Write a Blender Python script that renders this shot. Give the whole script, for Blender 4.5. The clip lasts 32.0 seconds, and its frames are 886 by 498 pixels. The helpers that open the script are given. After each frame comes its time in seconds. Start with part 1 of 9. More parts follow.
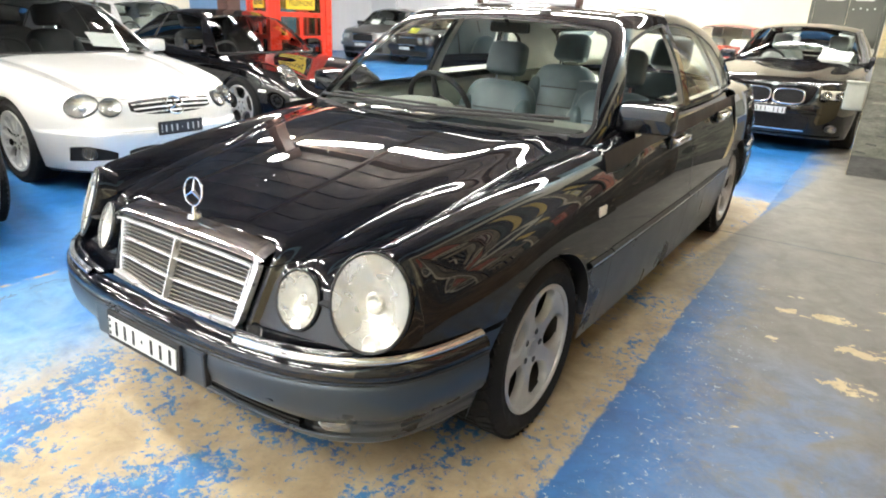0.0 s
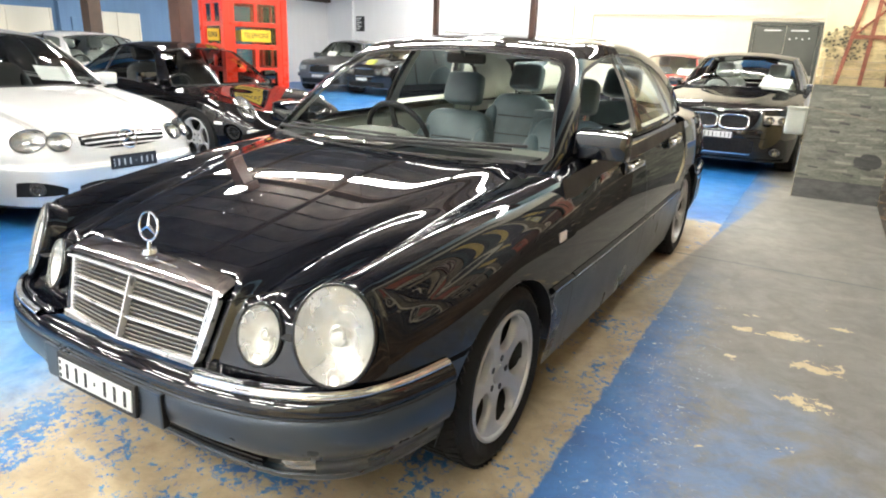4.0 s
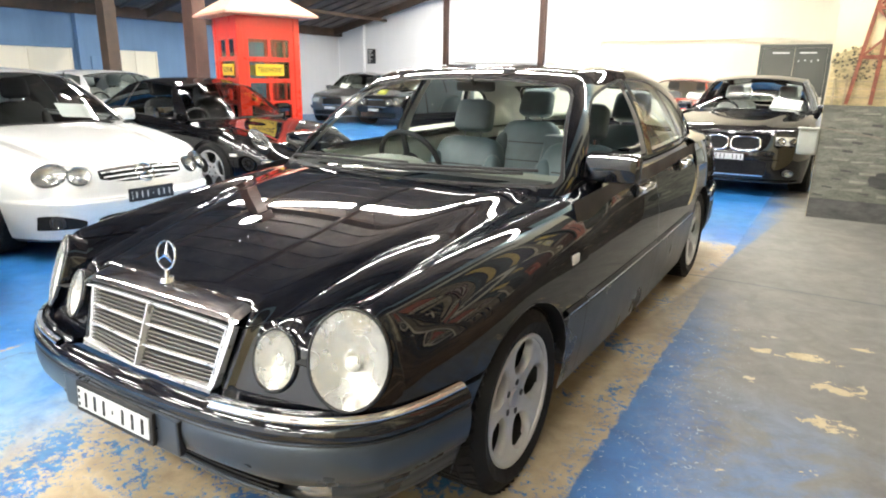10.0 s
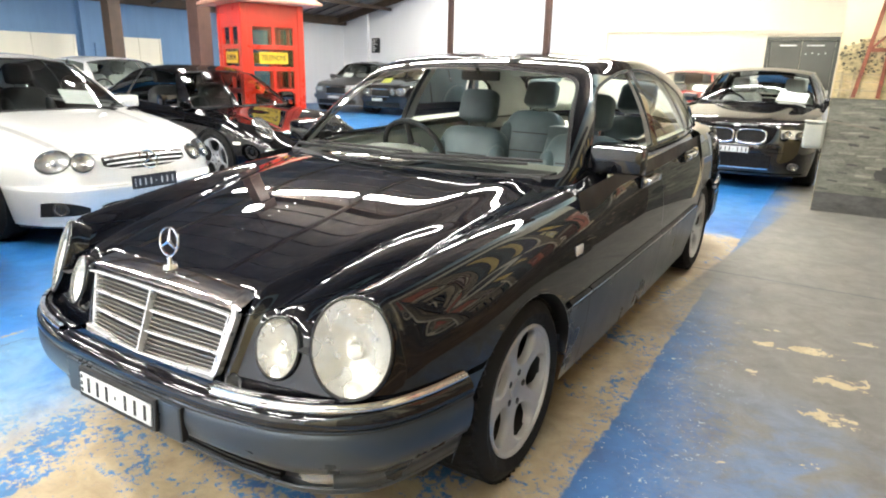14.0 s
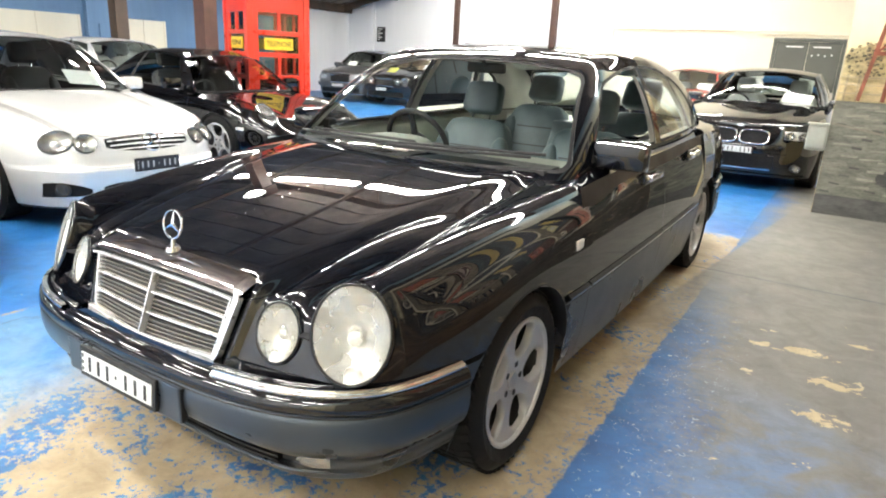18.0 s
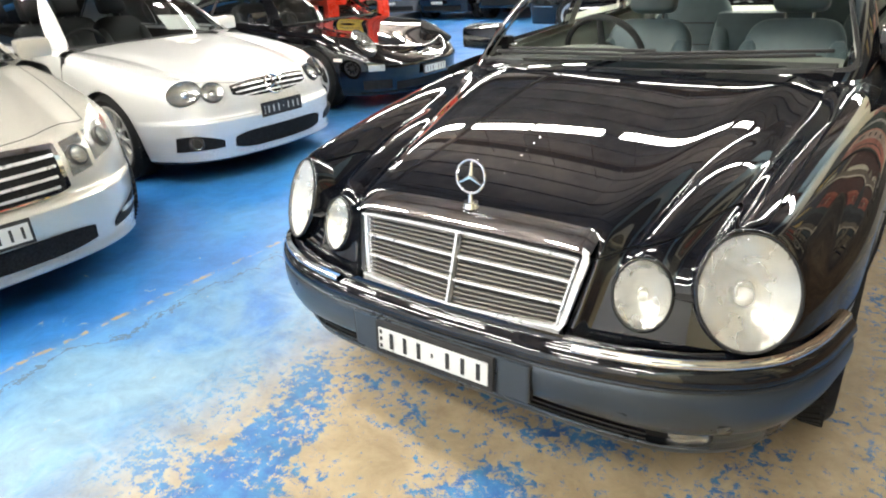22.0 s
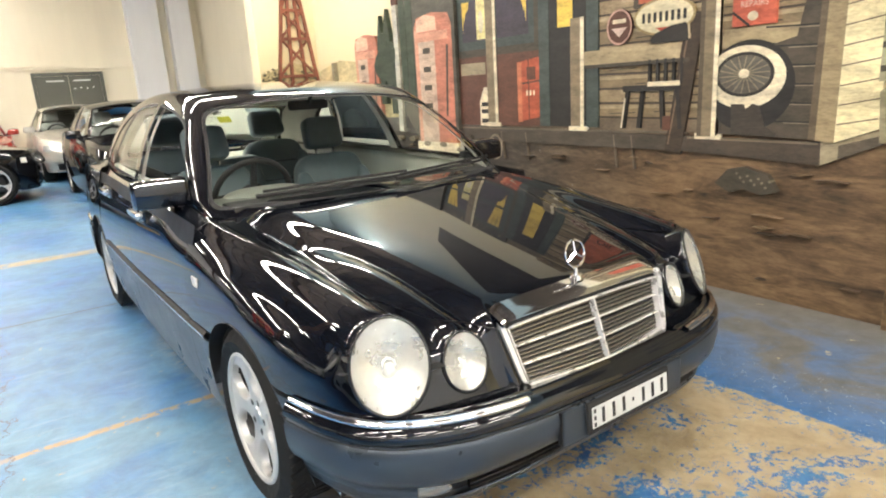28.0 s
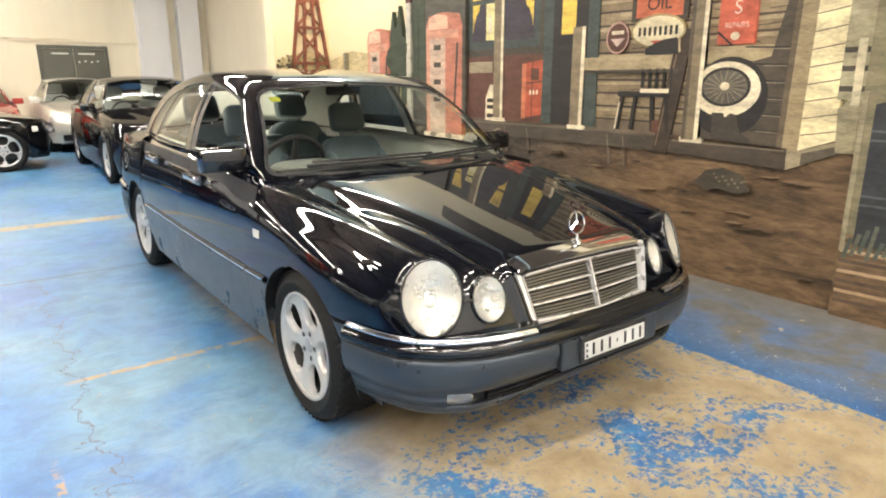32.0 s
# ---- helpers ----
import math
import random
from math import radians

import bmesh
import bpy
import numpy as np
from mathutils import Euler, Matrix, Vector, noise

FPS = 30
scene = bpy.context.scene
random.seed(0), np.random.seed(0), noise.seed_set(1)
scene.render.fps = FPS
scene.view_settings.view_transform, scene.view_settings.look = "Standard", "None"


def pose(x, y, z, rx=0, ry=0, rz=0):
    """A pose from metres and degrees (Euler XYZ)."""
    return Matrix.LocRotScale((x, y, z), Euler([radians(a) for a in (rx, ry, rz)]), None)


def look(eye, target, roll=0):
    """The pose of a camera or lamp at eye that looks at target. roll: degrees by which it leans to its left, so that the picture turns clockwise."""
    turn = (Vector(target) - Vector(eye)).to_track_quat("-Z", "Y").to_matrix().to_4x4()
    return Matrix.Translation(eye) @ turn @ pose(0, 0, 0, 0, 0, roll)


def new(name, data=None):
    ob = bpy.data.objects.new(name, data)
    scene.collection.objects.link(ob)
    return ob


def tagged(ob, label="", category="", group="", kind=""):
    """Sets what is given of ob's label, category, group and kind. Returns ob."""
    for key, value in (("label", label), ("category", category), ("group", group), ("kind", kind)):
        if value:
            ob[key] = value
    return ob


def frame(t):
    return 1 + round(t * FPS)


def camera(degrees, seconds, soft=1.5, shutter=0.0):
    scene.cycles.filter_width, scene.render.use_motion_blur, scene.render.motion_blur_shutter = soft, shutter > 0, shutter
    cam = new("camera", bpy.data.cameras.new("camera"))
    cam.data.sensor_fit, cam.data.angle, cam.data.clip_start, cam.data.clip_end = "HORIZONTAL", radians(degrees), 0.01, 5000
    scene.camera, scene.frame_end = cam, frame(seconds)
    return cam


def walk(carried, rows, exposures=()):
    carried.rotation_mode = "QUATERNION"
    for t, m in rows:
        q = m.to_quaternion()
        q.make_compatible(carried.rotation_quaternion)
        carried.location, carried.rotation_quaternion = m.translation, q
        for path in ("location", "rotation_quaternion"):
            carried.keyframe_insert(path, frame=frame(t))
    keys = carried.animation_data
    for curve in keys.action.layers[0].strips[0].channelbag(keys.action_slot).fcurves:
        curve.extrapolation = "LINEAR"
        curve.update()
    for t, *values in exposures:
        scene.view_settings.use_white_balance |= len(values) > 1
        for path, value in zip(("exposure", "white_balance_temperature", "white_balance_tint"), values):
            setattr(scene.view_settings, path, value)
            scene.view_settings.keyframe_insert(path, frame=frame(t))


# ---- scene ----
cam = camera(70.20, 32.0, soft=2.0)
# seconds, eye, a point two metres ahead, lean
PATH = [
    (0, (1.620, -1.734, 1.351), (0.574, -0.179, 0.652), 2.47),
    (0.5, (1.616, -1.725, 1.356), (0.586, -0.155, 0.665), 2.62),
    (1, (1.615, -1.730, 1.358), (0.569, -0.157, 0.702), 1.60),
    (1.5, (1.614, -1.732, 1.357), (0.597, -0.135, 0.714), 2.22),
    (2, (1.612, -1.732, 1.354), (0.605, -0.128, 0.709), 2.05),
    (2.5, (1.611, -1.734, 1.351), (0.625, -0.114, 0.717), 2.30),
    (3, (1.616, -1.733, 1.352), (0.647, -0.097, 0.732), 1.73),
    (3.5, (1.614, -1.732, 1.353), (0.650, -0.090, 0.739), 2.18),
    (5.5, (1.620, -1.741, 1.348), (0.663, -0.092, 0.743), 1.71),
    (6, (1.624, -1.740, 1.353), (0.638, -0.109, 0.748), 2.17),
    (6.5, (1.624, -1.738, 1.344), (0.634, -0.111, 0.734), 2.01),
    (7, (1.625, -1.738, 1.345), (0.640, -0.109, 0.735), 1.96),
    (7.5, (1.623, -1.739, 1.347), (0.630, -0.109, 0.749), 1.83),
    (8, (1.624, -1.745, 1.346), (0.611, -0.124, 0.758), 2.05),
    (8.5, (1.627, -1.745, 1.341), (0.615, -0.124, 0.749), 2.39),
    (9, (1.627, -1.745, 1.341), (0.616, -0.119, 0.766), 1.75),
    (9.5, (1.628, -1.746, 1.346), (0.615, -0.109, 0.803), 0.96),
    (10, (1.624, -1.746, 1.345), (0.611, -0.104, 0.818), 0.81),
    (10.5, (1.620, -1.748, 1.339), (0.595, -0.131, 0.759), 1.10),
    (11, (1.621, -1.747, 1.339), (0.594, -0.130, 0.763), 1.10),
    (11.5, (1.621, -1.745, 1.337), (0.597, -0.128, 0.759), 1.23),
    (12, (1.623, -1.746, 1.337), (0.620, -0.117, 0.755), 0.58),
    (12.5, (1.621, -1.744, 1.338), (0.629, -0.106, 0.763), 0.62),
    (13, (1.621, -1.745, 1.336), (0.629, -0.103, 0.768), 0.58),
    (13.5, (1.622, -1.747, 1.343), (0.624, -0.109, 0.775), 1.03),
    (14, (1.619, -1.743, 1.339), (0.604, -0.112, 0.784), 1.31),
    (14.5, (1.618, -1.743, 1.340), (0.599, -0.117, 0.777), 1.63),
    (16.5, (1.618, -1.748, 1.331), (0.606, -0.128, 0.737), 1.64),
    (17, (1.622, -1.750, 1.331), (0.609, -0.139, 0.716), 1.71),
    (17.5, (1.617, -1.750, 1.334), (0.589, -0.145, 0.729), 1.25),
    (18, (1.620, -1.757, 1.338), (0.611, -0.130, 0.758), 2.99),
    (18.5, (1.618, -1.760, 1.334), (0.622, -0.144, 0.706), 2.58),
    (19, (1.614, -1.764, 1.331), (0.613, -0.155, 0.689), 2.83),
    (19.5, (1.616, -1.772, 1.334), (0.600, -0.180, 0.675), 1.60),
    (20, (1.574, -1.810, 1.336), (0.589, -0.191, 0.696), 2.33),
    (20.5, (1.529, -1.857, 1.334), (0.464, -0.321, 0.622), -1.65),
    (21, (1.339, -1.807, 1.330), (0.382, -0.233, 0.552), 1.90),
    (21.5, (1.018, -1.807, 1.335), (-0.083, -0.301, 0.616), -2.98),
    (22, (0.840, -1.939, 1.320), (-0.241, -0.470, 0.501), -3.49),
    (22.5, (0.723, -2.145, 1.349), (-0.297, -0.693, 0.427), -6.73),
    (23, (0.529, -2.215, 1.339), (-0.383, -0.609, 0.571), -6.54),
    (23.5, (0.338, -2.279, 1.332), (-0.378, -0.556, 0.612), -3.92),
    (24, (0.203, -2.463, 1.372), (-0.208, -0.627, 0.693), -7.32),
    (24.5, (0.042, -2.519, 1.354), (-0.271, -0.657, 0.694), -3.38),
    (25, (-0.187, -2.425, 1.351), (-0.218, -0.509, 0.779), -0.14),
    (25.5, (-0.405, -2.417, 1.353), (-0.160, -0.507, 0.813), 0.93),
    (26, (-0.645, -2.454, 1.372), (-0.164, -0.597, 0.806), -0.63),
    (26.5, (-0.853, -2.287, 1.332), (-0.161, -0.500, 0.762), -0.65),
    (28.6, (-1.671, -1.945, 1.356), (-0.386, -0.489, 0.875), -2.01),
    (29, (-1.828, -2.014, 1.355), (-0.458, -0.670, 0.790), 0.99),
    (29.5, (-1.856, -2.111, 1.374), (-0.577, -0.666, 0.849), 0.54),
    (30, (-1.823, -2.233, 1.364), (-0.617, -0.719, 0.860), 0.88),
    (30.5, (-1.798, -2.279, 1.361), (-0.629, -0.765, 0.777), -0.54),
    (31, (-1.811, -2.274, 1.362), (-0.698, -0.700, 0.830), -1.76),
    (31.5, (-1.820, -2.257, 1.361), (-0.715, -0.677, 0.829), 0.31),
    (32, (-1.821, -2.247, 1.355), (-0.667, -0.697, 0.840), -0.07),
]
# seconds, stops, kelvin, tint
EXPOSURES = [(0, 0.68, 6300, 9), (20, 0.68, 6300, 9), (21, 0.6, 6300, 9), (22.2, 0.32, 6400, 8), (23.2, -0.02, 6700, 10), (24, -0.26, 6850, 10), (25.2, -0.26, 6850, 10), (26, -0.14, 6900, 10), (26.5, -0.1, 6900, 10), (29, 0.22, 6500, 10), (30, 0.2, 6650, 10), (31, 0.11, 6800, 11), (32, 0.11, 6850, 11)]
walk(cam, [(t, look(eye, to, lean)) for t, eye, to, lean in PATH], EXPOSURES)

# ---------------------------------------------------------------- light
world = bpy.data.worlds.new("world")
scene.world = world
world.use_nodes = True
wn = world.node_tree.nodes
sky = wn.new("ShaderNodeTexSky")
sky.sky_type, sky.sun_disc, sky.sun_elevation, sky.sun_rotation = "NISHITA", False, radians(50), radians(200)
world.node_tree.links.new(sky.outputs[0], wn["Background"].inputs[0])
wn["Background"].inputs[1].default_value = 0.1
TUBE_POWER = 98.0
scene.view_settings.exposure = 0.0
# rows of battens: y, first x, how many, step
LIGHT_ROWS, LIGHT_Z = ((-7.0, -10.0, 7, 1.9), (-4.2, -10.0, 7, 1.9), (-1.6, -10.0, 6, 1.9), (4.8, -8.28, 8, 1.40), (9.62, -10.6, 9, 1.46), (14.0, -9.8, 4, 2.6)), 4.5

# ---------------------------------------------------------------- materials
def nodes_of(name):
    m = bpy.data.materials.new(name)
    m.use_nodes = True
    return m, m.node_tree, m.node_tree.nodes["Principled BSDF"]


def link(tree, a, b):
    tree.links.new(a, b)


def noise_node(tree, scale, detail=4.0, rough=0.55, vector=None, dist=0.0):
    n = tree.nodes.new("ShaderNodeTexNoise")
    n.inputs["Scale"].default_value, n.inputs["Detail"].default_value = scale, detail
    n.inputs["Roughness"].default_value, n.inputs["Distortion"].default_value = rough, dist
    if vector:
        link(tree, vector, n.inputs["Vector"])
    return n


def ramp_node(tree, fac, stops):
    r = tree.nodes.new("ShaderNodeValToRGB")
    e = r.color_ramp.elements
    while len(e) < len(stops):
        e.new(0.5)
    for k, (pos, col) in enumerate(stops):
        e[k].position, e[k].color = pos, (*col, 1) if len(col) == 3 else col
    link(tree, fac, r.inputs[0])
    return r


def mix_node(tree, fac, a, b, kind="MIX"):
    m = tree.nodes.new("ShaderNodeMix")
    m.data_type, m.blend_type = "RGBA", kind
    for sock, v in ((m.inputs[0], fac), (m.inputs[6], a), (m.inputs[7], b)):
        if isinstance(v, (int, float)):
            sock.default_value = v
        elif isinstance(v, tuple):
            sock.default_value = (*v, 1)
        else:
            link(tree, v, sock)
    return m.outputs[2]


def math_node(tree, op, a, b=None, c=None, clamp=False):
    m = tree.nodes.new("ShaderNodeMath")
    m.operation, m.use_clamp = op, clamp
    for k, v in enumerate((a, b, c)):
        if v is None:
            continue
        if isinstance(v, (int, float)):
            m.inputs[k].default_value = v
        else:
            link(tree, v, m.inputs[k])
    return m.outputs[0]


def place_node(tree, kind="Object"):
    return tree.nodes.new("ShaderNodeTexCoord").outputs[kind]


def bump(tree, bsdf, height, strength=0.2, dist=0.01):
    b = tree.nodes.new("ShaderNodeBump")
    b.inputs["Strength"].default_value, b.inputs["Distance"].default_value = strength, dist
    link(tree, height, b.inputs["Height"])
    link(tree, b.outputs[0], bsdf.inputs["Normal"])


def plain(name, col, rough=0.5, metal=0.0, vary=0.12, scale=6.0, bumps=0.0, coat=0.0, bscale=60.0, spec=0.5):
    """A surface of one colour with faint mottling, uneven gloss and fine relief."""
    m, t, b = nodes_of(name)
    v = place_node(t)
    n = noise_node(t, scale, 5, 0.6, v)
    lo = tuple(c * (1 - vary) for c in col)
    hi = tuple(min(1, c * (1 + vary)) for c in col)
    r = ramp_node(t, n.outputs[0], [(0.3, lo), (0.7, hi)])
    link(t, r.outputs[0], b.inputs["Base Color"])
    g = ramp_node(t, n.outputs[0], [(0.25, (rough * 0.8,) * 3), (0.75, (min(1, rough * 1.2),) * 3)])
    link(t, g.outputs[0], b.inputs["Roughness"])
    b.inputs["Metallic"].default_value = metal
    b.inputs["Coat Weight"].default_value = coat
    b.inputs["Coat Roughness"].default_value = 0.03
    b.inputs["Specular IOR Level"].default_value = spec
    if bumps:
        n2 = noise_node(t, bscale, 3, 0.6, v)
        bump(t, b, n2.outputs[0], bumps, 0.004)
    return m


def car_paint(name, col, flake=0.0, rough=0.25, vary=0.04):
    m, t, b = nodes_of(name)
    v = place_node(t)
    n = noise_node(t, 900.0, 2, 0.5, v)
    r = ramp_node(t, n.outputs[0], [(0.35, tuple(c * (1 - vary - flake) for c in col)), (0.65, tuple(min(1, c * (1 + vary + flake)) for c in col))])
    link(t, r.outputs[0], b.inputs["Base Color"])
    b.inputs["Metallic"].default_value = flake
    b.inputs["Roughness"].default_value = rough
    b.inputs["Specular IOR Level"].default_value = 0.5 if flake > 0.2 else 0.0
    b.inputs["Coat Weight"].default_value = 1.0
    b.inputs["Coat IOR"].default_value = 1.63
    dirt = noise_node(t, 3.0, 5, 0.6, v)
    cr = ramp_node(t, dirt.outputs[0], [(0.4, (0.008,) * 3), (0.8, (0.03,) * 3)])
    link(t, cr.outputs[0], b.inputs["Coat Roughness"])
    wave = noise_node(t, 2.2, 2, 0.5, v)
    bump(t, b, wave.outputs[0], 0.012, 0.02)
    return m


def glass(name, col=(0.9, 0.95, 0.93), rough=0.0, ior=1.45):
    """Thin sheet glass: clear with a mirror-like sheen that grows at grazing angles."""
    m, t, b = nodes_of(name)
    t.nodes.remove(b)
    out = t.nodes["Material Output"]
    tr = t.nodes.new("ShaderNodeBsdfTransparent")
    tr.inputs[0].default_value = (*col, 1)
    gl = t.nodes.new("ShaderNodeBsdfGlossy")
    gl.inputs[0].default_value = (1, 1, 1, 1)
    gl.inputs["Roughness"].default_value = rough
    fr = t.nodes.new("ShaderNodeFresnel")
    fr.inputs[0].default_value = ior
    mx = t.nodes.new("ShaderNodeMixShader")
    link(t, fr.outputs[0], mx.inputs[0])
    link(t, tr.outputs[0], mx.inputs[1])
    link(t, gl.outputs[0], mx.inputs[2])
    link(t, mx.outputs[0], out.inputs[0])
    return m


def glow(name, col, power):
    m, t, b = nodes_of(name)
    b.inputs["Base Color"].default_value = (0.9, 0.9, 0.9, 1)
    b.inputs["Emission Color"].default_value = (*col, 1)
    b.inputs["Emission Strength"].default_value = power
    return m


def floor_material():
    """Concrete with a worn blue paint, a bare sandy bay and a grey walkway."""
    m, t, b = nodes_of("painted_concrete_floor")
    v = place_node(t)
    sep = t.nodes.new("ShaderNodeSeparateXYZ")
    link(t, v, sep.inputs[0])
    X, Y = sep.outputs[0], sep.outputs[1]
    big = noise_node(t, 0.55, 5, 0.6, v)
    mid = noise_node(t, 2.2, 6, 0.65, v, 0.6)
    fine = noise_node(t, 14.0, 6, 0.7, v, 0.4)
    speck = noise_node(t, 60.0, 4, 0.7, v)
    # colours
    blue = ramp_node(t, big.outputs[0], [(0.3, (0.008, 0.088, 0.33)), (0.5, (0.02, 0.15, 0.43)), (0.7, (0.07, 0.24, 0.47))]).outputs[0]
    pale = ramp_node(t, mid.outputs[0], [(0.3, (0.08, 0.23, 0.34)), (0.7, (0.18, 0.31, 0.38))]).outputs[0]
    sand = ramp_node(t, mid.outputs[0], [(0.3, (0.3, 0.235, 0.145)), (0.7, (0.47, 0.38, 0.245))]).outputs[0]
    grey = ramp_node(t, mid.outputs[0], [(0.3, (0.132, 0.129, 0.118)), (0.7, (0.19, 0.183, 0.16))]).outputs[0]

    def wobble(sock, amp, src):
        return math_node(t, "ADD", sock, math_node(t, "MULTIPLY", math_node(t, "SUBTRACT", src, 0.5), amp))

    def step(sock, lo, hi):
        mr = t.nodes.new("ShaderNodeMapRange")
        mr.interpolation_type = "SMOOTHSTEP"
        mr.inputs[1].default_value, mr.inputs[2].default_value = lo, hi
        link(t, sock, mr.inputs[0])
        return mr.outputs[0]

    def gt(sock, lim, soft=0.02):
        return step(sock, lim - soft, lim + soft)

    def lt(sock, lim, soft=0.02):
        return math_node(t, "SUBTRACT", 1.0, gt(sock, lim, soft))

    def both(*s):
        r = s[0]
        for k in s[1:]:
            r = math_node(t, "MULTIPLY", r, k)
        return r

    xw = wobble(wobble(X, 0.22, mid.outputs[0]), 0.12, fine.outputs[0])
    yw = wobble(wobble(Y, 0.5, mid.outputs[0]), 0.2, fine.outputs[0])
    # worn pale paint on the open blue floor, more along the drive lane
    lane = both(gt(math_node(t, "ADD", wobble(X, 0.25, mid.outputs[0]), math_node(t, "MULTIPLY", gt(Y, 1.8, 1.0), 0.8)), -1.7, 0.16), lt(X, -0.2, 0.3))
    worn = math_node(t, "ADD", math_node(t, "MULTIPLY", mid.outputs[0], 0.8), math_node(t, "MULTIPLY", big.outputs[0], 0.6))
    wear = math_node(t, "MULTIPLY", gt(worn, 0.64, 0.2), math_node(t, "ADD", math_node(t, "MULTIPLY", lane, 0.66), 0.05))
    col = mix_node(t, wear, blue, pale)
    # scuffs, long and thin
    mp = t.nodes.new("ShaderNodeMapping")
    mp.inputs["Rotation"].default_value = (0, 0, 1.45)
    mp.inputs["Scale"].default_value = (1.0, 14.0, 1.0)
    link(t, v, mp.inputs[0])
    scuff = noise_node(t, 2.0, 5, 0.7, mp.outputs[0])
    col = mix_node(t, both(gt(scuff.outputs[0], 0.6, 0.05), lane, math_node(t, "MULTIPLY", gt(big.outputs[0], 0.45, 0.1), 0.35)), col, (0.21, 0.32, 0.42))
    # sandy spots where paint has gone
    spots = both(gt(fine.outputs[0], 0.66, 0.02), gt(mid.outputs[0], 0.54, 0.04))
    col = mix_node(t, spots, col, sand)
    # the bare bay under and before the car, with flakes of blue left on it
    bay = both(gt(xw, -0.72, 0.14), lt(xw, 1.1, 0.02), gt(yw, -3.2, 0.05), lt(yw, 4.0, 0.1))
    front = both(gt(xw, -0.85, 0.3), lt(xw, 1.1, 0.02), lt(yw, -0.25, 0.1))
    bare = math_node(t, "MAXIMUM", bay, front)
    # paint worn thin and pale beside the bare bay
    col = mix_node(t, math_node(t, "MULTIPLY", both(gt(X, -1.4, 0.4), lt(Y, 0.2, 0.8), gt(mid.outputs[0], 0.44, 0.14)), 0.36), col, (0.3, 0.38, 0.42))
    chip = noise_node(t, 30.0, 7, 0.75, v, 0.2)
    remains = math_node(t, "ADD", math_node(t, "MULTIPLY", chip.outputs[0], 0.55), math_node(t, "MULTIPLY", mid.outputs[0], 0.6))
    left_over = math_node(t, "MULTIPLY", gt(math_node(t, "SUBTRACT", remains, math_node(t, "MULTIPLY", math_node(t, "MAXIMUM", gt(Y, -0.3, 0.3), gt(X, 0.6, 0.2)), 0.06)), 0.585, 0.03), 0.95)
    col = mix_node(t, bare, col, mix_node(t, left_over, sand, ramp_node(t, fine.outputs[0], [(0.35, (0.008, 0.095, 0.32)), (0.65, (0.03, 0.2, 0.42))]).outputs[0]))
    # blue strip and grey walkway beside the mural
    xs = wobble(X, 0.07, fine.outputs[0])
    rough_edge = math_node(t, "ADD", math_node(t, "MULTIPLY", math_node(t, "SUBTRACT", mid.outputs[0], 0.5), 0.6), math_node(t, "MULTIPLY", math_node(t, "SUBTRACT", chip.outputs[0], 0.5), 0.6))
    strip = both(gt(xs, 1.03, 0.008), lt(Y, 7.5, 0.1))
    # the blue runs wider beside the front wheel and narrows further back
    widen = math_node(t, "MULTIPLY", both(lt(Y, 0.5, 1.2), gt(Y, -0.3, 0.3)), -0.27)
    fade = both(strip, gt(math_node(t, "ADD", math_node(t, "ADD", X, rough_edge), widen), 1.15, 0.2))
    stripe = ramp_node(t, big.outputs[0], [(0.35, (0.012, 0.092, 0.29)), (0.65, (0.03, 0.15, 0.37))]).outputs[0]
    col = mix_node(t, both(strip, gt(fine.outputs[0], 0.3, 0.04)), col, stripe)
    bluish = mix_node(t, math_node(t, "MULTIPLY", both(lt(Y, 0.9, 0.6), gt(mid.outputs[0], 0.5, 0.1), lt(X, 1.9, 0.3)), 0.75), grey, (0.07, 0.16, 0.34))
    col = mix_node(t, fade, col, bluish)
    # chips of blue along the edge of the bay and pale scratches in the strip
    chips = both(gt(wobble(X, 0.2, mid.outputs[0]), 0.93, 0.05), lt(xs, 1.03, 0.008), gt(chip.outputs[0], 0.55, 0.03), lt(Y, 3.0, 0.3))
    col = mix_node(t, math_node(t, "MULTIPLY", chips, 0.75), col, (0.05, 0.17, 0.36))
    scratch = noise_node(t, 38.0, 3, 0.6, v, 1.2)
    col = mix_node(t, both(strip, lt(X, 1.4, 0.2), lt(Y, 2.5, 0.5), gt(scratch.outputs[0], 0.66, 0.02)), col, (0.36, 0.43, 0.48))
    far_edge = math_node(t, "ADD", X, math_node(t, "MULTIPLY", Y, -0.12))
    walk = both(gt(far_edge, 0.62, 0.02), gt(Y, 2.0, 1.0), lt(Y, 12.0, 0.1))
    col = mix_node(t, walk, col, grey)
    # flaked patches on the walkway
    chipped = None
    for cx, cy, r in ((1.8, 1.4, 0.15), (1.76, 1.03, 0.12), (1.46, 1.69, 0.08), (1.66, 1.72, 0.14), (1.9, 2.0, 0.05)):
        dx, dy = math_node(t, "SUBTRACT", X, cx), math_node(t, "SUBTRACT", Y, cy)
        d = math_node(t, "SQRT", math_node(t, "ADD", math_node(t, "MULTIPLY", dx, dx), math_node(t, "MULTIPLY", math_node(t, "MULTIPLY", dy, dy), 3.0)))
        d = math_node(t, "ADD", d, math_node(t, "MULTIPLY", math_node(t, "SUBTRACT", fine.outputs[0], 0.5), 0.55))
        q = lt(d, r * 0.55, 0.012)
        chipped = q if chipped is None else math_node(t, "MAXIMUM", chipped, q)
    col = mix_node(t, chipped, col, (0.47, 0.38, 0.22))
    flakes = both(gt(noise_node(t, 5.0, 5, 0.6, v, 0.3).outputs[0], 0.68, 0.012), gt(X, 1.3, 0.05), lt(Y, 3.0, 0.3))
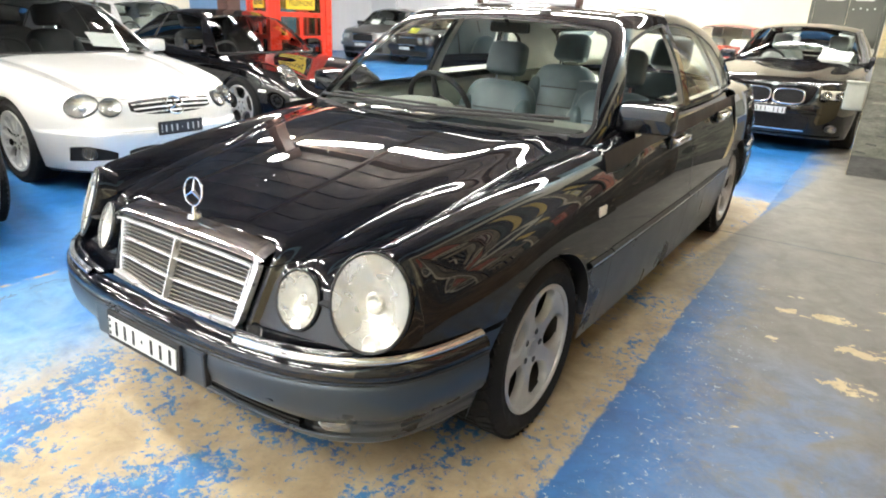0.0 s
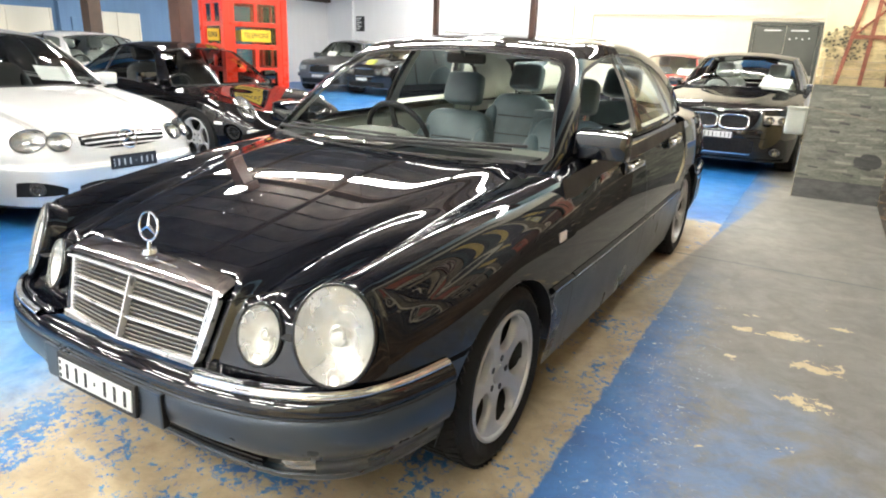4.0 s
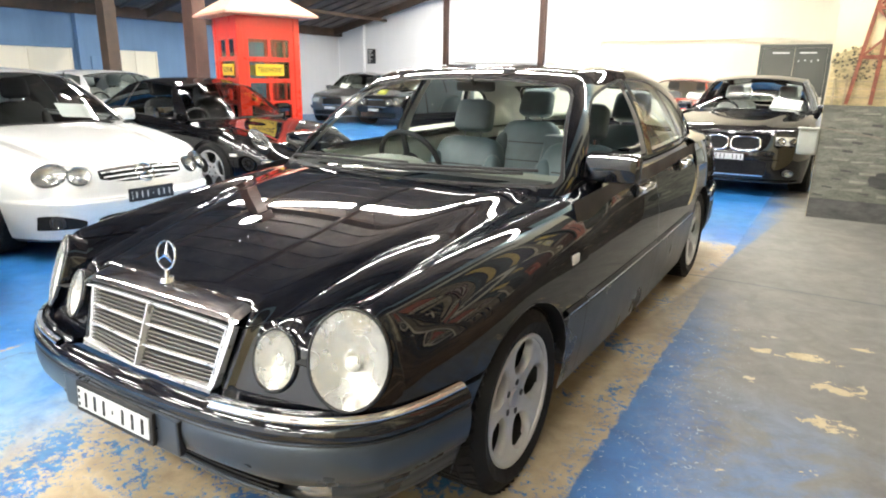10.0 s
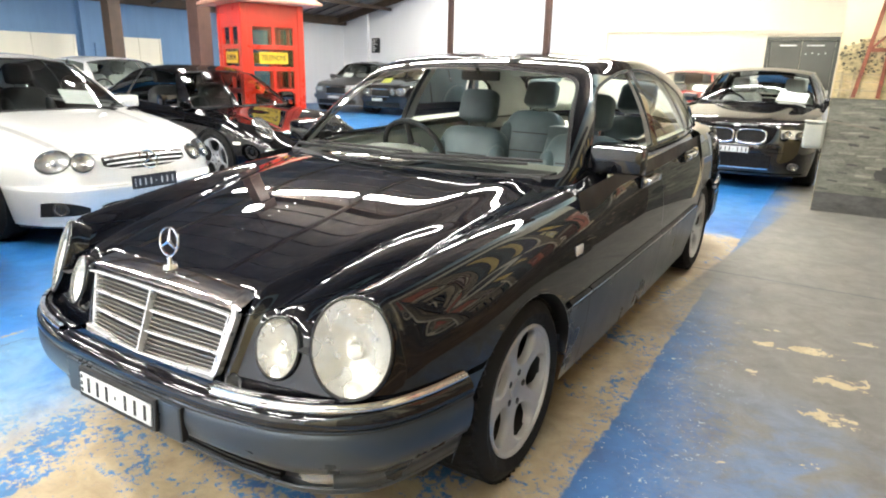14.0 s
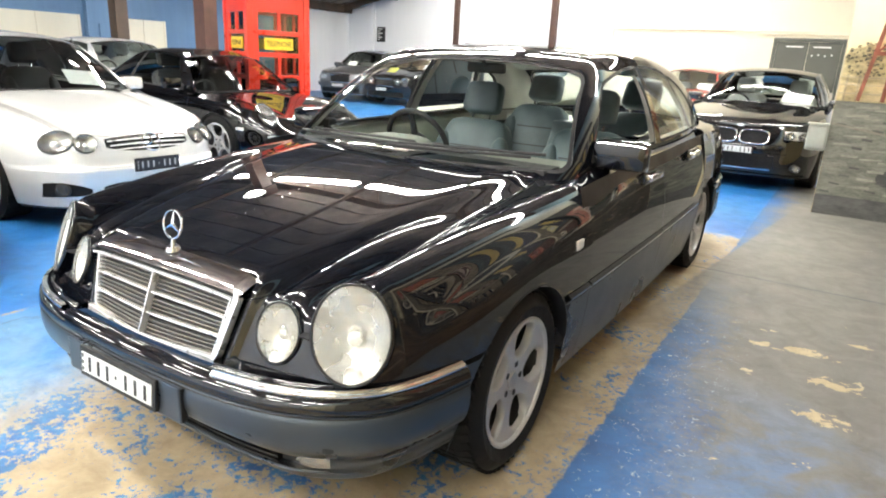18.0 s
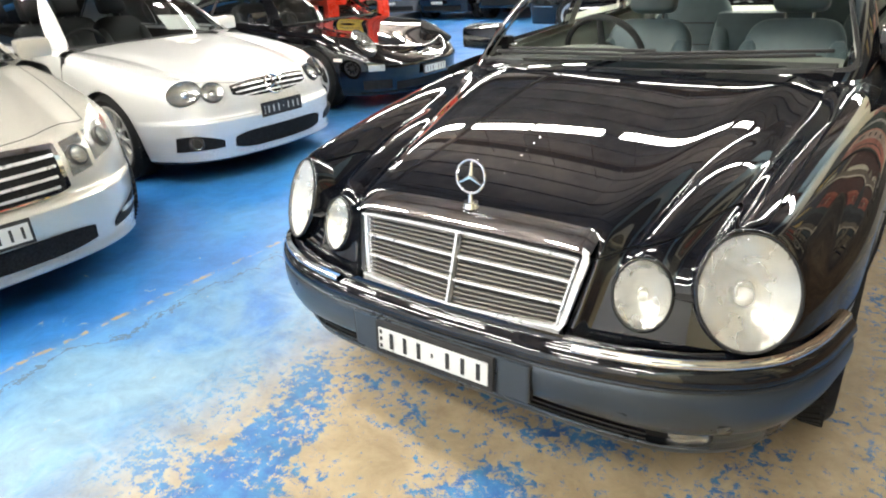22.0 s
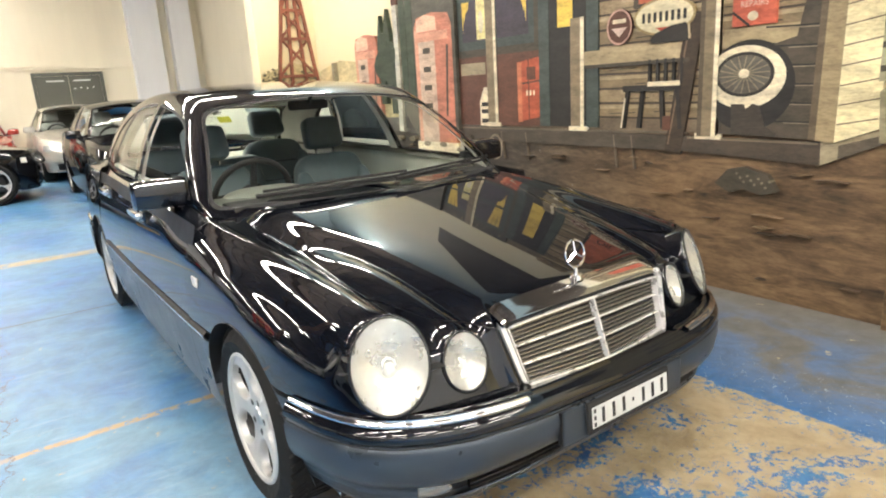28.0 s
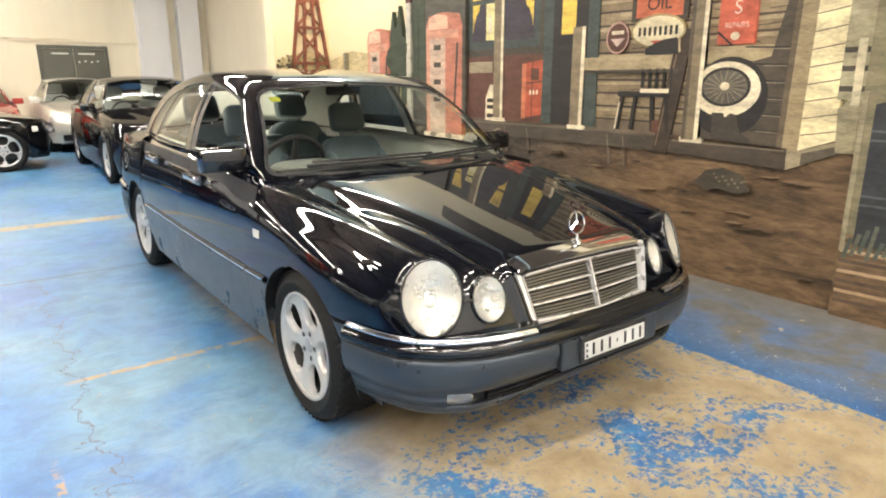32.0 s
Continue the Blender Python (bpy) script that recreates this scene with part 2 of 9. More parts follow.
    col = mix_node(t, flakes, col, (0.46, 0.39, 0.25))
    col = mix_node(t, both(gt(speck.outputs[0], 0.72, 0.02), gt(big.outputs[0], 0.4, 0.1)), col, (0.45, 0.47, 0.47))
    # filler line, joints and a crack
    xj = wobble(X, 0.1, mid.outputs[0])
    def line(sock, at, half):
        return lt(math_node(t, "ABSOLUTE", math_node(t, "SUBTRACT", sock, at)), half, half * 0.5)
    yl = wobble(Y, 0.03, fine.outputs[0])
    col = mix_node(t, both(line(yl, 0.93, 0.022), lt(X, -0.35, 0.1), gt(X, -1.6, 0.1), gt(fine.outputs[0], 0.45, 0.05)), col, (0.38, 0.27, 0.14))
    col = mix_node(t, both(line(yl, 4.9, 0.1), lt(X, -0.6, 0.3), gt(X, -3.2, 0.5), gt(fine.outputs[0], 0.43, 0.06)), col, (0.4, 0.29, 0.15))
    col = mix_node(t, both(line(wobble(X, 0.03, fine.outputs[0]), -1.75, 0.014), lt(Y, 0.2, 0.1), gt(fine.outputs[0], 0.5, 0.05), gt(mid.outputs[0], 0.46, 0.05)), col, (0.36, 0.24, 0.12))
    dark = math_node(t, "MAXIMUM", line(yl, 2.87, 0.011), both(line(wobble(wobble(X, 0.6, mid.outputs[0]), 0.1, fine.outputs[0]), -1.6, 0.006), lt(Y, 2.87, 0.02), gt(fine.outputs[0], 0.36, 0.06)))
    col = mix_node(t, math_node(t, "MULTIPLY", dark, 0.8), col, (0.07, 0.08, 0.09))
    grime = ramp_node(t, noise_node(t, 6.5, 9, 0.72, v, 0.5).outputs[0], [(0.33, (0.72, 0.7, 0.68)), (0.6, (1.03, 1.03, 1.03))])
    col = mix_node(t, 1.0, col, grime.outputs[0], "MULTIPLY")
    link(t, col, b.inputs["Base Color"])
    rr = ramp_node(t, mid.outputs[0], [(0.3, (0.28,) * 3), (0.7, (0.5,) * 3)])
    rr2 = mix_node(t, bare, rr.outputs[0], (0.6, 0.6, 0.6))
    rr3 = mix_node(t, strip, rr2, (0.6, 0.6, 0.6))
    link(t, rr3, b.inputs["Roughness"])
    hgt = math_node(t, "ADD", math_node(t, "MULTIPLY", fine.outputs[0], 0.6), math_node(t, "MULTIPLY", speck.outputs[0], 0.4))
    bump(t, b, hgt, 0.12, 0.006)
    return m


def wall_material(name, col, streak=0.1):
    m, t, b = nodes_of(name)
    v = place_node(t)
    n = noise_node(t, 0.7, 5, 0.6, v)
    mp = t.nodes.new("ShaderNodeMapping")
    mp.inputs["Scale"].default_value = (3.0, 3.0, 0.3)
    link(t, v, mp.inputs[0])
    s = noise_node(t, 1.6, 6, 0.65, mp.outputs[0])
    mixv = math_node(t, "ADD", math_node(t, "MULTIPLY", n.outputs[0], 0.5), math_node(t, "MULTIPLY", s.outputs[0], 0.5))
    r = ramp_node(t, mixv, [(0.35, tuple(c * (1 - streak) for c in col)), (0.65, col)])
    link(t, r.outputs[0], b.inputs["Base Color"])
    b.inputs["Roughness"].default_value = 0.7
    bump(t, b, noise_node(t, 35.0, 4, 0.6, v).outputs[0], 0.08, 0.005)
    return m


M_FLOOR = floor_material()
M_CREAM = wall_material("cream_wall_paint", (0.78, 0.72, 0.57), 0.07)
M_WHITE = wall_material("white_wall_paint", (0.76, 0.77, 0.79), 0.07)
M_BLUEWALL = wall_material("blue_wall_paint", (0.15, 0.26, 0.42), 0.2)
M_TIMBER = plain("dark_roof_timber", (0.07, 0.045, 0.03), 0.7, vary=0.4, scale=3, bumps=0.2)
M_STEEL = plain("brown_painted_steel", (0.09, 0.045, 0.032), 0.45, vary=0.3, scale=4)
M_TUBE = glow("lit_tube", (1.0, 0.95, 0.86), TUBE_POWER)
M_DOOR = plain("grey_green_door_paint", (0.085, 0.088, 0.072), 0.5, vary=0.15, scale=1.5)
M_BLACK = plain("black_plastic", (0.012, 0.012, 0.013), 0.45)
M_CHROME = plain("chrome", (0.82, 0.82, 0.83), 0.06, 1.0, vary=0.03, scale=20)
M_RUBBER = plain("black_rubber", (0.016, 0.016, 0.017), 0.7, vary=0.3, scale=30, bumps=0.1)
M_TYRE = plain("tyre_rubber", (0.012, 0.012, 0.012), 0.7, vary=0.25, scale=25, bumps=0.2, bscale=120)
M_ALLOY = plain("silver_alloy", (0.52, 0.515, 0.5), 0.36, 0.4, vary=0.1, scale=9)
M_TYRE.node_tree.nodes["Principled BSDF"].inputs["Specular IOR Level"].default_value = 0.2
# near-black: puts the shade deep behind the wheel holes into disc and barrel
M_DISC = plain("dark_steel", (0.035, 0.034, 0.033), 0.5, 0.4, vary=0.3, scale=20)
M_CAP = plain("hub_cap_grey", (0.45, 0.45, 0.45), 0.35, 0.7)
M_GLASS = glass("window_glass", (0.9, 0.95, 0.92), 0.0, 1.27)
def lens_material(name, milk, col, flutes):
    """A lamp glass: mostly clear, a little milky with age, glossy, with fine upright flutes."""
    m, t, b = nodes_of(name)
    b.inputs["Base Color"].default_value = (*col, 1)
    b.inputs["Roughness"].default_value = 0.08
    tr = t.nodes.new("ShaderNodeBsdfTransparent")
    tr.inputs[0].default_value = (0.97, 0.97, 0.95, 1)
    n = noise_node(t, 9.0, 3, 0.5, place_node(t))
    r = ramp_node(t, n.outputs[0], [(0.35, (milk * 0.75,) * 3), (0.65, (min(1, milk * 1.25),) * 3)])
    mx = t.nodes.new("ShaderNodeMixShader")
    link(t, r.outputs[0], mx.inputs[0])
    link(t, tr.outputs[0], mx.inputs[1])
    link(t, b.outputs[0], mx.inputs[2])
    link(t, mx.outputs[0], t.nodes["Material Output"].inputs[0])
    if flutes:
        w = t.nodes.new("ShaderNodeTexWave")
        w.inputs["Scale"].default_value = 45
        w.inputs["Distortion"].default_value = 0.6
        link(t, place_node(t), w.inputs["Vector"])
        bump(t, b, w.outputs[0], flutes, 0.002)
    return m


M_LENS = lens_material("lamp_lens", 0.24, (0.74, 0.75, 0.72), 0.5)
M_REFLECTOR = plain("lamp_reflector", (0.58, 0.57, 0.53), 0.28, 0.75, vary=0.3, scale=9, bumps=0.3, bscale=22)
M_BULB = plain("frosted_bulb", (0.8, 0.8, 0.76), 0.3)
M_LEATHER = plain("blue_grey_leather", (0.095, 0.132, 0.147), 0.45, vary=0.15, scale=8, bumps=0.15, bscale=180)
M_GREYTRIM = plain("grey_interior_trim", (0.38, 0.4, 0.38), 0.7, vary=0.15, scale=5)
M_PALETRIM = plain("pale_interior_trim", (0.56, 0.58, 0.5), 0.6, vary=0.12, scale=5)
M_DASH = plain("dashboard_skin", (0.2, 0.21, 0.185), 0.6, vary=0.1, scale=5, bumps=0.1)
M_HEADLINER = plain("grey_headlining", (0.68, 0.69, 0.64), 0.85)
M_PLATE = plain("white_plate", (0.78, 0.78, 0.76), 0.4, vary=0.05)
M_NUMBER = plain("worn_number_plate", (0.56, 0.57, 0.56), 0.35, vary=0.08)
M_PLATEDARK = plain("dark_plate", (0.02, 0.022, 0.03), 0.4)
M_NAVY = car_paint("blue_black_car_paint", (0.003, 0.0038, 0.0065), 0.02, 0.35)
M_CLAD = plain("gunmetal_bumper_paint", (0.05, 0.063, 0.08), 0.3, 0.45, vary=0.08, scale=5, bumps=0.03, bscale=300)
M_SILVER = car_paint("silver_car_paint", (0.6, 0.58, 0.52), 0.5, 0.32)
M_SILVER2 = car_paint("bright_silver_car_paint", (0.74, 0.74, 0.71), 0.36, 0.3)
M_BLACKPAINT = car_paint("black_car_paint", (0.004, 0.004, 0.005), 0.02, 0.35)
M_REDPAINT = car_paint("red_car_paint", (0.35, 0.03, 0.02), 0.05, 0.3)
M_GREYPAINT = car_paint("grey_car_paint", (0.09, 0.09, 0.09), 0.4, 0.3)
M_AMBER = plain("pale_lens", (0.72, 0.68, 0.6), 0.15)
M_REDLENS = plain("red_lens", (0.5, 0.02, 0.02), 0.12)
M_LINER = plain("grey_pillar_cloth", (0.62, 0.6, 0.55), 0.85, vary=0.08)
MATS = dict(liner=M_LINER, black=M_BLACK, trim=M_RUBBER, glass=M_GLASS, clad=M_CLAD, pillar=M_RUBBER, chrome=M_CHROME, lens=M_LENS, reflector=M_REFLECTOR, bulb=M_BULB, leather=M_LEATHER, plate=M_NUMBER, plate_dark=M_PLATEDARK)
WHEELMATS = dict(tyre=M_TYRE, rim=M_ALLOY, spokes=M_ALLOY, hub_cap=M_CAP, brake_disc=M_DISC, barrel=M_DISC, bolt=M_DISC, tread=M_TYRE)
M_BRIGHT = plain("bright_grille_metal", (0.78, 0.78, 0.79), 0.3, 0.55, vary=0.05, scale=20)
M_SLAT = plain("grille_slat_bronze", (0.21, 0.195, 0.17), 0.35, 0.6, vary=0.1)
M_CREAMHIDE = plain("cream_leather", (0.45, 0.36, 0.24), 0.5, vary=0.15, scale=8)
M_PAPER = plain("white_paper", (0.8, 0.8, 0.78), 0.8, vary=0.04)
M_PALEWOOD = plain("pale_timber", (0.5, 0.4, 0.27), 0.7, vary=0.25, scale=12, bumps=0.2)
M_STICKER = plain("sticker_yellow", (0.5, 0.5, 0.06), 0.5)
M_MESH = plain("dark_mesh_grille", (0.015, 0.015, 0.016), 0.7, vary=0.6, scale=90, spec=0.1)
M_CLEAR = plain("clear_lamp_silver", (0.6, 0.6, 0.58), 0.2, 0.6, vary=0.3, scale=22)
M_CLEARBOWL = plain("lamp_bowl", (0.3, 0.3, 0.3), 0.2, 0.85, vary=0.3, scale=16, bumps=0.4, bscale=24)
M_DARKGLASS = glass("tinted_glass", (0.4, 0.44, 0.43), 0.0, 1.36)
M_CLEARLENS = lens_material("clear_lamp_glass", 0.05, (0.9, 0.9, 0.87), 0.0)

# ---------------------------------------------------------------- structure
def mesh_ob(name, bm, material, parent=None, label="", smooth=False):
    me = bpy.data.meshes.new(name)
    bm.to_mesh(me)
    bm.free()
    for m in material if isinstance(material, (list, tuple)) else (material,):
        me.materials.append(m)
    if smooth:
        me.polygons.foreach_set("use_smooth", [True] * len(me.polygons))
    ob = new(name, me)
    if parent:
        ob.parent = parent
    if label:
        ob["label"] = label
    return ob


def part(name, bm, material, parent, label="", smooth=False):
    return mesh_ob(name, bm, material, parent, label, smooth)


def box(bm, x0, x1, y0, y1, z0, z1, bevel=0.0, m=None):
    g = bmesh.ops.create_cube(bm, size=1.0)
    vs = g["verts"]
    for v in vs:
        v.co = Vector(((v.co.x + 0.5) * (x1 - x0) + x0, (v.co.y + 0.5) * (y1 - y0) + y0, (v.co.z + 0.5) * (z1 - z0) + z0))
    if bevel:
        es = list({e for v in vs for e in v.link_edges})
        r = bmesh.ops.bevel(bm, geom=es, offset=bevel, segments=2, affect="EDGES", profile=0.7)
        vs = list({v for f in r["faces"] for v in f.verts} | {v for v in vs if v.is_valid})
    if m is not None:
        for v in vs:
            v.co = m @ v.co
    return vs


def rod(bm, a, b, r0, r1=None, seg=10, caps=True):
    a, b = Vector(a), Vector(b)
    d = b - a
    q = d.to_track_quat("Z", "Y").to_matrix().to_4x4()
    bmesh.ops.create_cone(bm, cap_ends=caps, segments=seg, radius1=r0, radius2=r0 if r1 is None else r1, depth=d.length, matrix=Matrix.Translation((a + b) / 2) @ q)


def boxed(name, x0, x1, y0, y1, z0, z1, mat, parent=None, label="", bevel=0.0):
    bm = bmesh.new()
    box(bm, x0, x1, y0, y1, z0, z1, bevel)
    return mesh_ob(name, bm, mat, parent, label)


def thing(name, m, label, category, group="", kind=""):
    e = new(name)
    e.matrix_world = m
    return tagged(e, label, category, group, kind)


XL, XR, YB, YR, YL, YF = -14.6, 2.22, -9.0, 15.4, 17.0, 15.4
tagged(boxed("floor", XL - 0.3, 6.0, YB - 0.3, 19.0, -0.2, 0.0, M_FLOOR), "concrete floor with worn blue paint and bare sandy patches", "floor", kind="structure")
W = lambda n, lab, *a: tagged(boxed(n, *a), lab, "wall", kind="structure")
W("wall_north_right", "cream painted rear wall of the hall", -5.62, 3.6, YR, YR + 0.25, 0, 7.2, M_CREAM)
W("wall_north_left", "white painted rear wall of the hall", XL - 0.25, -5.62, YL, YL + 0.25, 0, 7.2, M_WHITE)
W("wall_step", "white return of the rear wall", -5.62, -5.4, YR + 0.25, YL + 0.25, 0, 7.2, M_WHITE)
W("wall_south", "white painted wall at the near end", XL - 0.25, 3.6, YB - 0.25, YB, 0, 7.2, M_WHITE)
W("wall_east_back", "cream side wall behind the mural end", 3.6, 3.85, 5.7, YR + 0.25, 0, 7.2, M_CREAM)
W("wall_west_end", "white painted end of the side wall", XL - 0.25, XL, 13.9, YL, 0, 3.0, M_WHITE)
tagged(boxed("wall_west", XL - 0.25, XL, YB, 13.9, 0, 3.0, M_BLUEWALL), "blue painted side wall with cream shutters", "wall", kind="structure")
M_UNIT = plain("pale_grey_plastic", (0.34, 0.35, 0.3), 0.5)
EAVE, SLOPE, RIDGE = 2.93, 0.25, -2.0


def roof_z(x):
    return EAVE + SLOPE * (min(x, RIDGE) - XL) - 0.22 * max(0.0, x - RIDGE)


def ceiling():
    """Sloping boarded underside of the roof with purlins; one mesh."""
    bm = bmesh.new()
    for x0, x1 in ((XL - 0.25, RIDGE), (RIDGE, 4.0)):
        n = 40
        for k in range(n):
            a, b = x0 + (x1 - x0) * k / n, x0 + (x1 - x0) * (k + 1) / n - 0.003
            za, zb = roof_z(a), roof_z(b)
            vs = [bm.verts.new(p) for p in ((a, YB - 0.3, za), (b, YB - 0.3, zb), (b, 17.6, zb), (a, 17.6, za), (a, YB - 0.3, za + 0.05), (b, YB - 0.3, zb + 0.05), (b, 17.6, zb + 0.05), (a, 17.6, za + 0.05))]
            for f in ((0, 3, 2, 1), (4, 5, 6, 7), (0, 1, 5, 4), (1, 2, 6, 5), (2, 3, 7, 6), (3, 0, 4, 7)):
                bm.faces.new([vs[i] for i in f])
        # unseen flat lid over the boards, added to keep sky light out
        box(bm, x0, x1, YB - 0.3, 17.6, 7.3, 7.4)
        # slim battens under the boards
        for k in range(46):
            y = YB + 0.3 + 0.57 * k
            vs = [bm.verts.new((x, yy, roof_z(x) - d)) for x in (x0, x1) for yy in (y, y + 0.06) for d in (0.0, 0.045)]
            for f in ((0, 1, 3, 2), (4, 6, 7, 5), (1, 5, 7, 3), (0, 4, 5, 1), (2, 3, 7, 6)):
                bm.faces.new([vs[i] for i in f])
    tagged(mesh_ob("ceiling", bm, M_CEIL), "dark boarded underside of the sloping roof", "ceiling", kind="structure")


M_CEIL = plain("dark_roof_boards", (0.15, 0.122, 0.105), 0.75, vary=0.5, scale=1.4, bumps=0.2)
ceiling()


def beam(name, a, b, w, h, mat, label, cat):
    a, b = Vector(a), Vector(b)
    d = b - a
    m = Matrix.Translation(a) @ d.to_track_quat("X", "Z").to_matrix().to_4x4()
    bm = bmesh.new()
    box(bm, 0, d.length, -w / 2, w / 2, -h / 2, h / 2, 0.008, m)
    return tagged(mesh_ob(name, bm, mat), label, cat, kind="structure")


# rafters and purlins
for k, y in enumerate((-6.0, -2.2, 1.6, 5.4, 9.2, 13.0, 16.6)):
    beam("rafter", (XL, y, roof_z(XL) - 0.12), (RIDGE, y, roof_z(RIDGE) - 0.12), 0.1, 0.22, M_TIMBER, "dark timber rafter", "beam")
    beam("rafter", (RIDGE, y, roof_z(RIDGE) - 0.12), (3.9, y, roof_z(3.9) - 0.12), 0.1, 0.22, M_TIMBER, "dark timber rafter", "beam")
for x in (-12.4, -10.0, -7.6, -5.2, 0.4):
    beam("purlin", (x, YB, roof_z(x) - 0.27), (x, 17.0, roof_z(x) - 0.27), 0.08, 0.1, M_TIMBER, "dark timber purlin", "beam")
beam("wall_plate", (XL + 0.09, YB, 2.86), (XL + 0.09, YL, 2.86), 0.2, 0.3, M_TIMBER, "dark timber plate over the blue wall", "beam")

# steel posts
for x, y, w, top in ((-8.83, 15.2, 0.13, 4.3), (-5.74, 15.25, 0.16, 5.1)):
    p = thing("steel_post", pose(x, y, 0), "slim brown steel post before the rear wall", "post", "steel posts", "structure")
    bm = bmesh.new()
    box(bm, -w / 2, w / 2, -0.012, 0.012, 0.012, top)
    box(bm, -w / 2, -w / 2 + 0.015, -0.07, 0.07, 0.012, top)
    box(bm, w / 2 - 0.015, w / 2, -0.07, 0.07, 0.012, top)
    part("shaft", bm, M_STEEL, p)
    bm = bmesh.new()
    box(bm, -0.15, 0.15, -0.15, 0.15, 0, 0.015)
    part("base_plate", bm, M_STEEL, p)
for x, y, w, mat, lab in ((-6.9, 4.83, 0.24, M_STEEL, "heavy brown timber post beside the telephone box"), (-11.25, 6.1, 0.26, M_TIMBER, "grey-brown roof post near the blue wall")):
    p = thing("roof_post", pose(x, y, 0), lab, "post", kind="structure")
    bm = bmesh.new()
    box(bm, -w / 2, w / 2, -w / 2, w / 2, 0, roof_z(x) - 0.15, 0.015)
    part("shaft", bm, mat, p)
    bm = bmesh.new()
    box(bm, -w / 2 - 0.05, w / 2 + 0.05, -w / 2 - 0.05, w / 2 + 0.05, roof_z(x) - 0.5, roof_z(x) - 0.14, 0.02)
    part("capital", bm, mat, p)

# fluorescent fittings hung under the roof
def fitting(x, y, z, n=1, length=1.25):
    f = thing("batten_light", pose(x, y - 0.133 * (x + 1.5), z, 0, 0, -7.6), "lit white fluorescent batten hung from the roof", "light", "batten lights")
    bm = bmesh.new()
    box(bm, -length / 2, length / 2, -0.04, 0.04, 0.03, 0.075, 0.01)
    part("housing", bm, M_PLATE, f)
    bm = bmesh.new()
    box(bm, -length / 2 + 0.02, length / 2 - 0.02, -0.09, 0.09, 0.0, 0.03, 0.01)
    part("diffuser", bm, M_TUBE, f, "glowing diffuser")
    top = roof_z(x) - z
    for k in (-0.4, 0.4):
        bm = bmesh.new()
        rod(bm, (k, 0, 0.07), (k, 0, top + SLOPE * k + 0.02), 0.006, seg=6)
        part("hanger", bm, M_STEEL, f)


for y, x0, n, step in LIGHT_ROWS:
    for k in range(n):
        x = x0 + step * k + (0.12 if k % 2 else 0.0)
        fitting(x, y, min(LIGHT_Z, roof_z(x) - 0.2))

# unseen round lamp added among the battens for a spot mirrored in the bonnet
lamp = thing("pendant_lamp", pose(-6.1, 4.0, 4.0), "lit round white lamp, unseen, added for a mirrored bright spot", "light")
bm = bmesh.new()
lathe_rows = [(0.12, 0.0), (0.2, 0.06), (0.19, 0.12), (0.06, 0.2), (0.02, 0.22)]
ring = [[bm.verts.new((r * math.cos(k * math.pi / 12), r * math.sin(k * math.pi / 12), h)) for k in range(24)] for r, h in lathe_rows[1:]]
for p, q in zip(ring, ring[1:]):
    for k in range(24):
        bm.faces.new((p[k], p[(k + 1) % 24], q[(k + 1) % 24], q[k]))
part("shade", bm, M_PLATE, lamp, "white shade", True)
bm = bmesh.new()
bmesh.ops.create_uvsphere(bm, u_segments=20, v_segments=10, radius=0.15, matrix=Matrix.Translation((0, 0, 0.05)) @ Matrix.Diagonal((1, 1, 0.6, 1)))
part("globe", bm, M_TUBE, lamp, "glowing globe", True)
bm = bmesh.new()
rod(bm, (0, 0, 0.2), (0, 0, roof_z(-6.1) - 3.99), 0.006, seg=6)
part("cord", bm, M_STEEL, lamp)
# pale unit on the end of the return wall
unit = thing("wall_unit", pose(1.37, 5.72, 0.76), "pale grey plastic unit on the wall end", "wall unit")
bm = bmesh.new()
box(bm, -0.1, 0.085, -0.06, 0.1, -0.13, 0.13, 0.03)
part("cover", bm, M_UNIT, unit, "", True)
bm = bmesh.new()
box(bm, -0.11, 0.085, -0.07, 0.11, 0.125, 0.14, 0.006)
part("lid", bm, M_UNIT, unit)

# openings of the blue wall
for y0, y1 in ((3.2, 7.1), (8.2, 9.4)):
    s = thing("shutter", pose(XL + 0.02, y0, 0), "cream panelled shutter in the blue wall", "shutter", "shutters", "structure")
    bm = bmesh.new()
    box(bm, -0.01, 0.03, 0, y1 - y0, 0.35, 1.9, 0.004)
    part("panel", bm, M_CREAM, s)
    n = max(2, round((y1 - y0) / 0.9))
    for k in range(n + 1):
        bm = bmesh.new()
        yy = (y1 - y0) * k / n
        box(bm, 0.03, 0.05, yy - 0.025, yy + 0.025, 0.33, 1.93)
        part("mullion", bm, M_CREAM, s)
    bm = bmesh.new()
    box(bm, 0.03, 0.06, -0.06, y1 - y0 + 0.06, 1.9, 1.96)
    part("head", bm, M_BLUEWALL, s)
# pier and ledge on the blue wall
boxed("wall_pier", XL, XL + 0.16, 7.25, 7.95, 0, 2.7, M_BLUEWALL)["kind"] = "structure"
tagged(bpy.data.objects["wall_pier"], "blue painted pier of the side wall", "wall")
bm = bmesh.new()
box(bm, XL + 0.16, XL + 0.22, 7.5, 7.8, 1.42, 1.72, 0.01)
tagged(mesh_ob("wall_box", bm, M_BLUEWALL), "small blue switch box on the pier", "switch box")
tagged(boxed("pilaster", -13.6, -13.35, YL - 0.12, YL, 0, 3.1, M_WHITE), "white pilaster of the rear wall", "wall", kind="structure")

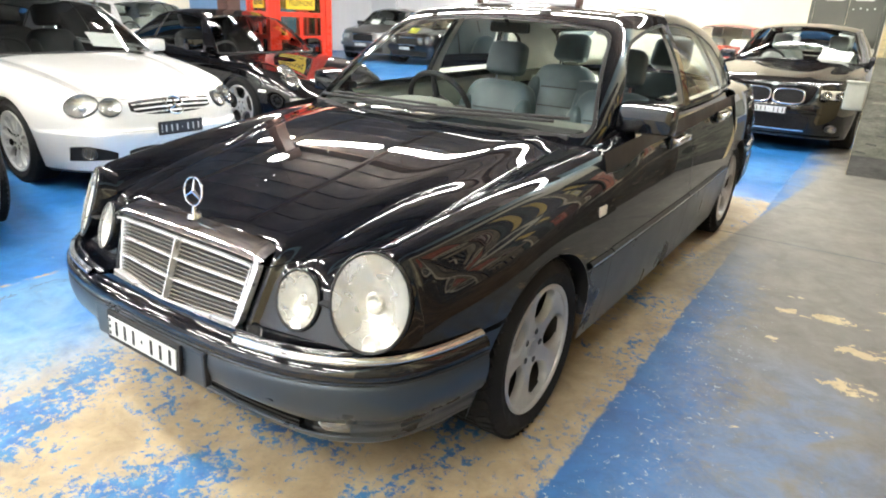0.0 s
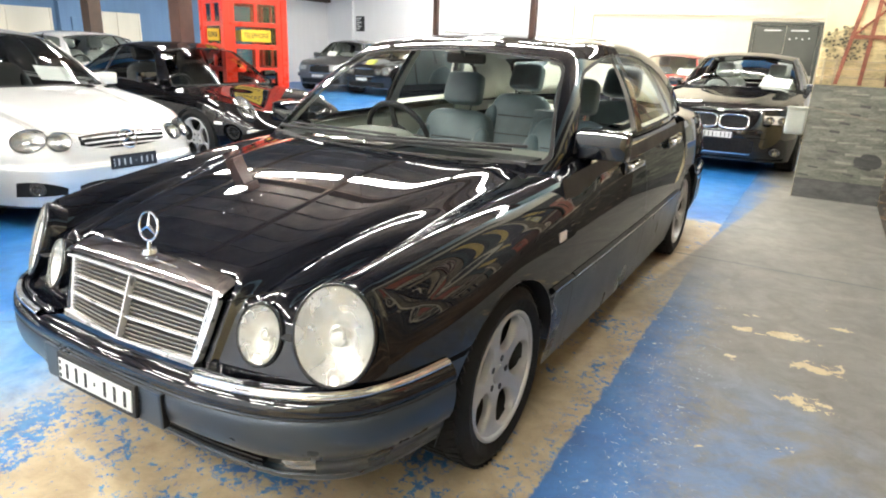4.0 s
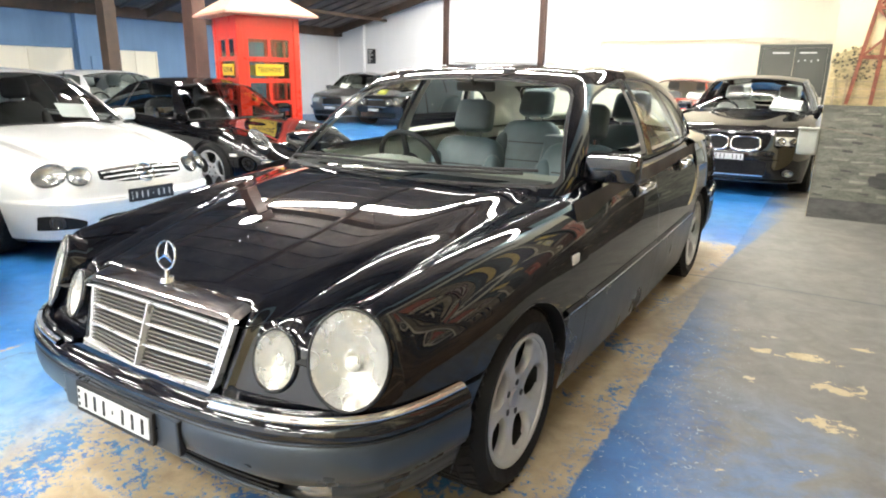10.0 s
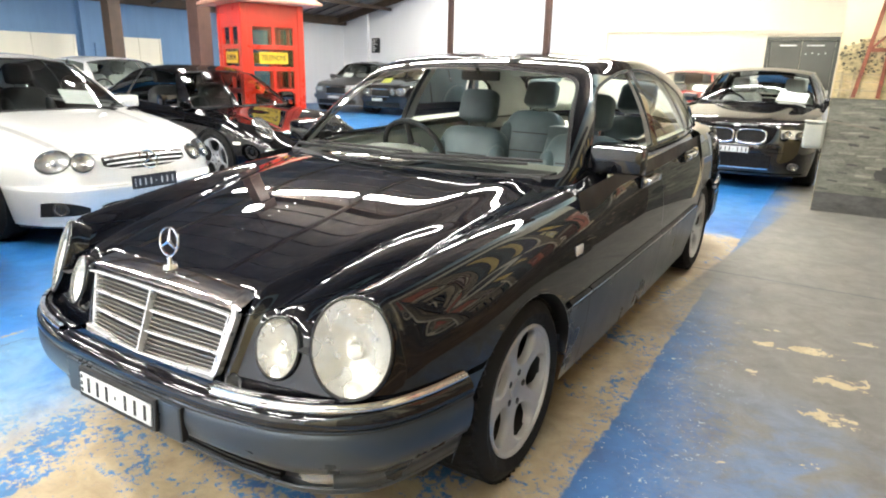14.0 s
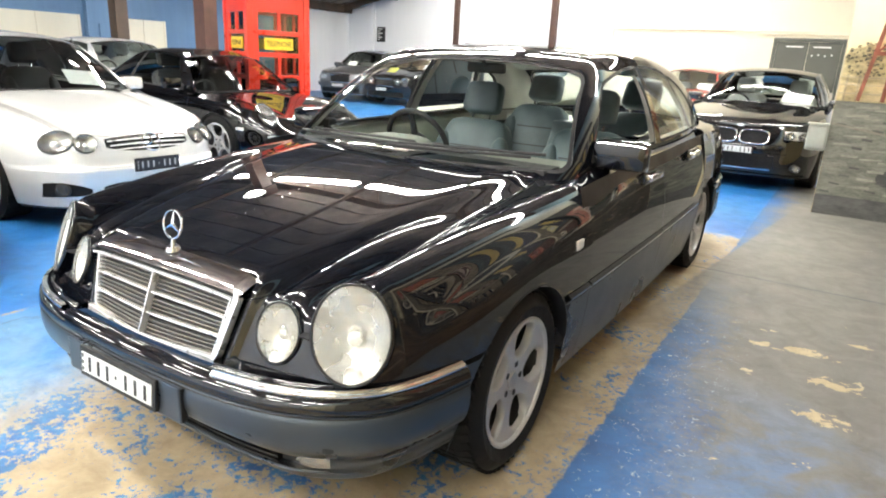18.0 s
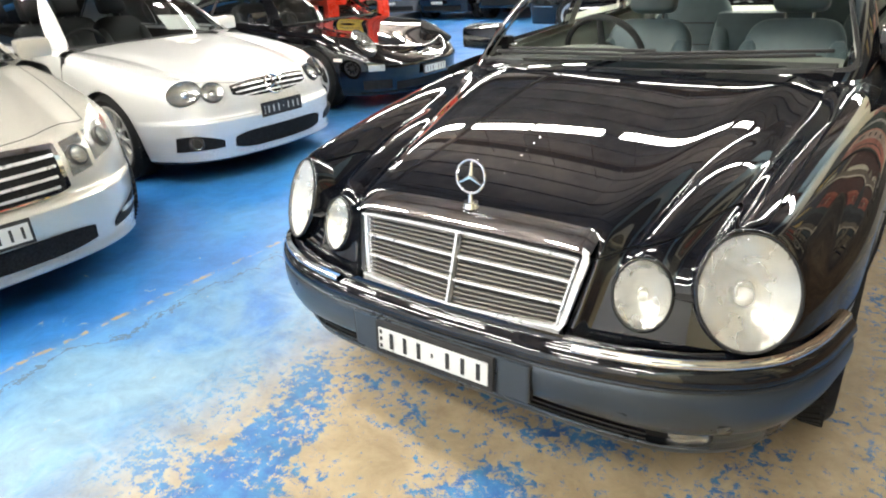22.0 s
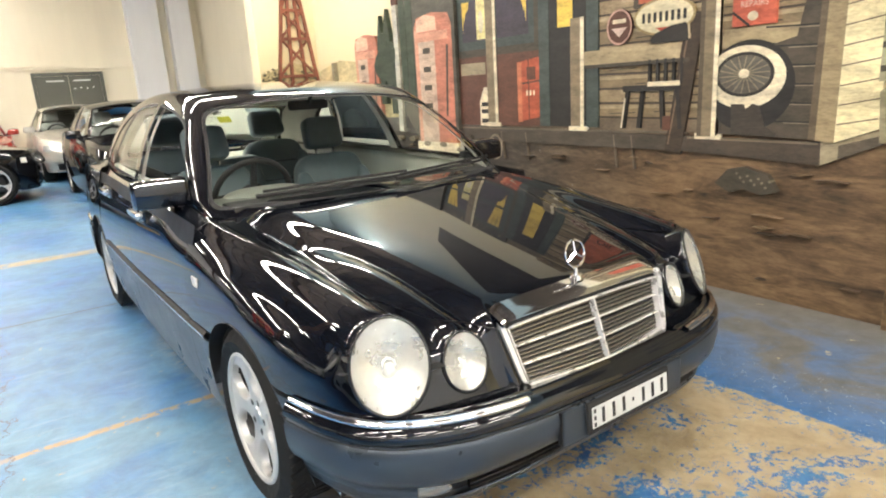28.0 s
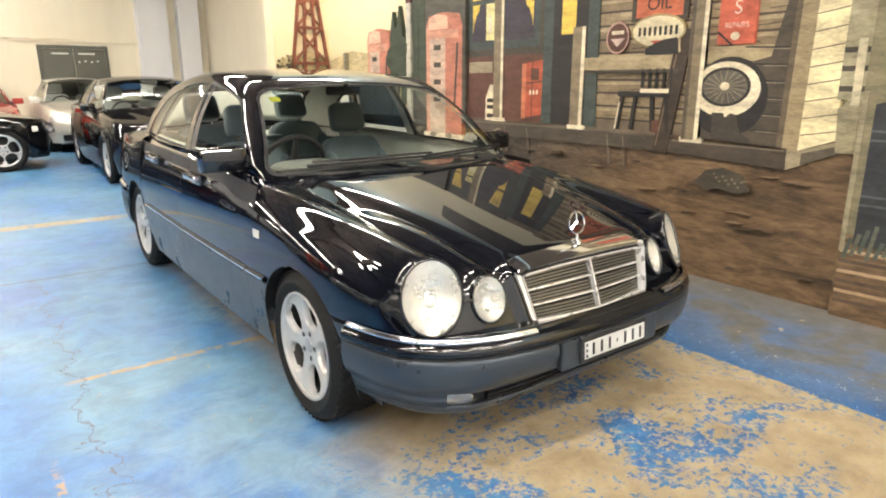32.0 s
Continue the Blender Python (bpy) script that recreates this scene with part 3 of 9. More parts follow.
# notice on the rear wall
n = thing("notice_board", pose(-13.05, YL - 0.03, 2.02), "small black notice board with white lines on the wall", "sign")
bm = bmesh.new()
box(bm, -0.17, 0.17, -0.02, 0.03, -0.25, 0.25, 0.006)
part("board", bm, M_BLACK, n)
for k, wd in enumerate((0.12, 0.08, 0.13, 0.06, 0.11, 0.07)):
    bm = bmesh.new()
    box(bm, -0.13, -0.13 + wd * 1.6, -0.024, -0.019, 0.17 - k * 0.07, 0.2 - k * 0.07)
    part("text_line", bm, M_PLATE, n)

# double door in the rear wall
d = thing("door_1", pose(0.475, YR, 0), "closed grey-green double door in the cream wall", "door", kind="structure")
for s in (-1, 1):
    bm = bmesh.new()
    box(bm, 0.006 if s > 0 else -0.66, 0.66 if s > 0 else -0.006, -0.03, 0.02, 0.01, 2.09, 0.006)
    leaf = part("door_leaf", bm, M_DOOR, d)
    bm = bmesh.new()
    rod(bm, (s * 0.07, -0.05, 1.0), (s * 0.16, -0.05, 1.0), 0.011)
    rod(bm, (s * 0.07, -0.05, 1.0), (s * 0.07, -0.02, 1.0), 0.011)
    part("door_handle", bm, M_CHROME, leaf)
    bm = bmesh.new()
    box(bm, s * 0.1 if s > 0 else -0.45, 0.45 if s > 0 else -0.1, -0.036, -0.03, 1.97, 2.0)
    part("closer", bm, M_PLATE, leaf)
bm = bmesh.new()
box(bm, -0.73, -0.665, -0.06, 0.02, 0, 2.17)
box(bm, 0.665, 0.73, -0.06, 0.02, 0, 2.17)
box(bm, -0.665, 0.665, -0.06, 0.02, 2.095, 2.17)
part("door_frame", bm, M_DOOR, d)
for k in range(4):
    bm = bmesh.new()
    rod(bm, (0.1 + 0.13 * k, -0.04, 1.8 + 0.02 * (k % 2)), (0.1 + 0.13 * k, -0.028, 1.8 + 0.02 * (k % 2)), 0.018, seg=8)
    part("bolt_head", bm, M_PLATE, d)
# conduit and pipe on the cream wall, pillars at its end
for nm, a in (("conduit", (-4.1, 0.62, 2.30, 2.36)), ("conduit", (-0.62, 2.1, 2.24, 2.29))):
    tagged(boxed(nm, a[0], a[1], YR - 0.05, YR, a[2], a[3], M_CREAM), "cream painted conduit along the rear wall", "pipe", kind="structure")
for x in (-4.66, -4.12):
    tagged(boxed("wall_batten", x - 0.03, x + 0.03, YR - 0.04, YR, 0, 5.0, M_CREAM), "cream painted upright on the rear wall", "trim", kind="structure")
for x, w in ((2.25, 0.35), (3.1, 0.25)):
    tagged(boxed("wall_pillar", x - w, x + w, YR - 0.3, YR, 0, 6.5, M_WHITE), "white painted pillar at the end of the rear wall", "wall", kind="structure")


# ---------------------------------------------------------------- the telephone box
def telephone_box():
    b = thing("telephone_box", pose(-5.42, 4.67, 0, 0, 0, -20), "red glazed telephone box with a peach stepped roof", "telephone box")
    h = 0.44
    zs = (0.36, 0.66, 0.97, 1.26, 1.54, 1.82)
    for k in range(4):
        m = Matrix.Rotation(k * math.pi / 2, 4, "Z")
        bm = bmesh.new()
        box(bm, h - 0.09, h, h - 0.09, h, 0.0, 2.08, 0.012, m)
        part("corner_post", bm, M_PHONERED, b)
        bm = bmesh.new()
        box(bm, -h + 0.09, h - 0.09, h - 0.05, h - 0.015, 0.0, 0.36, 0.008, m)
        side = part("side_panel", bm, M_PHONERED, b)
        bm = bmesh.new()
        box(bm, -h + 0.09, h - 0.09, h - 0.055, h - 0.01, 1.83, 2.08, 0.008, m)
        part("head_panel", bm, M_PHONERED, b)
        for x in (-h + 0.12, h - 0.12, 0.0):
            bm = bmesh.new()
            w = 0.035 if x else 0.02
            box(bm, x - w, x + w, h - 0.05, h - 0.012, 0.36, 1.30 if not x else 1.83, 0.006, m)
            part("glazing_bar", bm, M_PHONERED, side)
        bm = bmesh.new()
        box(bm, -0.02, 0.02, h - 0.05, h - 0.012, 1.54, 1.83, 0.005, m)
        part("glazing_bar", bm, M_PHONERED, side)
        for z in zs[1:]:
            bm = bmesh.new()
            box(bm, -h + 0.09, h - 0.09, h - 0.05, h - 0.012, z - 0.028, z + 0.028, 0.006, m)
            part("glazing_bar", bm, M_PHONERED, side)
        bm = bmesh.new()
        box(bm, -h + 0.11, h - 0.11, h - 0.036, h - 0.032, 0.36, 1.83, 0, m)
        o = part("pane", bm, M_BOOTHGLASS, side)
        o.visible_shadow = False
        bm = bmesh.new()
        box(bm, -0.2, 0.2, h - 0.03, h - 0.016, 1.325, 1.475, 0.003, m)
        sg = part("sign", bm, M_YELLOW, side, "yellow sign")
        cu = bpy.data.curves.new("lettering", "FONT")
        cu.body, cu.size, cu.align_x, cu.align_y, cu.extrude = "TELEPHONE", 0.082, "CENTER", "CENTER", 0.001
        tmp = bpy.data.objects.new("lettering", cu)
        me = bpy.data.meshes.new_from_object(tmp)
        bpy.data.objects.remove(tmp)
        me.transform(m @ Matrix.Translation((0, h - 0.0145, 1.4)) @ Matrix.Rotation(math.pi, 4, "Z") @ Matrix.Rotation(math.pi / 2, 4, "X") @ Matrix.Diagonal((0.78, 1.15, 1, 1)))
        me.materials.append(M_BLACK)
        o = new("lettering", me)
        o.parent = sg
    for z0, z1, r, mat, nm in ((2.08, 2.12, 0.64, M_PEACH, "eave"), (2.355, 2.4, 0.3, M_PEACH, "roof_step")):
        bm = bmesh.new()
        box(bm, -r, r, -r, r, z0, z1, 0.02)
        part(nm, bm, mat, b)
    bm = bmesh.new()
    bmesh.ops.create_cone(bm, cap_ends=True, segments=4, radius1=0.89, radius2=0.4, depth=0.24, matrix=Matrix.Translation((0, 0, 2.24)) @ Matrix.Rotation(math.pi / 4, 4, "Z"))
    part("roof_cap", bm, M_PEACH, b)
    bm = bmesh.new()
    box(bm, -0.2, 0.2, -0.2, 0.2, 2.4, 2.5, 0.02)
    part("finial", bm, M_PHONERED, b)
    bm = bmesh.new()
    box(bm, -0.16, 0.16, -0.33, -0.2, 0.9, 1.6, 0.02)
    part("call_unit", bm, M_BLACK, b)


M_PHONERED = plain("telephone_red_paint", (0.74, 0.045, 0.022), 0.3, vary=0.12, scale=3, coat=0.3)
M_PEACH = plain("peach_roof_paint", (0.68, 0.36, 0.25), 0.6, vary=0.2, scale=5)
M_YELLOW = plain("yellow_sign_paint", (0.75, 0.5, 0.03), 0.45)
M_BOOTHGLASS = glass("booth_glass", (0.8, 0.86, 0.8), 0.0, 1.6)
telephone_box()

# ---------------------------------------------------------------- the painted wall
def brush(name, col, vary=0.42, scale=4.0, stretch=(1, 1, 3.0)):
    """Matt wall paint laid on with a brush: patchy, with streaks along the wall."""
    m, t, b = nodes_of(name)
    v = place_node(t)
    mp = t.nodes.new("ShaderNodeMapping")
    mp.inputs["Scale"].default_value = stretch
    link(t, v, mp.inputs[0])
    a = noise_node(t, scale, 6, 0.65, mp.outputs[0], 0.4)
    c = noise_node(t, scale * 7, 4, 0.7, mp.outputs[0])
    mixv = math_node(t, "ADD", math_node(t, "MULTIPLY", a.outputs[0], 0.65), math_node(t, "MULTIPLY", c.outputs[0], 0.35))
    r = ramp_node(t, mixv, [(0.36, tuple(k * (1 - vary) for k in col)), (0.64, tuple(min(1, k * (1 + vary)) for k in col))])
    link(t, r.outputs[0], b.inputs["Base Color"])
    b.inputs["Roughness"].default_value = 0.6
    bump(t, b, c.outputs[0], 0.08, 0.004)
    return m


def ground_paint():
    """The painted earth: brown strata on the long wall, turning to dark grey further back."""
    m, t, b = nodes_of("painted_earth")
    v = place_node(t)
    mp = t.nodes.new("ShaderNodeMapping")
    mp.inputs["Scale"].default_value = (1, 1, 4.5)
    link(t, v, mp.inputs[0])
    a = noise_node(t, 1.6, 8, 0.7, mp.outputs[0], 0.8)
    c = noise_node(t, 9.0, 5, 0.7, mp.outputs[0])
    mixv = math_node(t, "ADD", math_node(t, "MULTIPLY", a.outputs[0], 0.7), math_node(t, "MULTIPLY", c.outputs[0], 0.3))
    near = ramp_node(t, mixv, [(0.34, (0.02, 0.013, 0.008)), (0.45, (0.08, 0.05, 0.027)), (0.55, (0.165, 0.102, 0.053)), (0.68, (0.28, 0.185, 0.1))])
    far = ramp_node(t, mixv, [(0.34, (0.018, 0.015, 0.012)), (0.5, (0.058, 0.048, 0.037)), (0.7, (0.17, 0.145, 0.11))])
    sep = t.nodes.new("ShaderNodeSeparateXYZ")
    link(t, v, sep.inputs[0])
    mr = t.nodes.new("ShaderNodeMapRange")
    mr.inputs[1].default_value, mr.inputs[2].default_value = 0.6, 2.2
    link(t, sep.outputs[1], mr.inputs[0])
    col = mix_node(t, mr.outputs[0], near.outputs[0], far.outputs[0])
    chips = ramp_node(t, noise_node(t, 26, 3, 0.6, v).outputs[0], [(0.71, (0, 0, 0)), (0.73, (1, 1, 1))])
    col = mix_node(t, math_node(t, "MULTIPLY", chips.outputs[0], math_node(t, "MULTIPLY", mr.outputs[0], 0.8)), col, (0.4, 0.4, 0.38))
    link(t, col, b.inputs["Base Color"])
    b.inputs["Roughness"].default_value = 0.55
    bump(t, b, c.outputs[0], 0.1, 0.005)
    return m


def sky_paint():
    m, t, b = nodes_of("painted_sky")
    v = place_node(t)
    sep = t.nodes.new("ShaderNodeSeparateXYZ")
    link(t, v, sep.inputs[0])
    n = noise_node(t, 0.9, 5, 0.6, v)
    h = math_node(t, "ADD", sep.outputs[2], math_node(t, "MULTIPLY", n.outputs[0], 0.7))
    mr = t.nodes.new("ShaderNodeMapRange")
    mr.inputs[1].default_value, mr.inputs[2].default_value = 1.3, 5.3
    link(t, h, mr.inputs[0])
    r = ramp_node(t, mr.outputs[0], [(0.0, (0.62, 0.5, 0.27)), (0.15, (0.72, 0.62, 0.38)), (0.34, (0.8, 0.7, 0.46)), (0.6, (0.72, 0.7, 0.56)), (0.8, (0.42, 0.56, 0.6))])
    link(t, r.outputs[0], b.inputs["Base Color"])
    b.inputs["Roughness"].default_value = 0.65
    return m


M_EARTH, M_SKYPAINT = ground_paint(), sky_paint()
PC = {}


def pcol(*c):
    """The brush paint of one colour, made once."""
    if c not in PC:
        PC[c] = brush("mural_paint", c)
    return PC[c]


class Painted:
    """Flat shapes on a wall. along, up -> place; each later shape lies a little further out."""

    def __init__(self, owner, spot):
        self.owner, self.spot, self.lift = owner, spot, 0.002

    def poly(self, name, pts, mat, label=""):
        self.lift += 0.00012
        bm = bmesh.new()
        f = bm.faces.new([bm.verts.new(self.spot(a, z, self.lift)) for a, z in pts])
        r = bmesh.ops.extrude_face_region(bm, geom=[f])
        back = [v for v in r["geom"] if isinstance(v, bmesh.types.BMVert)]
        d = Vector(self.spot(0, 0, -0.0005)) - Vector(self.spot(0, 0, self.lift))
        for v in back:
            v.co += d
        bmesh.ops.recalc_face_normals(bm, faces=bm.faces)
        o = part("painted_" + name, bm, mat, self.owner, label)
        return o

    def rect(self, name, a0, a1, z0, z1, mat, label="", lean=0.0):
        return self.poly(name, [(a0, z0), (a1, z0), (a1 + lean, z1), (a0 + lean, z1)], mat, label)

    def oval(self, name, a, z, ra, rz, mat, label="", n=28):
        return self.poly(name, [(a + ra * math.cos(2 * math.pi * k / n), z + rz * math.sin(2 * math.pi * k / n)) for k in range(n)], mat, label)

    def ring(self, name, a, z, ra, rz, w, mat, n=30):
        self.lift += 0.00012
        bm = bmesh.new()
        o = [bm.verts.new(self.spot(a + ra * math.cos(2 * math.pi * k / n), z + rz * math.sin(2 * math.pi * k / n), self.lift)) for k in range(n)]
        i = [bm.verts.new(self.spot(a + ra * w * math.cos(2 * math.pi * k / n), z + rz * w * math.sin(2 * math.pi * k / n), self.lift)) for k in range(n)]
        for k in range(n):
            bm.faces.new((o[k], o[(k + 1) % n], i[(k + 1) % n], i[k]))
        return part("painted_" + name, bm, mat, self.owner)

    def stroke(self, name, a0, z0, a1, z1, w, mat):
        d = math.hypot(a1 - a0, z1 - z0)
        na, nz = -(z1 - z0) / d * w / 2, (a1 - a0) / d * w / 2
        return self.poly(name, [(a0 + na, z0 + nz), (a1 + na, z1 + nz), (a1 - na, z1 - nz), (a0 - na, z0 - nz)], mat)


XM, YM = XR, 5.7
wall_m = tagged(boxed("wall_mural", XM, XM + 0.25, -8.9, YM, 0, 2.95, M_SKYPAINT), "side wall with a painted desert petrol station", "mural", kind="structure")
wall_r = tagged(boxed("wall_return", 1.45, XM + 1.6, YM, YM + 0.25, 0, 2.95, M_SKYPAINT), "return wall with a painted windmill tower", "mural", kind="structure")
tagged(boxed("wall_upper", XM + 0.01, XM + 0.25, -8.9, YM, 2.95, 6.0, M_SKYPAINT), "painted sky of the side wall, turning blue upwards", "wall", kind="structure")
tagged(boxed("wall_upper", 1.46, XM + 1.6, YM + 0.01, YM + 0.25, 2.95, 6.0, M_SKYPAINT), "pale wall above the painted windmill", "wall", kind="structure")
P = Painted(wall_m, lambda a, z, d: (XM - d, a, z))
Q = Painted(wall_r, lambda a, z, d: (a, YM - d, z))
black, cream, tan, grey = pcol(0.02, 0.018, 0.016), pcol(0.62, 0.56, 0.4), pcol(0.36, 0.29, 0.18), pcol(0.2, 0.18, 0.14)
wood, darkwood, plank = pcol(0.16, 0.12, 0.08), pcol(0.05, 0.038, 0.028), pcol(0.3, 0.25, 0.16)
teal, red, rust, pink = pcol(0.045, 0.062, 0.055), pcol(0.45, 0.06, 0.03), pcol(0.1, 0.04, 0.025), pcol(0.55, 0.27, 0.18)
yellow, green, white, stone = pcol(0.75, 0.5, 0.09), pcol(0.035, 0.05, 0.03), pcol(0.72, 0.62, 0.44), pcol(0.22, 0.18, 0.125)
shade = pcol(0.055, 0.045, 0.032)

# long wall: hills, earth
P.poly("hills", [(5.69, 1.05), (3.4, 1.05), (3.4, 1.72), (3.9, 1.8), (4.5, 1.66), (5.1, 1.72), (5.69, 1.62)], pcol(0.55, 0.45, 0.24))
P.rect("earth", YM - 0.004, -0.76, 0.0, 1.06, M_EARTH, "dark brown painted ground")
P.poly("track", [(5.69, 1.06), (2.7, 1.06), (2.7, 0.86), (5.69, 1.0)], pcol(0.12, 0.11, 0.09))
P.poly("path_edge", [(5.5, 0.66), (3.2, 0.5), (3.2, 0.47), (5.5, 0.62)], pcol(0.24, 0.2, 0.13))
# station front
def words(painter, body, a, z, size, mat, wide=1.0):
    """Painted capitals, centred on a place of the long wall."""
    cu = bpy.data.curves.new("lettering", "FONT")
    cu.body, cu.size, cu.align_x, cu.align_y = body, size, "CENTER", "CENTER"
    tmp = bpy.data.objects.new("lettering", cu)
    me = bpy.data.meshes.new_from_object(tmp)
    bpy.data.objects.remove(tmp)
    painter.lift += 0.0006
    o, u, w = (Vector(painter.spot(*q)) for q in ((a, z, painter.lift), (a - 1, z, painter.lift), (a, z + 1, painter.lift)))
    m = Matrix((u - o, w - o, (u - o).cross(w - o))).transposed().to_4x4()
    me.transform(Matrix.Translation(o) @ m @ Matrix.Diagonal((wide, 1, 1, 1)))
    me.materials.append(mat)
    ob = new("painted_lettering", me)
    ob.parent = painter.owner


P.rect("shop_wall", 2.78, -0.46, 0.98, 2.6, wood, "weathered plank shop front")
z = 1.06
row = 0
while z < 2.55:
    tone = (pcol(0.235, 0.175, 0.1), pcol(0.29, 0.22, 0.13), pcol(0.2, 0.148, 0.086))[row % 3]
    P.rect("plank", 1.2, -0.36, z, z + 0.098, tone)
    P.rect("plank_light", 1.15 - 0.2 * (row % 2), -0.34, z + 0.07, z + 0.092, pcol(0.36, 0.285, 0.175))
    P.poly("plank_edge", [(1.2, z + 0.004), (0.5, z - 0.003), (-0.36, z + 0.002), (-0.36, z + 0.014), (0.4, z + 0.01), (1.2, z + 0.018)], darkwood)
    for k in range(4):
        a = 1.05 - 0.37 * k - 0.11 * (row % 3)
        P.stroke("grain", a, z + 0.035 + 0.012 * (k % 3), a - 0.22, z + 0.04 + 0.012 * (k % 2), 0.006, shade)
    z += 0.098
    row += 1
P.rect("shadow", 1.68, 1.24, 1.0, 2.5, black, "dark doorway")
P.rect("red_wall", 2.77, 1.70, 1.0, 1.58, rust, "brown-red panel")
P.rect("wall_upper", 2.78, 1.70, 1.58, 2.6, shade)
U = Painted(wall_m, lambda a, z, d: (XM + 0.01 - d, a, z))
U.poly("shop_gable", [(2.8, 2.951), (-2.4, 2.951), (-2.4, 4.3), (0.6, 4.3), (2.8, 3.25)], pcol(0.05, 0.04, 0.03), "dark painted gable of the shop")
# window with curtains
P.rect("window_frame", 2.74, 1.78, 1.64, 2.45, teal, "grey-green window frame")
for a0, a1 in ((2.68, 2.32), (2.22, 1.84)):
    P.rect("window_pane", a0, a1, 1.71, 2.4, pcol(0.045, 0.035, 0.05))
for k in range(3):
    P.poly("curtain", [(2.68 - 0.06 * k, 2.4), (2.63 - 0.06 * k, 2.4), (2.645 - 0.03 * k, 1.98), (2.67 - 0.02 * k, 1.78 + 0.08 * k), (2.675 - 0.025 * k, 1.98)], yellow)
    P.poly("curtain", [(1.86 + 0.06 * k, 2.4), (1.91 + 0.06 * k, 2.4), (1.89 + 0.03 * k, 1.98), (1.865 + 0.02 * k, 1.8 + 0.08 * k), (1.86 + 0.025 * k, 1.98)], yellow)
P.rect("lamp_glow", 2.48, 2.34, 1.72, 2.2, pcol(0.8, 0.66, 0.3))
P.oval("lamp", 2.42, 1.86, 0.035, 0.09, cream)
P.rect("window_bar", 2.74, 1.78, 2.04, 2.08, teal)
P.rect("yellow_pane", 1.53, 1.38, 1.72, 2.3, yellow)
for a in (1.68, 1.20):
    P.rect("door_post", a + 0.05, a - 0.06, 1.0, 2.5, teal)
# drink box and oil stand
P.poly("drink_box", [(1.98, 1.03), (1.73, 1.07), (1.73, 1.53), (1.98, 1.5)], pcol(0.4, 0.085, 0.04), "red drinks cabinet")
P.stroke("drink_box_edge", 1.85, 1.05, 1.85, 1.52, 0.012, rust)
P.stroke("drink_box_edge", 1.98, 1.33, 1.73, 1.35, 0.014, rust)
P.poly("drink_box_side", [(1.98, 1.03), (1.93, 1.03), (1.93, 1.5), (1.98, 1.5)], pcol(0.5, 0.16, 0.08))
P.rect("drink_box_panel", 1.87, 1.77, 1.36, 1.46, rust)
for k in range(3):
    P.rect("letter_bar", 1.88 - 0.04 * k, 1.86 - 0.04 * k, 1.24, 1.28, white)
P.rect("beam", 2.72, 2.38, 1.43, 1.53, plank)
P.poly("oil_bottle", [(2.47, 0.99), (2.3, 0.99), (2.3, 1.2), (2.36, 1.32), (2.41, 1.32), (2.47, 1.2)], white)
for z in (1.02, 1.1, 1.16):
    P.rect("letter_bar", 2.45, 2.32, z, z + 0.035, black)
# porch floor
P.poly("porch", [(2.75, 1.0), (0.42, 0.955), (0.42, 0.86), (2.75, 0.86)], pcol(0.065, 0.052, 0.038))
P.rect("porch_edge", 2.75, 0.42, 0.967, 0.98, pcol(0.13, 0.105, 0.075))
P.poly("porch_corner", [(0.43, 0.955), (-0.38, 0.945), (-0.38, 0.82), (0.43, 0.86)], pcol(0.062, 0.047, 0.034))
P.stroke("porch_lip", 0.42, 0.945, -0.37, 0.935, 0.012, pcol(0.17, 0.135, 0.09))
P.poly("porch_side", [(-0.38, 0.945), (-0.66, 1.01), (-0.67, 0.95), (-0.385, 0.82)], pcol(0.3, 0.25, 0.16))
P.poly("porch_side_shade", [(-0.47, 0.93), (-0.66, 0.985), (-0.67, 0.94), (-0.47, 0.86)], pcol(0.1, 0.08, 0.055))
for a in (2.2, 1.9, 1.0, 0.85):
    P.stroke("drip", a, 0.95, a - 0.03, 0.72, 0.012, pcol(0.14, 0.11, 0.08))
# posts
for a0, a1, z1, lo in ((2.36, 2.23, 2.6, 1.01), (1.40, 1.27, 1.77, 0.99), (0.345, 0.22, 2.6, 0.96)):
    P.rect("porch_post", a0, a1, lo, z1, pcol(0.22, 0.17, 0.105), "pale porch post")
    P.rect("post_light", a1 + 0.035, a1, lo, z1, white)
    P.rect("post_foot", a0 + 0.02, a1 - 0.03, lo - 0.02, lo + 0.015, white)
P.rect("hitching_rail", 1.27, 0.38, 1.43, 1.53, pcol(0.36, 0.285, 0.17), "pale wooden rail")
P.stroke("log", 0.385, 1.7, 0.52, 0.85, 0.12, pcol(0.042, 0.028, 0.018))
P.stroke("log_light", 0.43, 1.6, 0.555, 0.9, 0.012, pcol(0.16, 0.11, 0.07))
P.rect("rail_shade", 1.27, 0.42, 1.41, 1.435, shade)
# chair
for a in (0.72, 0.66, 0.6, 0.54, 0.48):
    P.rect("chair_spindle", a, a - 0.02, 1.28, 1.44, black)
P.rect("chair_seat", 0.92, 0.47, 1.24, 1.28, black)
P.rect("chair_seat_light", 0.72, 0.48, 1.27, 1.30, white)
for a, b in ((0.88, 0.92), (0.62, 0.6), (0.5, 0.47), (0.76, 0.79)):
    P.stroke("chair_leg", a, 1.26, b, 1.0, 0.028, black)
P.stroke("chair_light", 0.9, 1.2, 0.93, 1.0, 0.012, white)
P.rect("tin", 0.6, 0.54, 0.99, 1.08, rust)
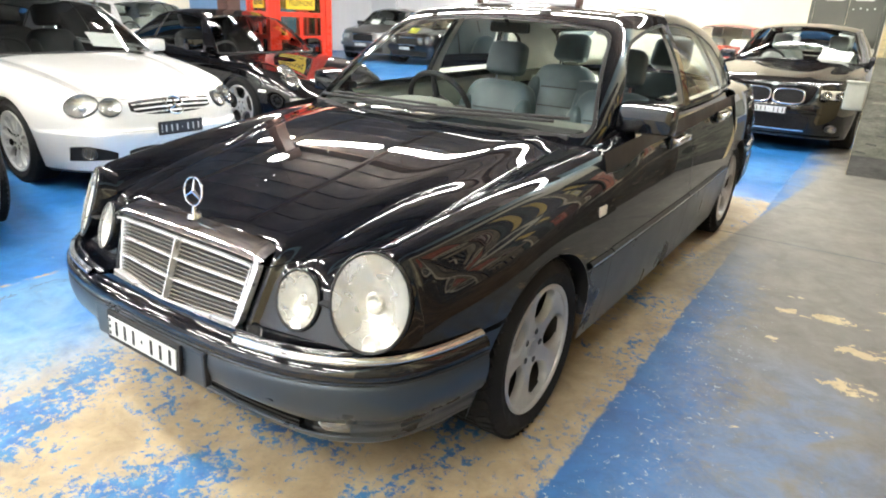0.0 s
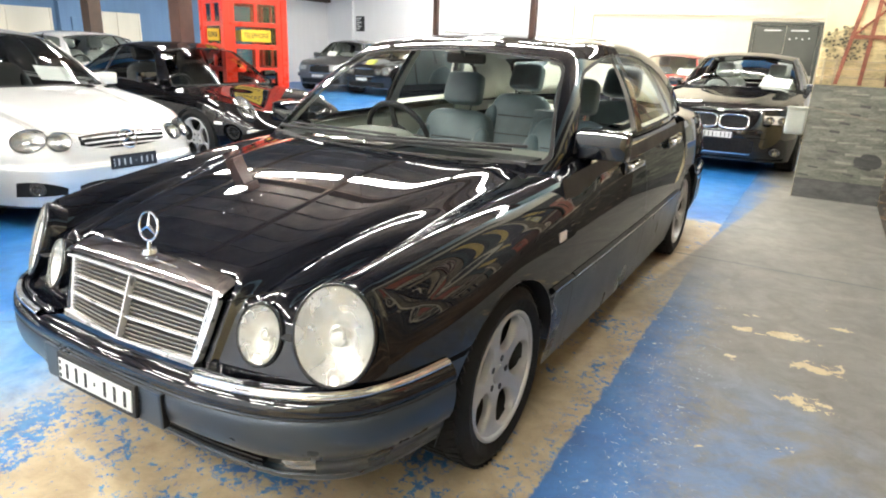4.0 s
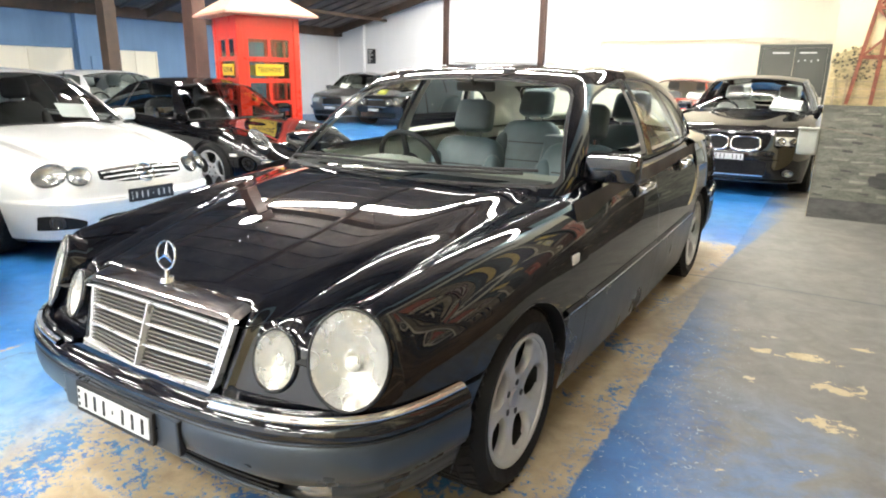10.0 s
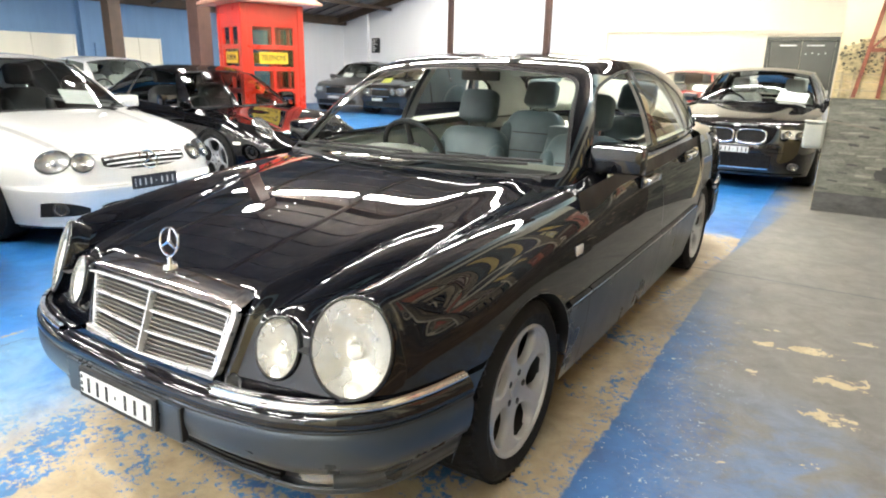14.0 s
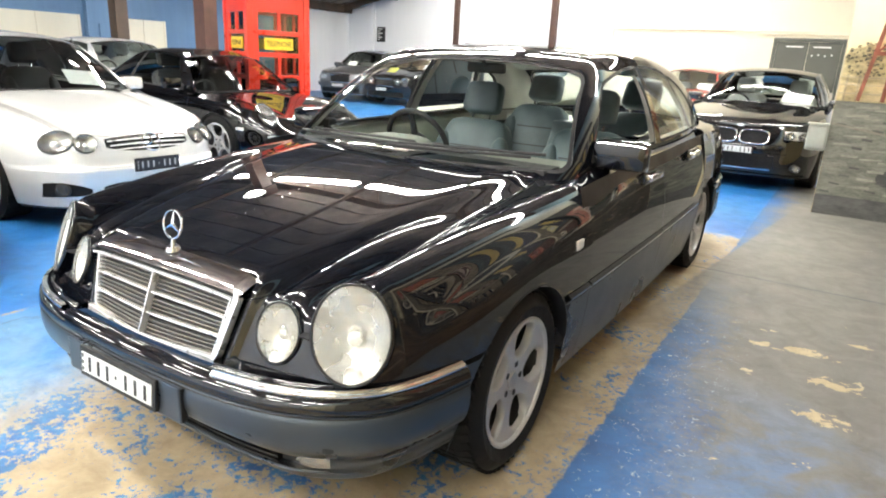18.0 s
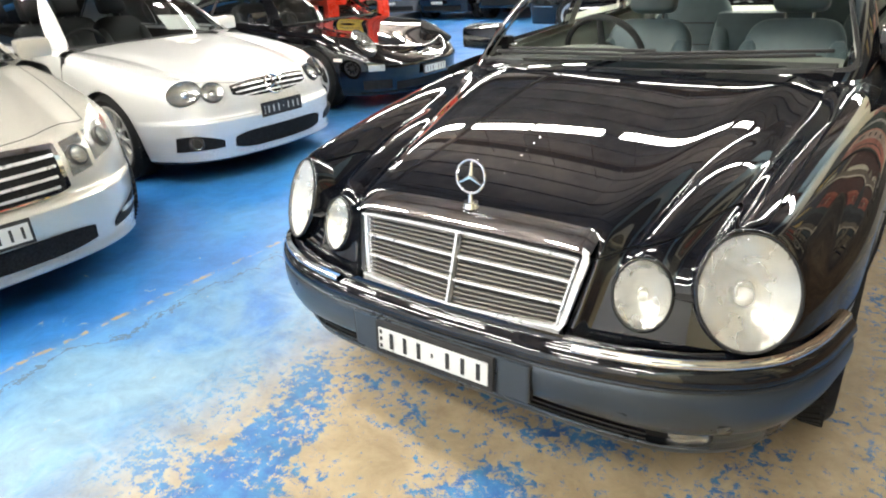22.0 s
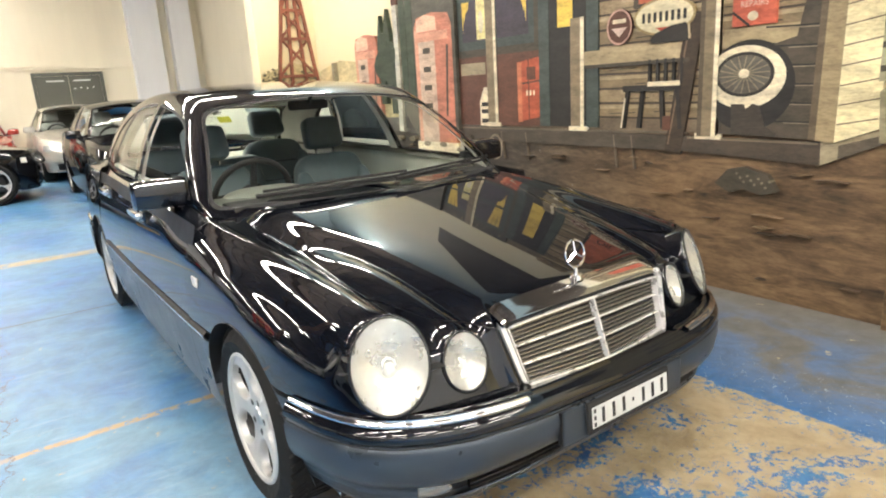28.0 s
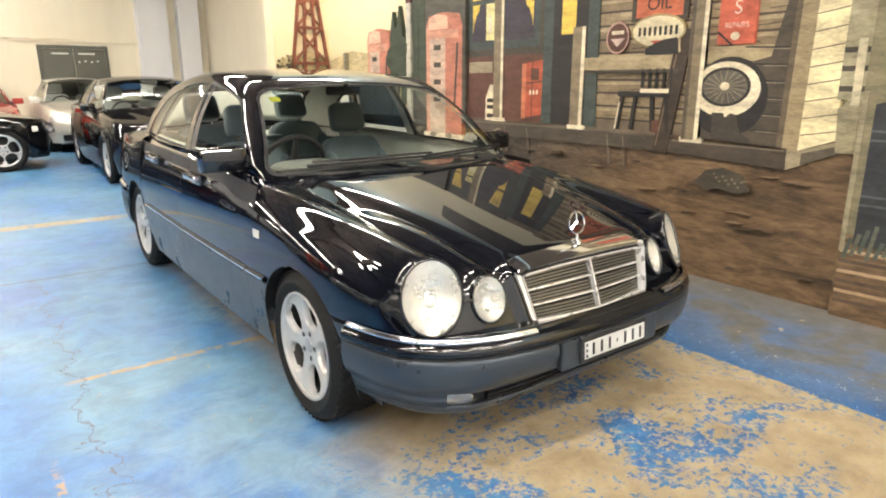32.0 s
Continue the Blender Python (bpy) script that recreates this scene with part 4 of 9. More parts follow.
# signs
P.oval("round_sign", 0.955, 1.665, 0.105, 0.115, rust, "round red sign")
P.ring("sign_rim", 0.955, 1.665, 0.105, 0.115, 0.88, pcol(0.5, 0.3, 0.24))
P.poly("sign_wing", [(1.02, 1.66), (0.89, 1.66), (0.955, 1.6)], pcol(0.6, 0.45, 0.38))
P.rect("letter_bar", 1.01, 0.9, 1.69, 1.715, white)
P.rect("oil_sign_edge", 0.84, 0.38, 1.765, 2.3, shade)
P.rect("oil_sign", 0.80, 0.42, 1.79, 2.28, pcol(0.5, 0.13, 0.06), "orange-red sign")
words(P, "OIL", 0.61, 1.875, 0.12, black, 1.1)
P.oval("oval_sign", 0.61, 1.695, 0.225, 0.115, pcol(0.3, 0.22, 0.1), "cream oval sign with dark rim")
P.oval("oval_sign_face", 0.61, 1.695, 0.21, 0.10, pcol(0.62, 0.55, 0.36))
for k in range(8):
    P.rect("letter_bar", 0.77 - 0.043 * k, 0.748 - 0.043 * k, 1.665 + 0.0 * k, 1.725, black)
P.poly("sign_mark", [(0.67, 1.63), (0.55, 1.63), (0.61, 1.6)], red)
P.poly("chair_back", [(0.70, 1.535), (0.42, 1.535), (0.415, 1.6), (0.45, 1.645), (0.55, 1.635), (0.66, 1.6), (0.70, 1.575)], black, "dark wooden chair")
P.stroke("chair_light", 0.43, 1.63, 0.42, 1.545, 0.014, tan)
P.rect("banner", 0.15, -0.1, 1.58, 2.3, pcol(0.46, 0.1, 0.055), "red banner")
P.stroke("banner_edge", 0.15, 1.66, 0.05, 1.58, 0.014, black)
words(P, "S", 0.025, 1.8, 0.12, pcol(0.7, 0.5, 0.42))
words(P, "REPAIRS", 0.025, 1.695, 0.045, pcol(0.7, 0.5, 0.42))
P.oval("banner_mark", 0.03, 1.63, 0.03, 0.025, cream)
# tyre with wire wheel, boots
P.rect("sunlit_plank", 0.2, -0.3, 1.475, 1.57, pcol(0.33, 0.26, 0.15))
P.poly("shade", [(-0.06, 1.46), (-0.22, 1.5), (-0.25, 1.66), (-0.3, 1.9), (-0.42, 1.95), (-0.42, 0.955), (0.2, 0.975), (0.2, 1.3)], pcol(0.066, 0.053, 0.038), "wall in shade")
for k in range(6):
    P.stroke("board_edge", 0.1 - 0.03 * k, 1.06 + 0.1 * k, -0.41, 1.045 + 0.1 * k, 0.009, black)
    P.stroke("board_light", -0.18, 1.045 + 0.1 * k, -0.36, 1.04 + 0.1 * k, 0.006, stone)
P.oval("tyre", 0.035, 1.25, 0.265, 0.255, black, "black tyre with white wall")
P.oval("white_wall", 0.055, 1.3, 0.235, 0.175, white)
P.oval("wheel_edge", 0.06, 1.315, 0.175, 0.125, black)
P.oval("wheel_dish", 0.06, 1.315, 0.155, 0.108, pcol(0.1, 0.09, 0.07))
for k in range(18):
    a = 2 * math.pi * k / 18
    P.stroke("wire_spoke", 0.06 + 0.03 * math.cos(a), 1.315 + 0.02 * math.sin(a), 0.06 + 0.15 * math.cos(a + 0.25), 1.315 + 0.105 * math.sin(a + 0.25), 0.007, stone)
P.oval("wheel_hub", 0.06, 1.32, 0.032, 0.026, white)
P.rect("porch_post", 0.345, 0.22, 0.96, 2.6, pcol(0.2, 0.155, 0.095))
P.rect("post_shade", 0.345, 0.315, 0.96, 2.6, pcol(0.09, 0.07, 0.045))
P.rect("post_light", 0.25, 0.22, 0.96, 2.6, white)
P.rect("tread", -0.02, -0.05, 1.02, 1.1, shade)
P.poly("boots", [(0.13, 1.15), (0.05, 1.15), (0.04, 1.12), (0.0, 1.15), (-0.04, 1.14), (-0.08, 1.02), (-0.15, 0.985), (-0.14, 0.965), (0.02, 0.97), (0.12, 0.98)], pcol(0.045, 0.036, 0.028))
# corner of the house and fence
P.poly("corner_board", [(-0.36, 2.6), (-0.47, 2.6), (-0.45, 0.945), (-0.32, 0.955)], pcol(0.3, 0.23, 0.13), "tan corner board")
P.poly("corner_shade", [(-0.355, 2.6), (-0.385, 2.6), (-0.355, 0.95), (-0.318, 0.955)], pcol(0.12, 0.09, 0.055))
P.poly("sunlit_side", [(-0.47, 2.6), (-0.62, 2.6), (-0.655, 1.02), (-0.45, 0.945)], pcol(0.74, 0.62, 0.37), "sunlit pale clapboards")
for k in range(16):
    z = 1.05 + 0.098 * k
    P.stroke("board_edge", -0.455, z - 0.012, -0.645, z + 0.02, 0.007, wood)
P.poly("scrub", [(-0.66, 0.95), (-0.76, 0.95), (-0.76, 1.3), (-0.64, 1.2)], pcol(0.3, 0.26, 0.16))
P.rect("pale_field", -0.63, -0.765, 1.25, 2.6, pcol(0.32, 0.285, 0.18))
for z in (1.31, 1.42, 1.52):
    P.rect("fence_rail", -0.63, -0.765, z - 0.015, z + 0.015, shade)
P.stroke("fence_post", -0.72, 1.58, -0.725, 1.22, 0.045, pcol(0.55, 0.48, 0.32))
rg = random.Random(8)
for k in range(90):
    a, z = rg.uniform(-0.7, 5.5), rg.uniform(0.06, 0.8)
    w, h = rg.uniform(0.02, 0.1), rg.uniform(0.003, 0.008)
    P.poly("earth_mark", [(a + w, z), (a, z - h), (a - w, z + rg.uniform(-0.01, 0.01)), (a + 0.3 * w, z + h)], (pcol(0.05, 0.034, 0.02), pcol(0.17, 0.112, 0.06), pcol(0.08, 0.052, 0.03))[k % 3])
P.poly("lizard", [(0.2, 0.68), (0.12, 0.77), (0.02, 0.79), (-0.12, 0.75), (-0.18, 0.66), (-0.1, 0.63), (0.02, 0.66), (0.1, 0.63)], pcol(0.055, 0.046, 0.032))
for k in range(10):
    P.oval("scale_spot", 0.06 - 0.022 * k, 0.75 - 0.004 * k - 0.02 * (k % 3), 0.009, 0.008, pcol(0.16, 0.14, 0.095), n=8)
# pumps
def pump(a0, a1, z0, z1):
    w = a0 - a1
    P.poly("pump_side", [(a0, z0), (a1, z0 + 0.03), (a1, z1 - 0.12), (a1 + 0.08 * w, z1 - 0.03), ((a0 + a1) / 2, z1), (a0 - 0.08 * w, z1 - 0.03), (a0, z1 - 0.12)], pcol(0.46, 0.17, 0.11), "faded red petrol pump")
    P.rect("pump_front", a0 - 0.1 * w, a0 - 0.55 * w, z0 + 0.05, z1 - 0.25, pcol(0.5, 0.37, 0.28))
    P.rect("pump_light", a0, a0 - 0.1 * w, z0, z1 - 0.14, pink)
    P.rect("pump_band", a0, a1 + 0.1 * w, z1 - 0.25, z1 - 0.17, pink)
    P.poly("pump_cap", [(a0 - 0.06 * w, z1 - 0.16), (a0 - 0.62 * w, z1 - 0.16), (a0 - 0.6 * w, z1 - 0.04), (a0 - 0.3 * w, z1 - 0.01), (a0 - 0.08 * w, z1 - 0.05)], pcol(0.66, 0.4, 0.28))
    for k in range(4):
        P.rect("letter_bar", a0 - 0.22 * w, a0 - 0.42 * w, z1 - 0.36 - 0.17 * k, z1 - 0.31 - 0.17 * k, shade)
    P.stroke("pump_hose", a1 + 0.12 * w, z1 - 0.3, a1 + 0.2 * w, z0 + 0.3, 0.03, shade)
    P.rect("pump_foot", a0 + 0.05, a1 - 0.03, z0 - 0.05, z0 + 0.05, white)


P.rect("backdrop_dark", 3.66, 2.755, 0.95, 2.6, pcol(0.07, 0.065, 0.05))
pump(4.62, 4.13, 0.93, 1.94)
pump(3.4, 2.8, 0.78, 2.02)
P.rect("pole", 3.78, 3.70, 0.92, 2.6, pcol(0.5, 0.48, 0.4), "pale pole")
for a, z, h in ((4.05, 1.2, 0.9), (3.92, 1.3, 0.85), (3.84, 1.1, 0.6), (3.6, 1.2, 1.2), (3.48, 1.2, 1.3)):
    P.poly("cactus", [(a + 0.05, z), (a - 0.05, z), (a - 0.06, z + h * 0.7), (a, z + h), (a + 0.06, z + h * 0.7)], green, "dark cactus")
for a, z in ((4.1, 1.6), (3.95, 1.55), (3.85, 1.7), (4.0, 1.8)):
    P.oval("cactus_clump", a, z, 0.09, 0.13, green, n=9)
P.rect("sign_disc_post", 3.78, 3.68, 2.16, 2.3, rust)
for s in range(9):
    P.oval("rubble", 4.9 - 0.27 * s, 0.93 - 0.02 * s + 0.02 * (s % 2), 0.06, 0.025, stone, n=9)
P.ring("hose_loop", 2.24, 0.82, 0.09, 0.11, 0.8, stone)
P.stroke("hose_leg", 2.6, 0.9, 2.5, 0.7, 0.025, shade)
P.poly("white_board", [(2.72, 0.86), (2.4, 0.82), (2.45, 0.74), (2.75, 0.78)], pcol(0.4, 0.38, 0.32))
P.stroke("far_pole", 5.2, 1.04, 5.2, 1.7, 0.05, pcol(0.3, 0.26, 0.17))
for z in (1.15, 1.23, 1.3):
    P.rect("far_fence", 5.69, 4.65, z, z + 0.014, pcol(0.35, 0.3, 0.19))

# return wall: windmill tower, trees, fence
Q.poly("hills", [(1.46, 1.1), (2.215, 1.1), (2.215, 1.64), (1.9, 1.74), (1.46, 1.6)], pcol(0.58, 0.48, 0.26))
Q.rect("earth", 1.452, 2.216, 0.0, 1.13, brush("painted_stone_ground", (0.15, 0.15, 0.12), 0.5, 2.6, (2, 2, 6)), "grey-olive painted ground")
Q.rect("skirting", 1.452, 2.216, 0.0, 0.2, pcol(0.085, 0.085, 0.08))
Q.oval("dark_patch", 2.05, 0.42, 0.12, 0.08, pcol(0.06, 0.06, 0.055))
for k in range(40):
    a, z = 1.48 + 0.7 * (k * 17 % 40) / 40, 0.24 + 0.86 * (k * 7 % 40) / 40
    Q.stroke("brush_mark", a, z, min(2.21, a + 0.09 + 0.05 * (k % 3)), z + 0.008 * (k % 3 - 1), 0.016 + 0.008 * (k % 2), pcol(0.23, 0.225, 0.18) if k % 3 else pcol(0.075, 0.075, 0.065))
Q.poly("path_edge", [(1.46, 0.92), (2.21, 0.8), (2.21, 0.78), (1.46, 0.9)], pcol(0.2, 0.18, 0.14))
rb = random.Random(5)
for k in range(230):
    ang, rad = rb.uniform(0, 6.28), rb.random() ** 0.6
    a, z = 1.66 + 0.21 * rad * math.cos(ang), 1.52 + 0.16 * rad * math.sin(ang)
    if k % 3 == 0:
        a = 2.08 + 0.13 * rad * math.cos(ang)
    if 1.46 < a < 2.2:
        Q.oval("leaf_clump", a, z, rb.uniform(0.007, 0.018), rb.uniform(0.005, 0.013), (pcol(0.12, 0.11, 0.06), pcol(0.26, 0.22, 0.12), pcol(0.07, 0.065, 0.04))[k % 3], n=6)
for z in (1.2, 1.28, 1.35):
    Q.rect("far_fence", 1.46, 2.21, z, z + 0.012, pcol(0.45, 0.38, 0.24))
for a in (1.5, 1.6, 2.18):
    Q.rect("fence_post", a, a + 0.02, 1.13, 1.38, pcol(0.4, 0.33, 0.2))
rustline = pcol(0.2, 0.06, 0.03)
for a0, a1 in ((1.63, 1.87), (2.24, 1.98), (1.83, 1.9), (2.05, 1.95)):
    Q.stroke("tower_leg", a0, 1.14, a1, 2.9, 0.035, rustline)
for z in (1.58, 2.02, 2.35):
    k = (z - 1.14) / 1.76
    Q.stroke("tower_bar", 1.63 + 0.24 * k, z, 2.24 - 0.26 * k, z, 0.035, rustline)
for z0, z1 in ((1.58, 2.02), (2.02, 2.35), (2.35, 2.8)):
    k0, k1 = (z0 - 1.14) / 1.76, (z1 - 1.14) / 1.76
    Q.stroke("tower_brace", 1.63 + 0.24 * k0, z0, 2.24 - 0.26 * k1, z1, 0.02, rustline)
    Q.stroke("tower_brace", 2.24 - 0.26 * k0, z0, 1.63 + 0.24 * k1, z1, 0.02, rustline)

# proud board with the painted drum
board = tagged(boxed("wall_board", XM - 0.06, XM - 0.002, -3.2, -0.77, 0.0, 2.95, brush("board_paint", (0.2, 0.175, 0.105), 0.4)), "proud wall board with a painted oil drum", "mural", kind="structure")
B = Painted(board, lambda a, z, d: (XM - 0.06 - d, a, z))
B.rect("earth", -0.772, -3.2, 0.0, 0.5, M_EARTH, "brown painted strata")
for k in range(7):
    B.stroke("stratum", -0.78, 0.1 + 0.06 * k, -1.7, 0.12 + 0.06 * k, 0.02, pcol(0.4, 0.28, 0.17) if k % 2 else pcol(0.09, 0.06, 0.04))
B.ring("tyre", -1.27, 1.72, 0.4, 0.46, 0.72, pcol(0.03, 0.031, 0.03))
B.ring("tyre_light", -1.27, 1.72, 0.37, 0.425, 0.95, pcol(0.1, 0.1, 0.09))
B.poly("drum", [(-0.84, 0.44), (-1.5, 0.44), (-1.5, 1.24), (-1.33, 1.28), (-1.0, 1.28), (-0.84, 1.23)], pcol(0.028, 0.031, 0.035), "dark blue-grey oil drum")
B.rect("drum_light", -1.26, -1.4, 0.46, 1.24, pcol(0.08, 0.1, 0.105))
for z in (0.67, 0.72, 1.03, 1.08):
    B.rect("drum_rib", -0.84, -1.5, z, z + 0.013, pcol(0.075, 0.085, 0.09))
B.oval("drum_sign", -1.12, 0.9, 0.17, 0.155, pcol(0.36, 0.25, 0.11), "tan oval sign on the drum")
for k in range(4):
    B.rect("letter_bar", -1.02 - 0.055 * k, -1.05 - 0.055 * k, 0.87, 0.96, pcol(0.1, 0.08, 0.1))
for k in range(16):
    a = -0.8 - 0.04 * k
    B.stroke("grass", a, 0.36 + 0.02 * (k % 3), a - 0.03, 0.48 + 0.03 * (k % 4), 0.022, (pcol(0.07, 0.085, 0.065), pcol(0.1, 0.105, 0.075))[k % 2])
B.poly("drip", [(-0.773, 1.3), (-0.8, 1.3), (-0.8, 0.4), (-0.773, 0.4)], pcol(0.27, 0.235, 0.15))

# ---------------------------------------------------------------- vehicles: shared shape code
def curve(pts):
    """A smooth function through rows of (t, value or values), with no overshoot."""
    t = np.array([p[0] for p in pts], float)
    v = np.array([p[1:] for p in pts], float)
    h = np.diff(t)[:, None]
    d = np.diff(v, axis=0) / h
    s = np.zeros_like(v)
    for k in range(1, len(t) - 1):
        a, b = d[k - 1], d[k]
        s[k] = np.where(a * b > 0, 3 * (h[k - 1] + h[k]) / ((2 * h[k] + h[k - 1]) / np.where(a == 0, 1, a) + (h[k] + 2 * h[k - 1]) / np.where(b == 0, 1, b)), 0)
    s[0], s[-1] = d[0], d[-1]

    def f(x):
        x = np.clip(np.asarray(x, float), t[0], t[-1])
        k = np.clip(np.searchsorted(t, x, side="right") - 1, 0, len(t) - 2)
        u = ((x - t[k]) / h[k, 0])[..., None]
        hh = h[k]
        r = (2 * u**3 - 3 * u**2 + 1) * v[k] + (u**3 - 2 * u**2 + u) * hh * s[k] + (-2 * u**3 + 3 * u**2) * v[k + 1] + (u**3 - u**2) * hh * s[k + 1]
        return r if v.shape[1] > 1 else r[..., 0]

    return f


def grid_ob(name, pts, mat, parent, label="", thick=0.0, mirror=False, smooth=True, close=False, inside=(0, 1.4, 0.6)):
    """A sheet from an array of places [rows, columns, 3], optionally doubled to the other side and given a thickness."""
    pts = np.asarray(pts, float)
    n, m = pts.shape[:2]
    faces = []
    for i in range(n - 1):
        for j in range(m - 1):
            faces.append((i * m + j, (i + 1) * m + j, (i + 1) * m + j + 1, i * m + j + 1))
        if close:
            faces.append((i * m + m - 1, (i + 1) * m + m - 1, (i + 1) * m, i * m))
    verts = pts.reshape(-1, 3)
    if mirror:
        k = len(verts)
        faces += [tuple(k + a for a in reversed(f)) for f in faces]
        verts = np.concatenate([verts, verts * (-1, 1, 1)])
    me = bpy.data.meshes.new(name)
    me.from_pydata(verts.tolist(), [], faces)
    bm = bmesh.new()
    bm.from_mesh(me)
    bmesh.ops.remove_doubles(bm, verts=bm.verts, dist=0.0004)
    if thick:
        bmesh.ops.solidify(bm, geom=bm.faces[:], thickness=thick)
    bm.normal_update()
    if not thick and inside is not None:
        # turn the sheet so that it faces away from the middle of the car
        mid_ = Vector(inside)
        for f in bm.faces:
            c = f.calc_center_median()
            ref = Vector((0.25 * c.x, min(max(c.y, 0.3), 3.0), 0.6))
            if f.normal.dot(c - ref) < 0:
                f.normal_flip()
    bm.to_mesh(me)
    bm.free()
    me.materials.append(mat)
    if smooth:
        me.polygons.foreach_set("use_smooth", [True] * len(me.polygons))
        if thick:
            me.set_sharp_from_angle(angle=radians(40))
    ob = new(name, me)
    ob.parent = parent
    if label:
        ob["label"] = label
    return ob


def lathe(bm, prof, seg=48, m=None):
    """Turns rows of (radius, x) round the x axis."""
    rows = []
    for r, x in prof:
        rows.append([bm.verts.new((x, r * math.cos(2 * math.pi * k / seg), r * math.sin(2 * math.pi * k / seg))) for k in range(seg)])
    for a, b in zip(rows, rows[1:]):
        for k in range(seg):
            bm.faces.new((a[k], b[k], b[(k + 1) % seg], a[(k + 1) % seg]))
    if m is not None:
        for row in rows:
            for v in row:
                v.co = m @ v.co


def smooth_all(ob, angle=40):
    ob.data.polygons.foreach_set("use_smooth", [True] * len(ob.data.polygons))
    ob.data.set_sharp_from_angle(angle=radians(angle))
    return ob


def sweep(name, path, prof, mat, parent, label="", mirror=False, drop=0.0):
    """Sweeps rows of (outward, z) along rows of (x, y); outward is to the right of the way."""
    path = np.asarray(path, float)
    tan = np.gradient(path, axis=0)
    tan /= np.linalg.norm(tan, axis=1)[:, None]
    nor = np.stack([tan[:, 1], -tan[:, 0]], 1)
    low = lambda x, z: drop * min(1.0, (abs(x) / 0.58) ** 2) * min(1.0, max(0.0, (0.43 - z) / 0.06))
    pts = np.array([[(*(p + n * o), z - low(p[0], z)) for o, z in prof] for p, n in zip(path, nor)])
    if mirror:
        grid_ob(name, pts * (-1, 1, 1), mat, parent, label)
    return grid_ob(name, pts, mat, parent, label)


def wheel_mesh(style, R=0.312, rim=0.222, width=0.225):
    """Meshes of tyre, rim face, barrel, disc and hub for a wheel whose outer side faces +x, with its middle at the origin."""
    out = {}
    hw = width / 2
    bm = bmesh.new()
    lathe(bm, [(rim - 0.01, -hw * 0.85), (rim + 0.012, -hw * 0.98), ((R + rim) / 2, -hw * 1.06), (R - 0.03, -hw * 1.0), (R - 0.006, -hw * 0.82), (R, -hw * 0.5), (R, hw * 0.5), (R - 0.006, hw * 0.82), (R - 0.03, hw * 1.0), ((R + rim) / 2, hw * 1.06), (rim + 0.012, hw * 0.98), (rim - 0.01, hw * 0.85)], 64)
    out["tyre"] = bm
    # tread blocks
    bm = bmesh.new()
    for k in range(56):
        a = 2 * math.pi * k / 56
        for sx in (-1, 1):
            mm = Matrix.Rotation(a, 4, "X") @ Matrix.Translation((sx * hw * 0.62, 0, R - 0.001)) @ Matrix.Rotation(0.5 * sx, 4, "Z")
            box(bm, -hw * 0.26, hw * 0.26, -0.0115, 0.0115, -0.008, 0.0035, 0, mm)
        mm = Matrix.Rotation(a + 0.05, 4, "X") @ Matrix.Translation((0, 0, R - 0.001))
        box(bm, -hw * 0.28, hw * 0.28, -0.012, 0.012, -0.008, 0.0035, 0, mm)
    out["tread"] = bm
    bm = bmesh.new()
    lathe(bm, [(rim + 0.004, hw * 0.80), (rim + 0.004, hw * 0.96), (rim - 0.004, hw * 0.99), (rim - 0.012, hw * 0.95), (rim - 0.018, hw * 0.78), (rim - 0.02, hw * 0.7)], 64)
    out["rim"] = bm
    bm = bmesh.new()
    lathe(bm, [(rim - 0.02, hw * 0.7), (rim - 0.03, hw * 0.2), (rim - 0.04, -hw * 0.7), (rim, -hw * 0.85)], 64)
    out["barrel"] = bm
    bm = bmesh.new()
    ro, ri = rim - 0.013, 0.035
    n, seg = style.get("n", 5), 36
    half = math.pi / n
    hc, ha, hb, round_ = style.get("hole", (0.142, 0.052, 0.048, 2.3))

    def deep(r):
        q = (r - ri) / (ro - ri)
        return hw * (0.72 + 0.06 * math.sin(math.pi * q) + 0.18 * max(0, q) ** 3) if not style.get("flat") else hw * 0.85

    for s in range(n):
        rings = []
        for k in range(seg):
            ph = 2 * math.pi * k / seg
            cs, sn = math.cos(ph), math.sin(ph)
            # hole edge in (radial, tangential)
            den = (abs(cs) ** round_ + abs(sn) ** round_) ** (1 / round_)
            er, et = hc + ha * cs / den, hb * sn / den * (0.6 + 0.4 * (hc + ha * cs / den) / (hc + ha)) * style.get("flare", 1.15)
            # edge of the sector along the same way
            far = 1.0
            lo, hi = 0.0, 0.4
            for _ in range(22):
                far = (lo + hi) / 2
                pr, pt = hc + far * cs, far * sn
                rr, aa = math.hypot(pr, pt), math.atan2(pt, pr)
                if rr < ro and rr > ri and abs(aa) < half and pr > 0:
                    lo = far
                else:
                    hi = far
            pr, pt = hc + lo * cs, lo * sn
            row = []
            for q, sink in ((-0.1, 0.028), (-0.05, 0.016), (0.03, 0.005), (0.2, 0.0), (0.65, 0.0), (1, 0)):
                a_, b_ = er + (pr - er) * q, et + (pt - et) * q
                rr, aa = math.hypot(a_, b_), math.atan2(b_, a_) + s * 2 * half + style.get("turn", 0.0)
                row.append(bm.verts.new((deep(rr) - sink, rr * math.sin(aa), rr * math.cos(aa))))
            rings.append(row)
        for k in range(seg):
            a_, b_ = rings[k], rings[(k + 1) % seg]
            for j in range(5):
                bm.faces.new((a_[j], a_[j + 1], b_[j + 1], b_[j]))
    bmesh.ops.remove_doubles(bm, verts=bm.verts, dist=0.0006)
    bmesh.ops.recalc_face_normals(bm, faces=bm.faces)
    out["spokes"] = bm
    bm = bmesh.new()
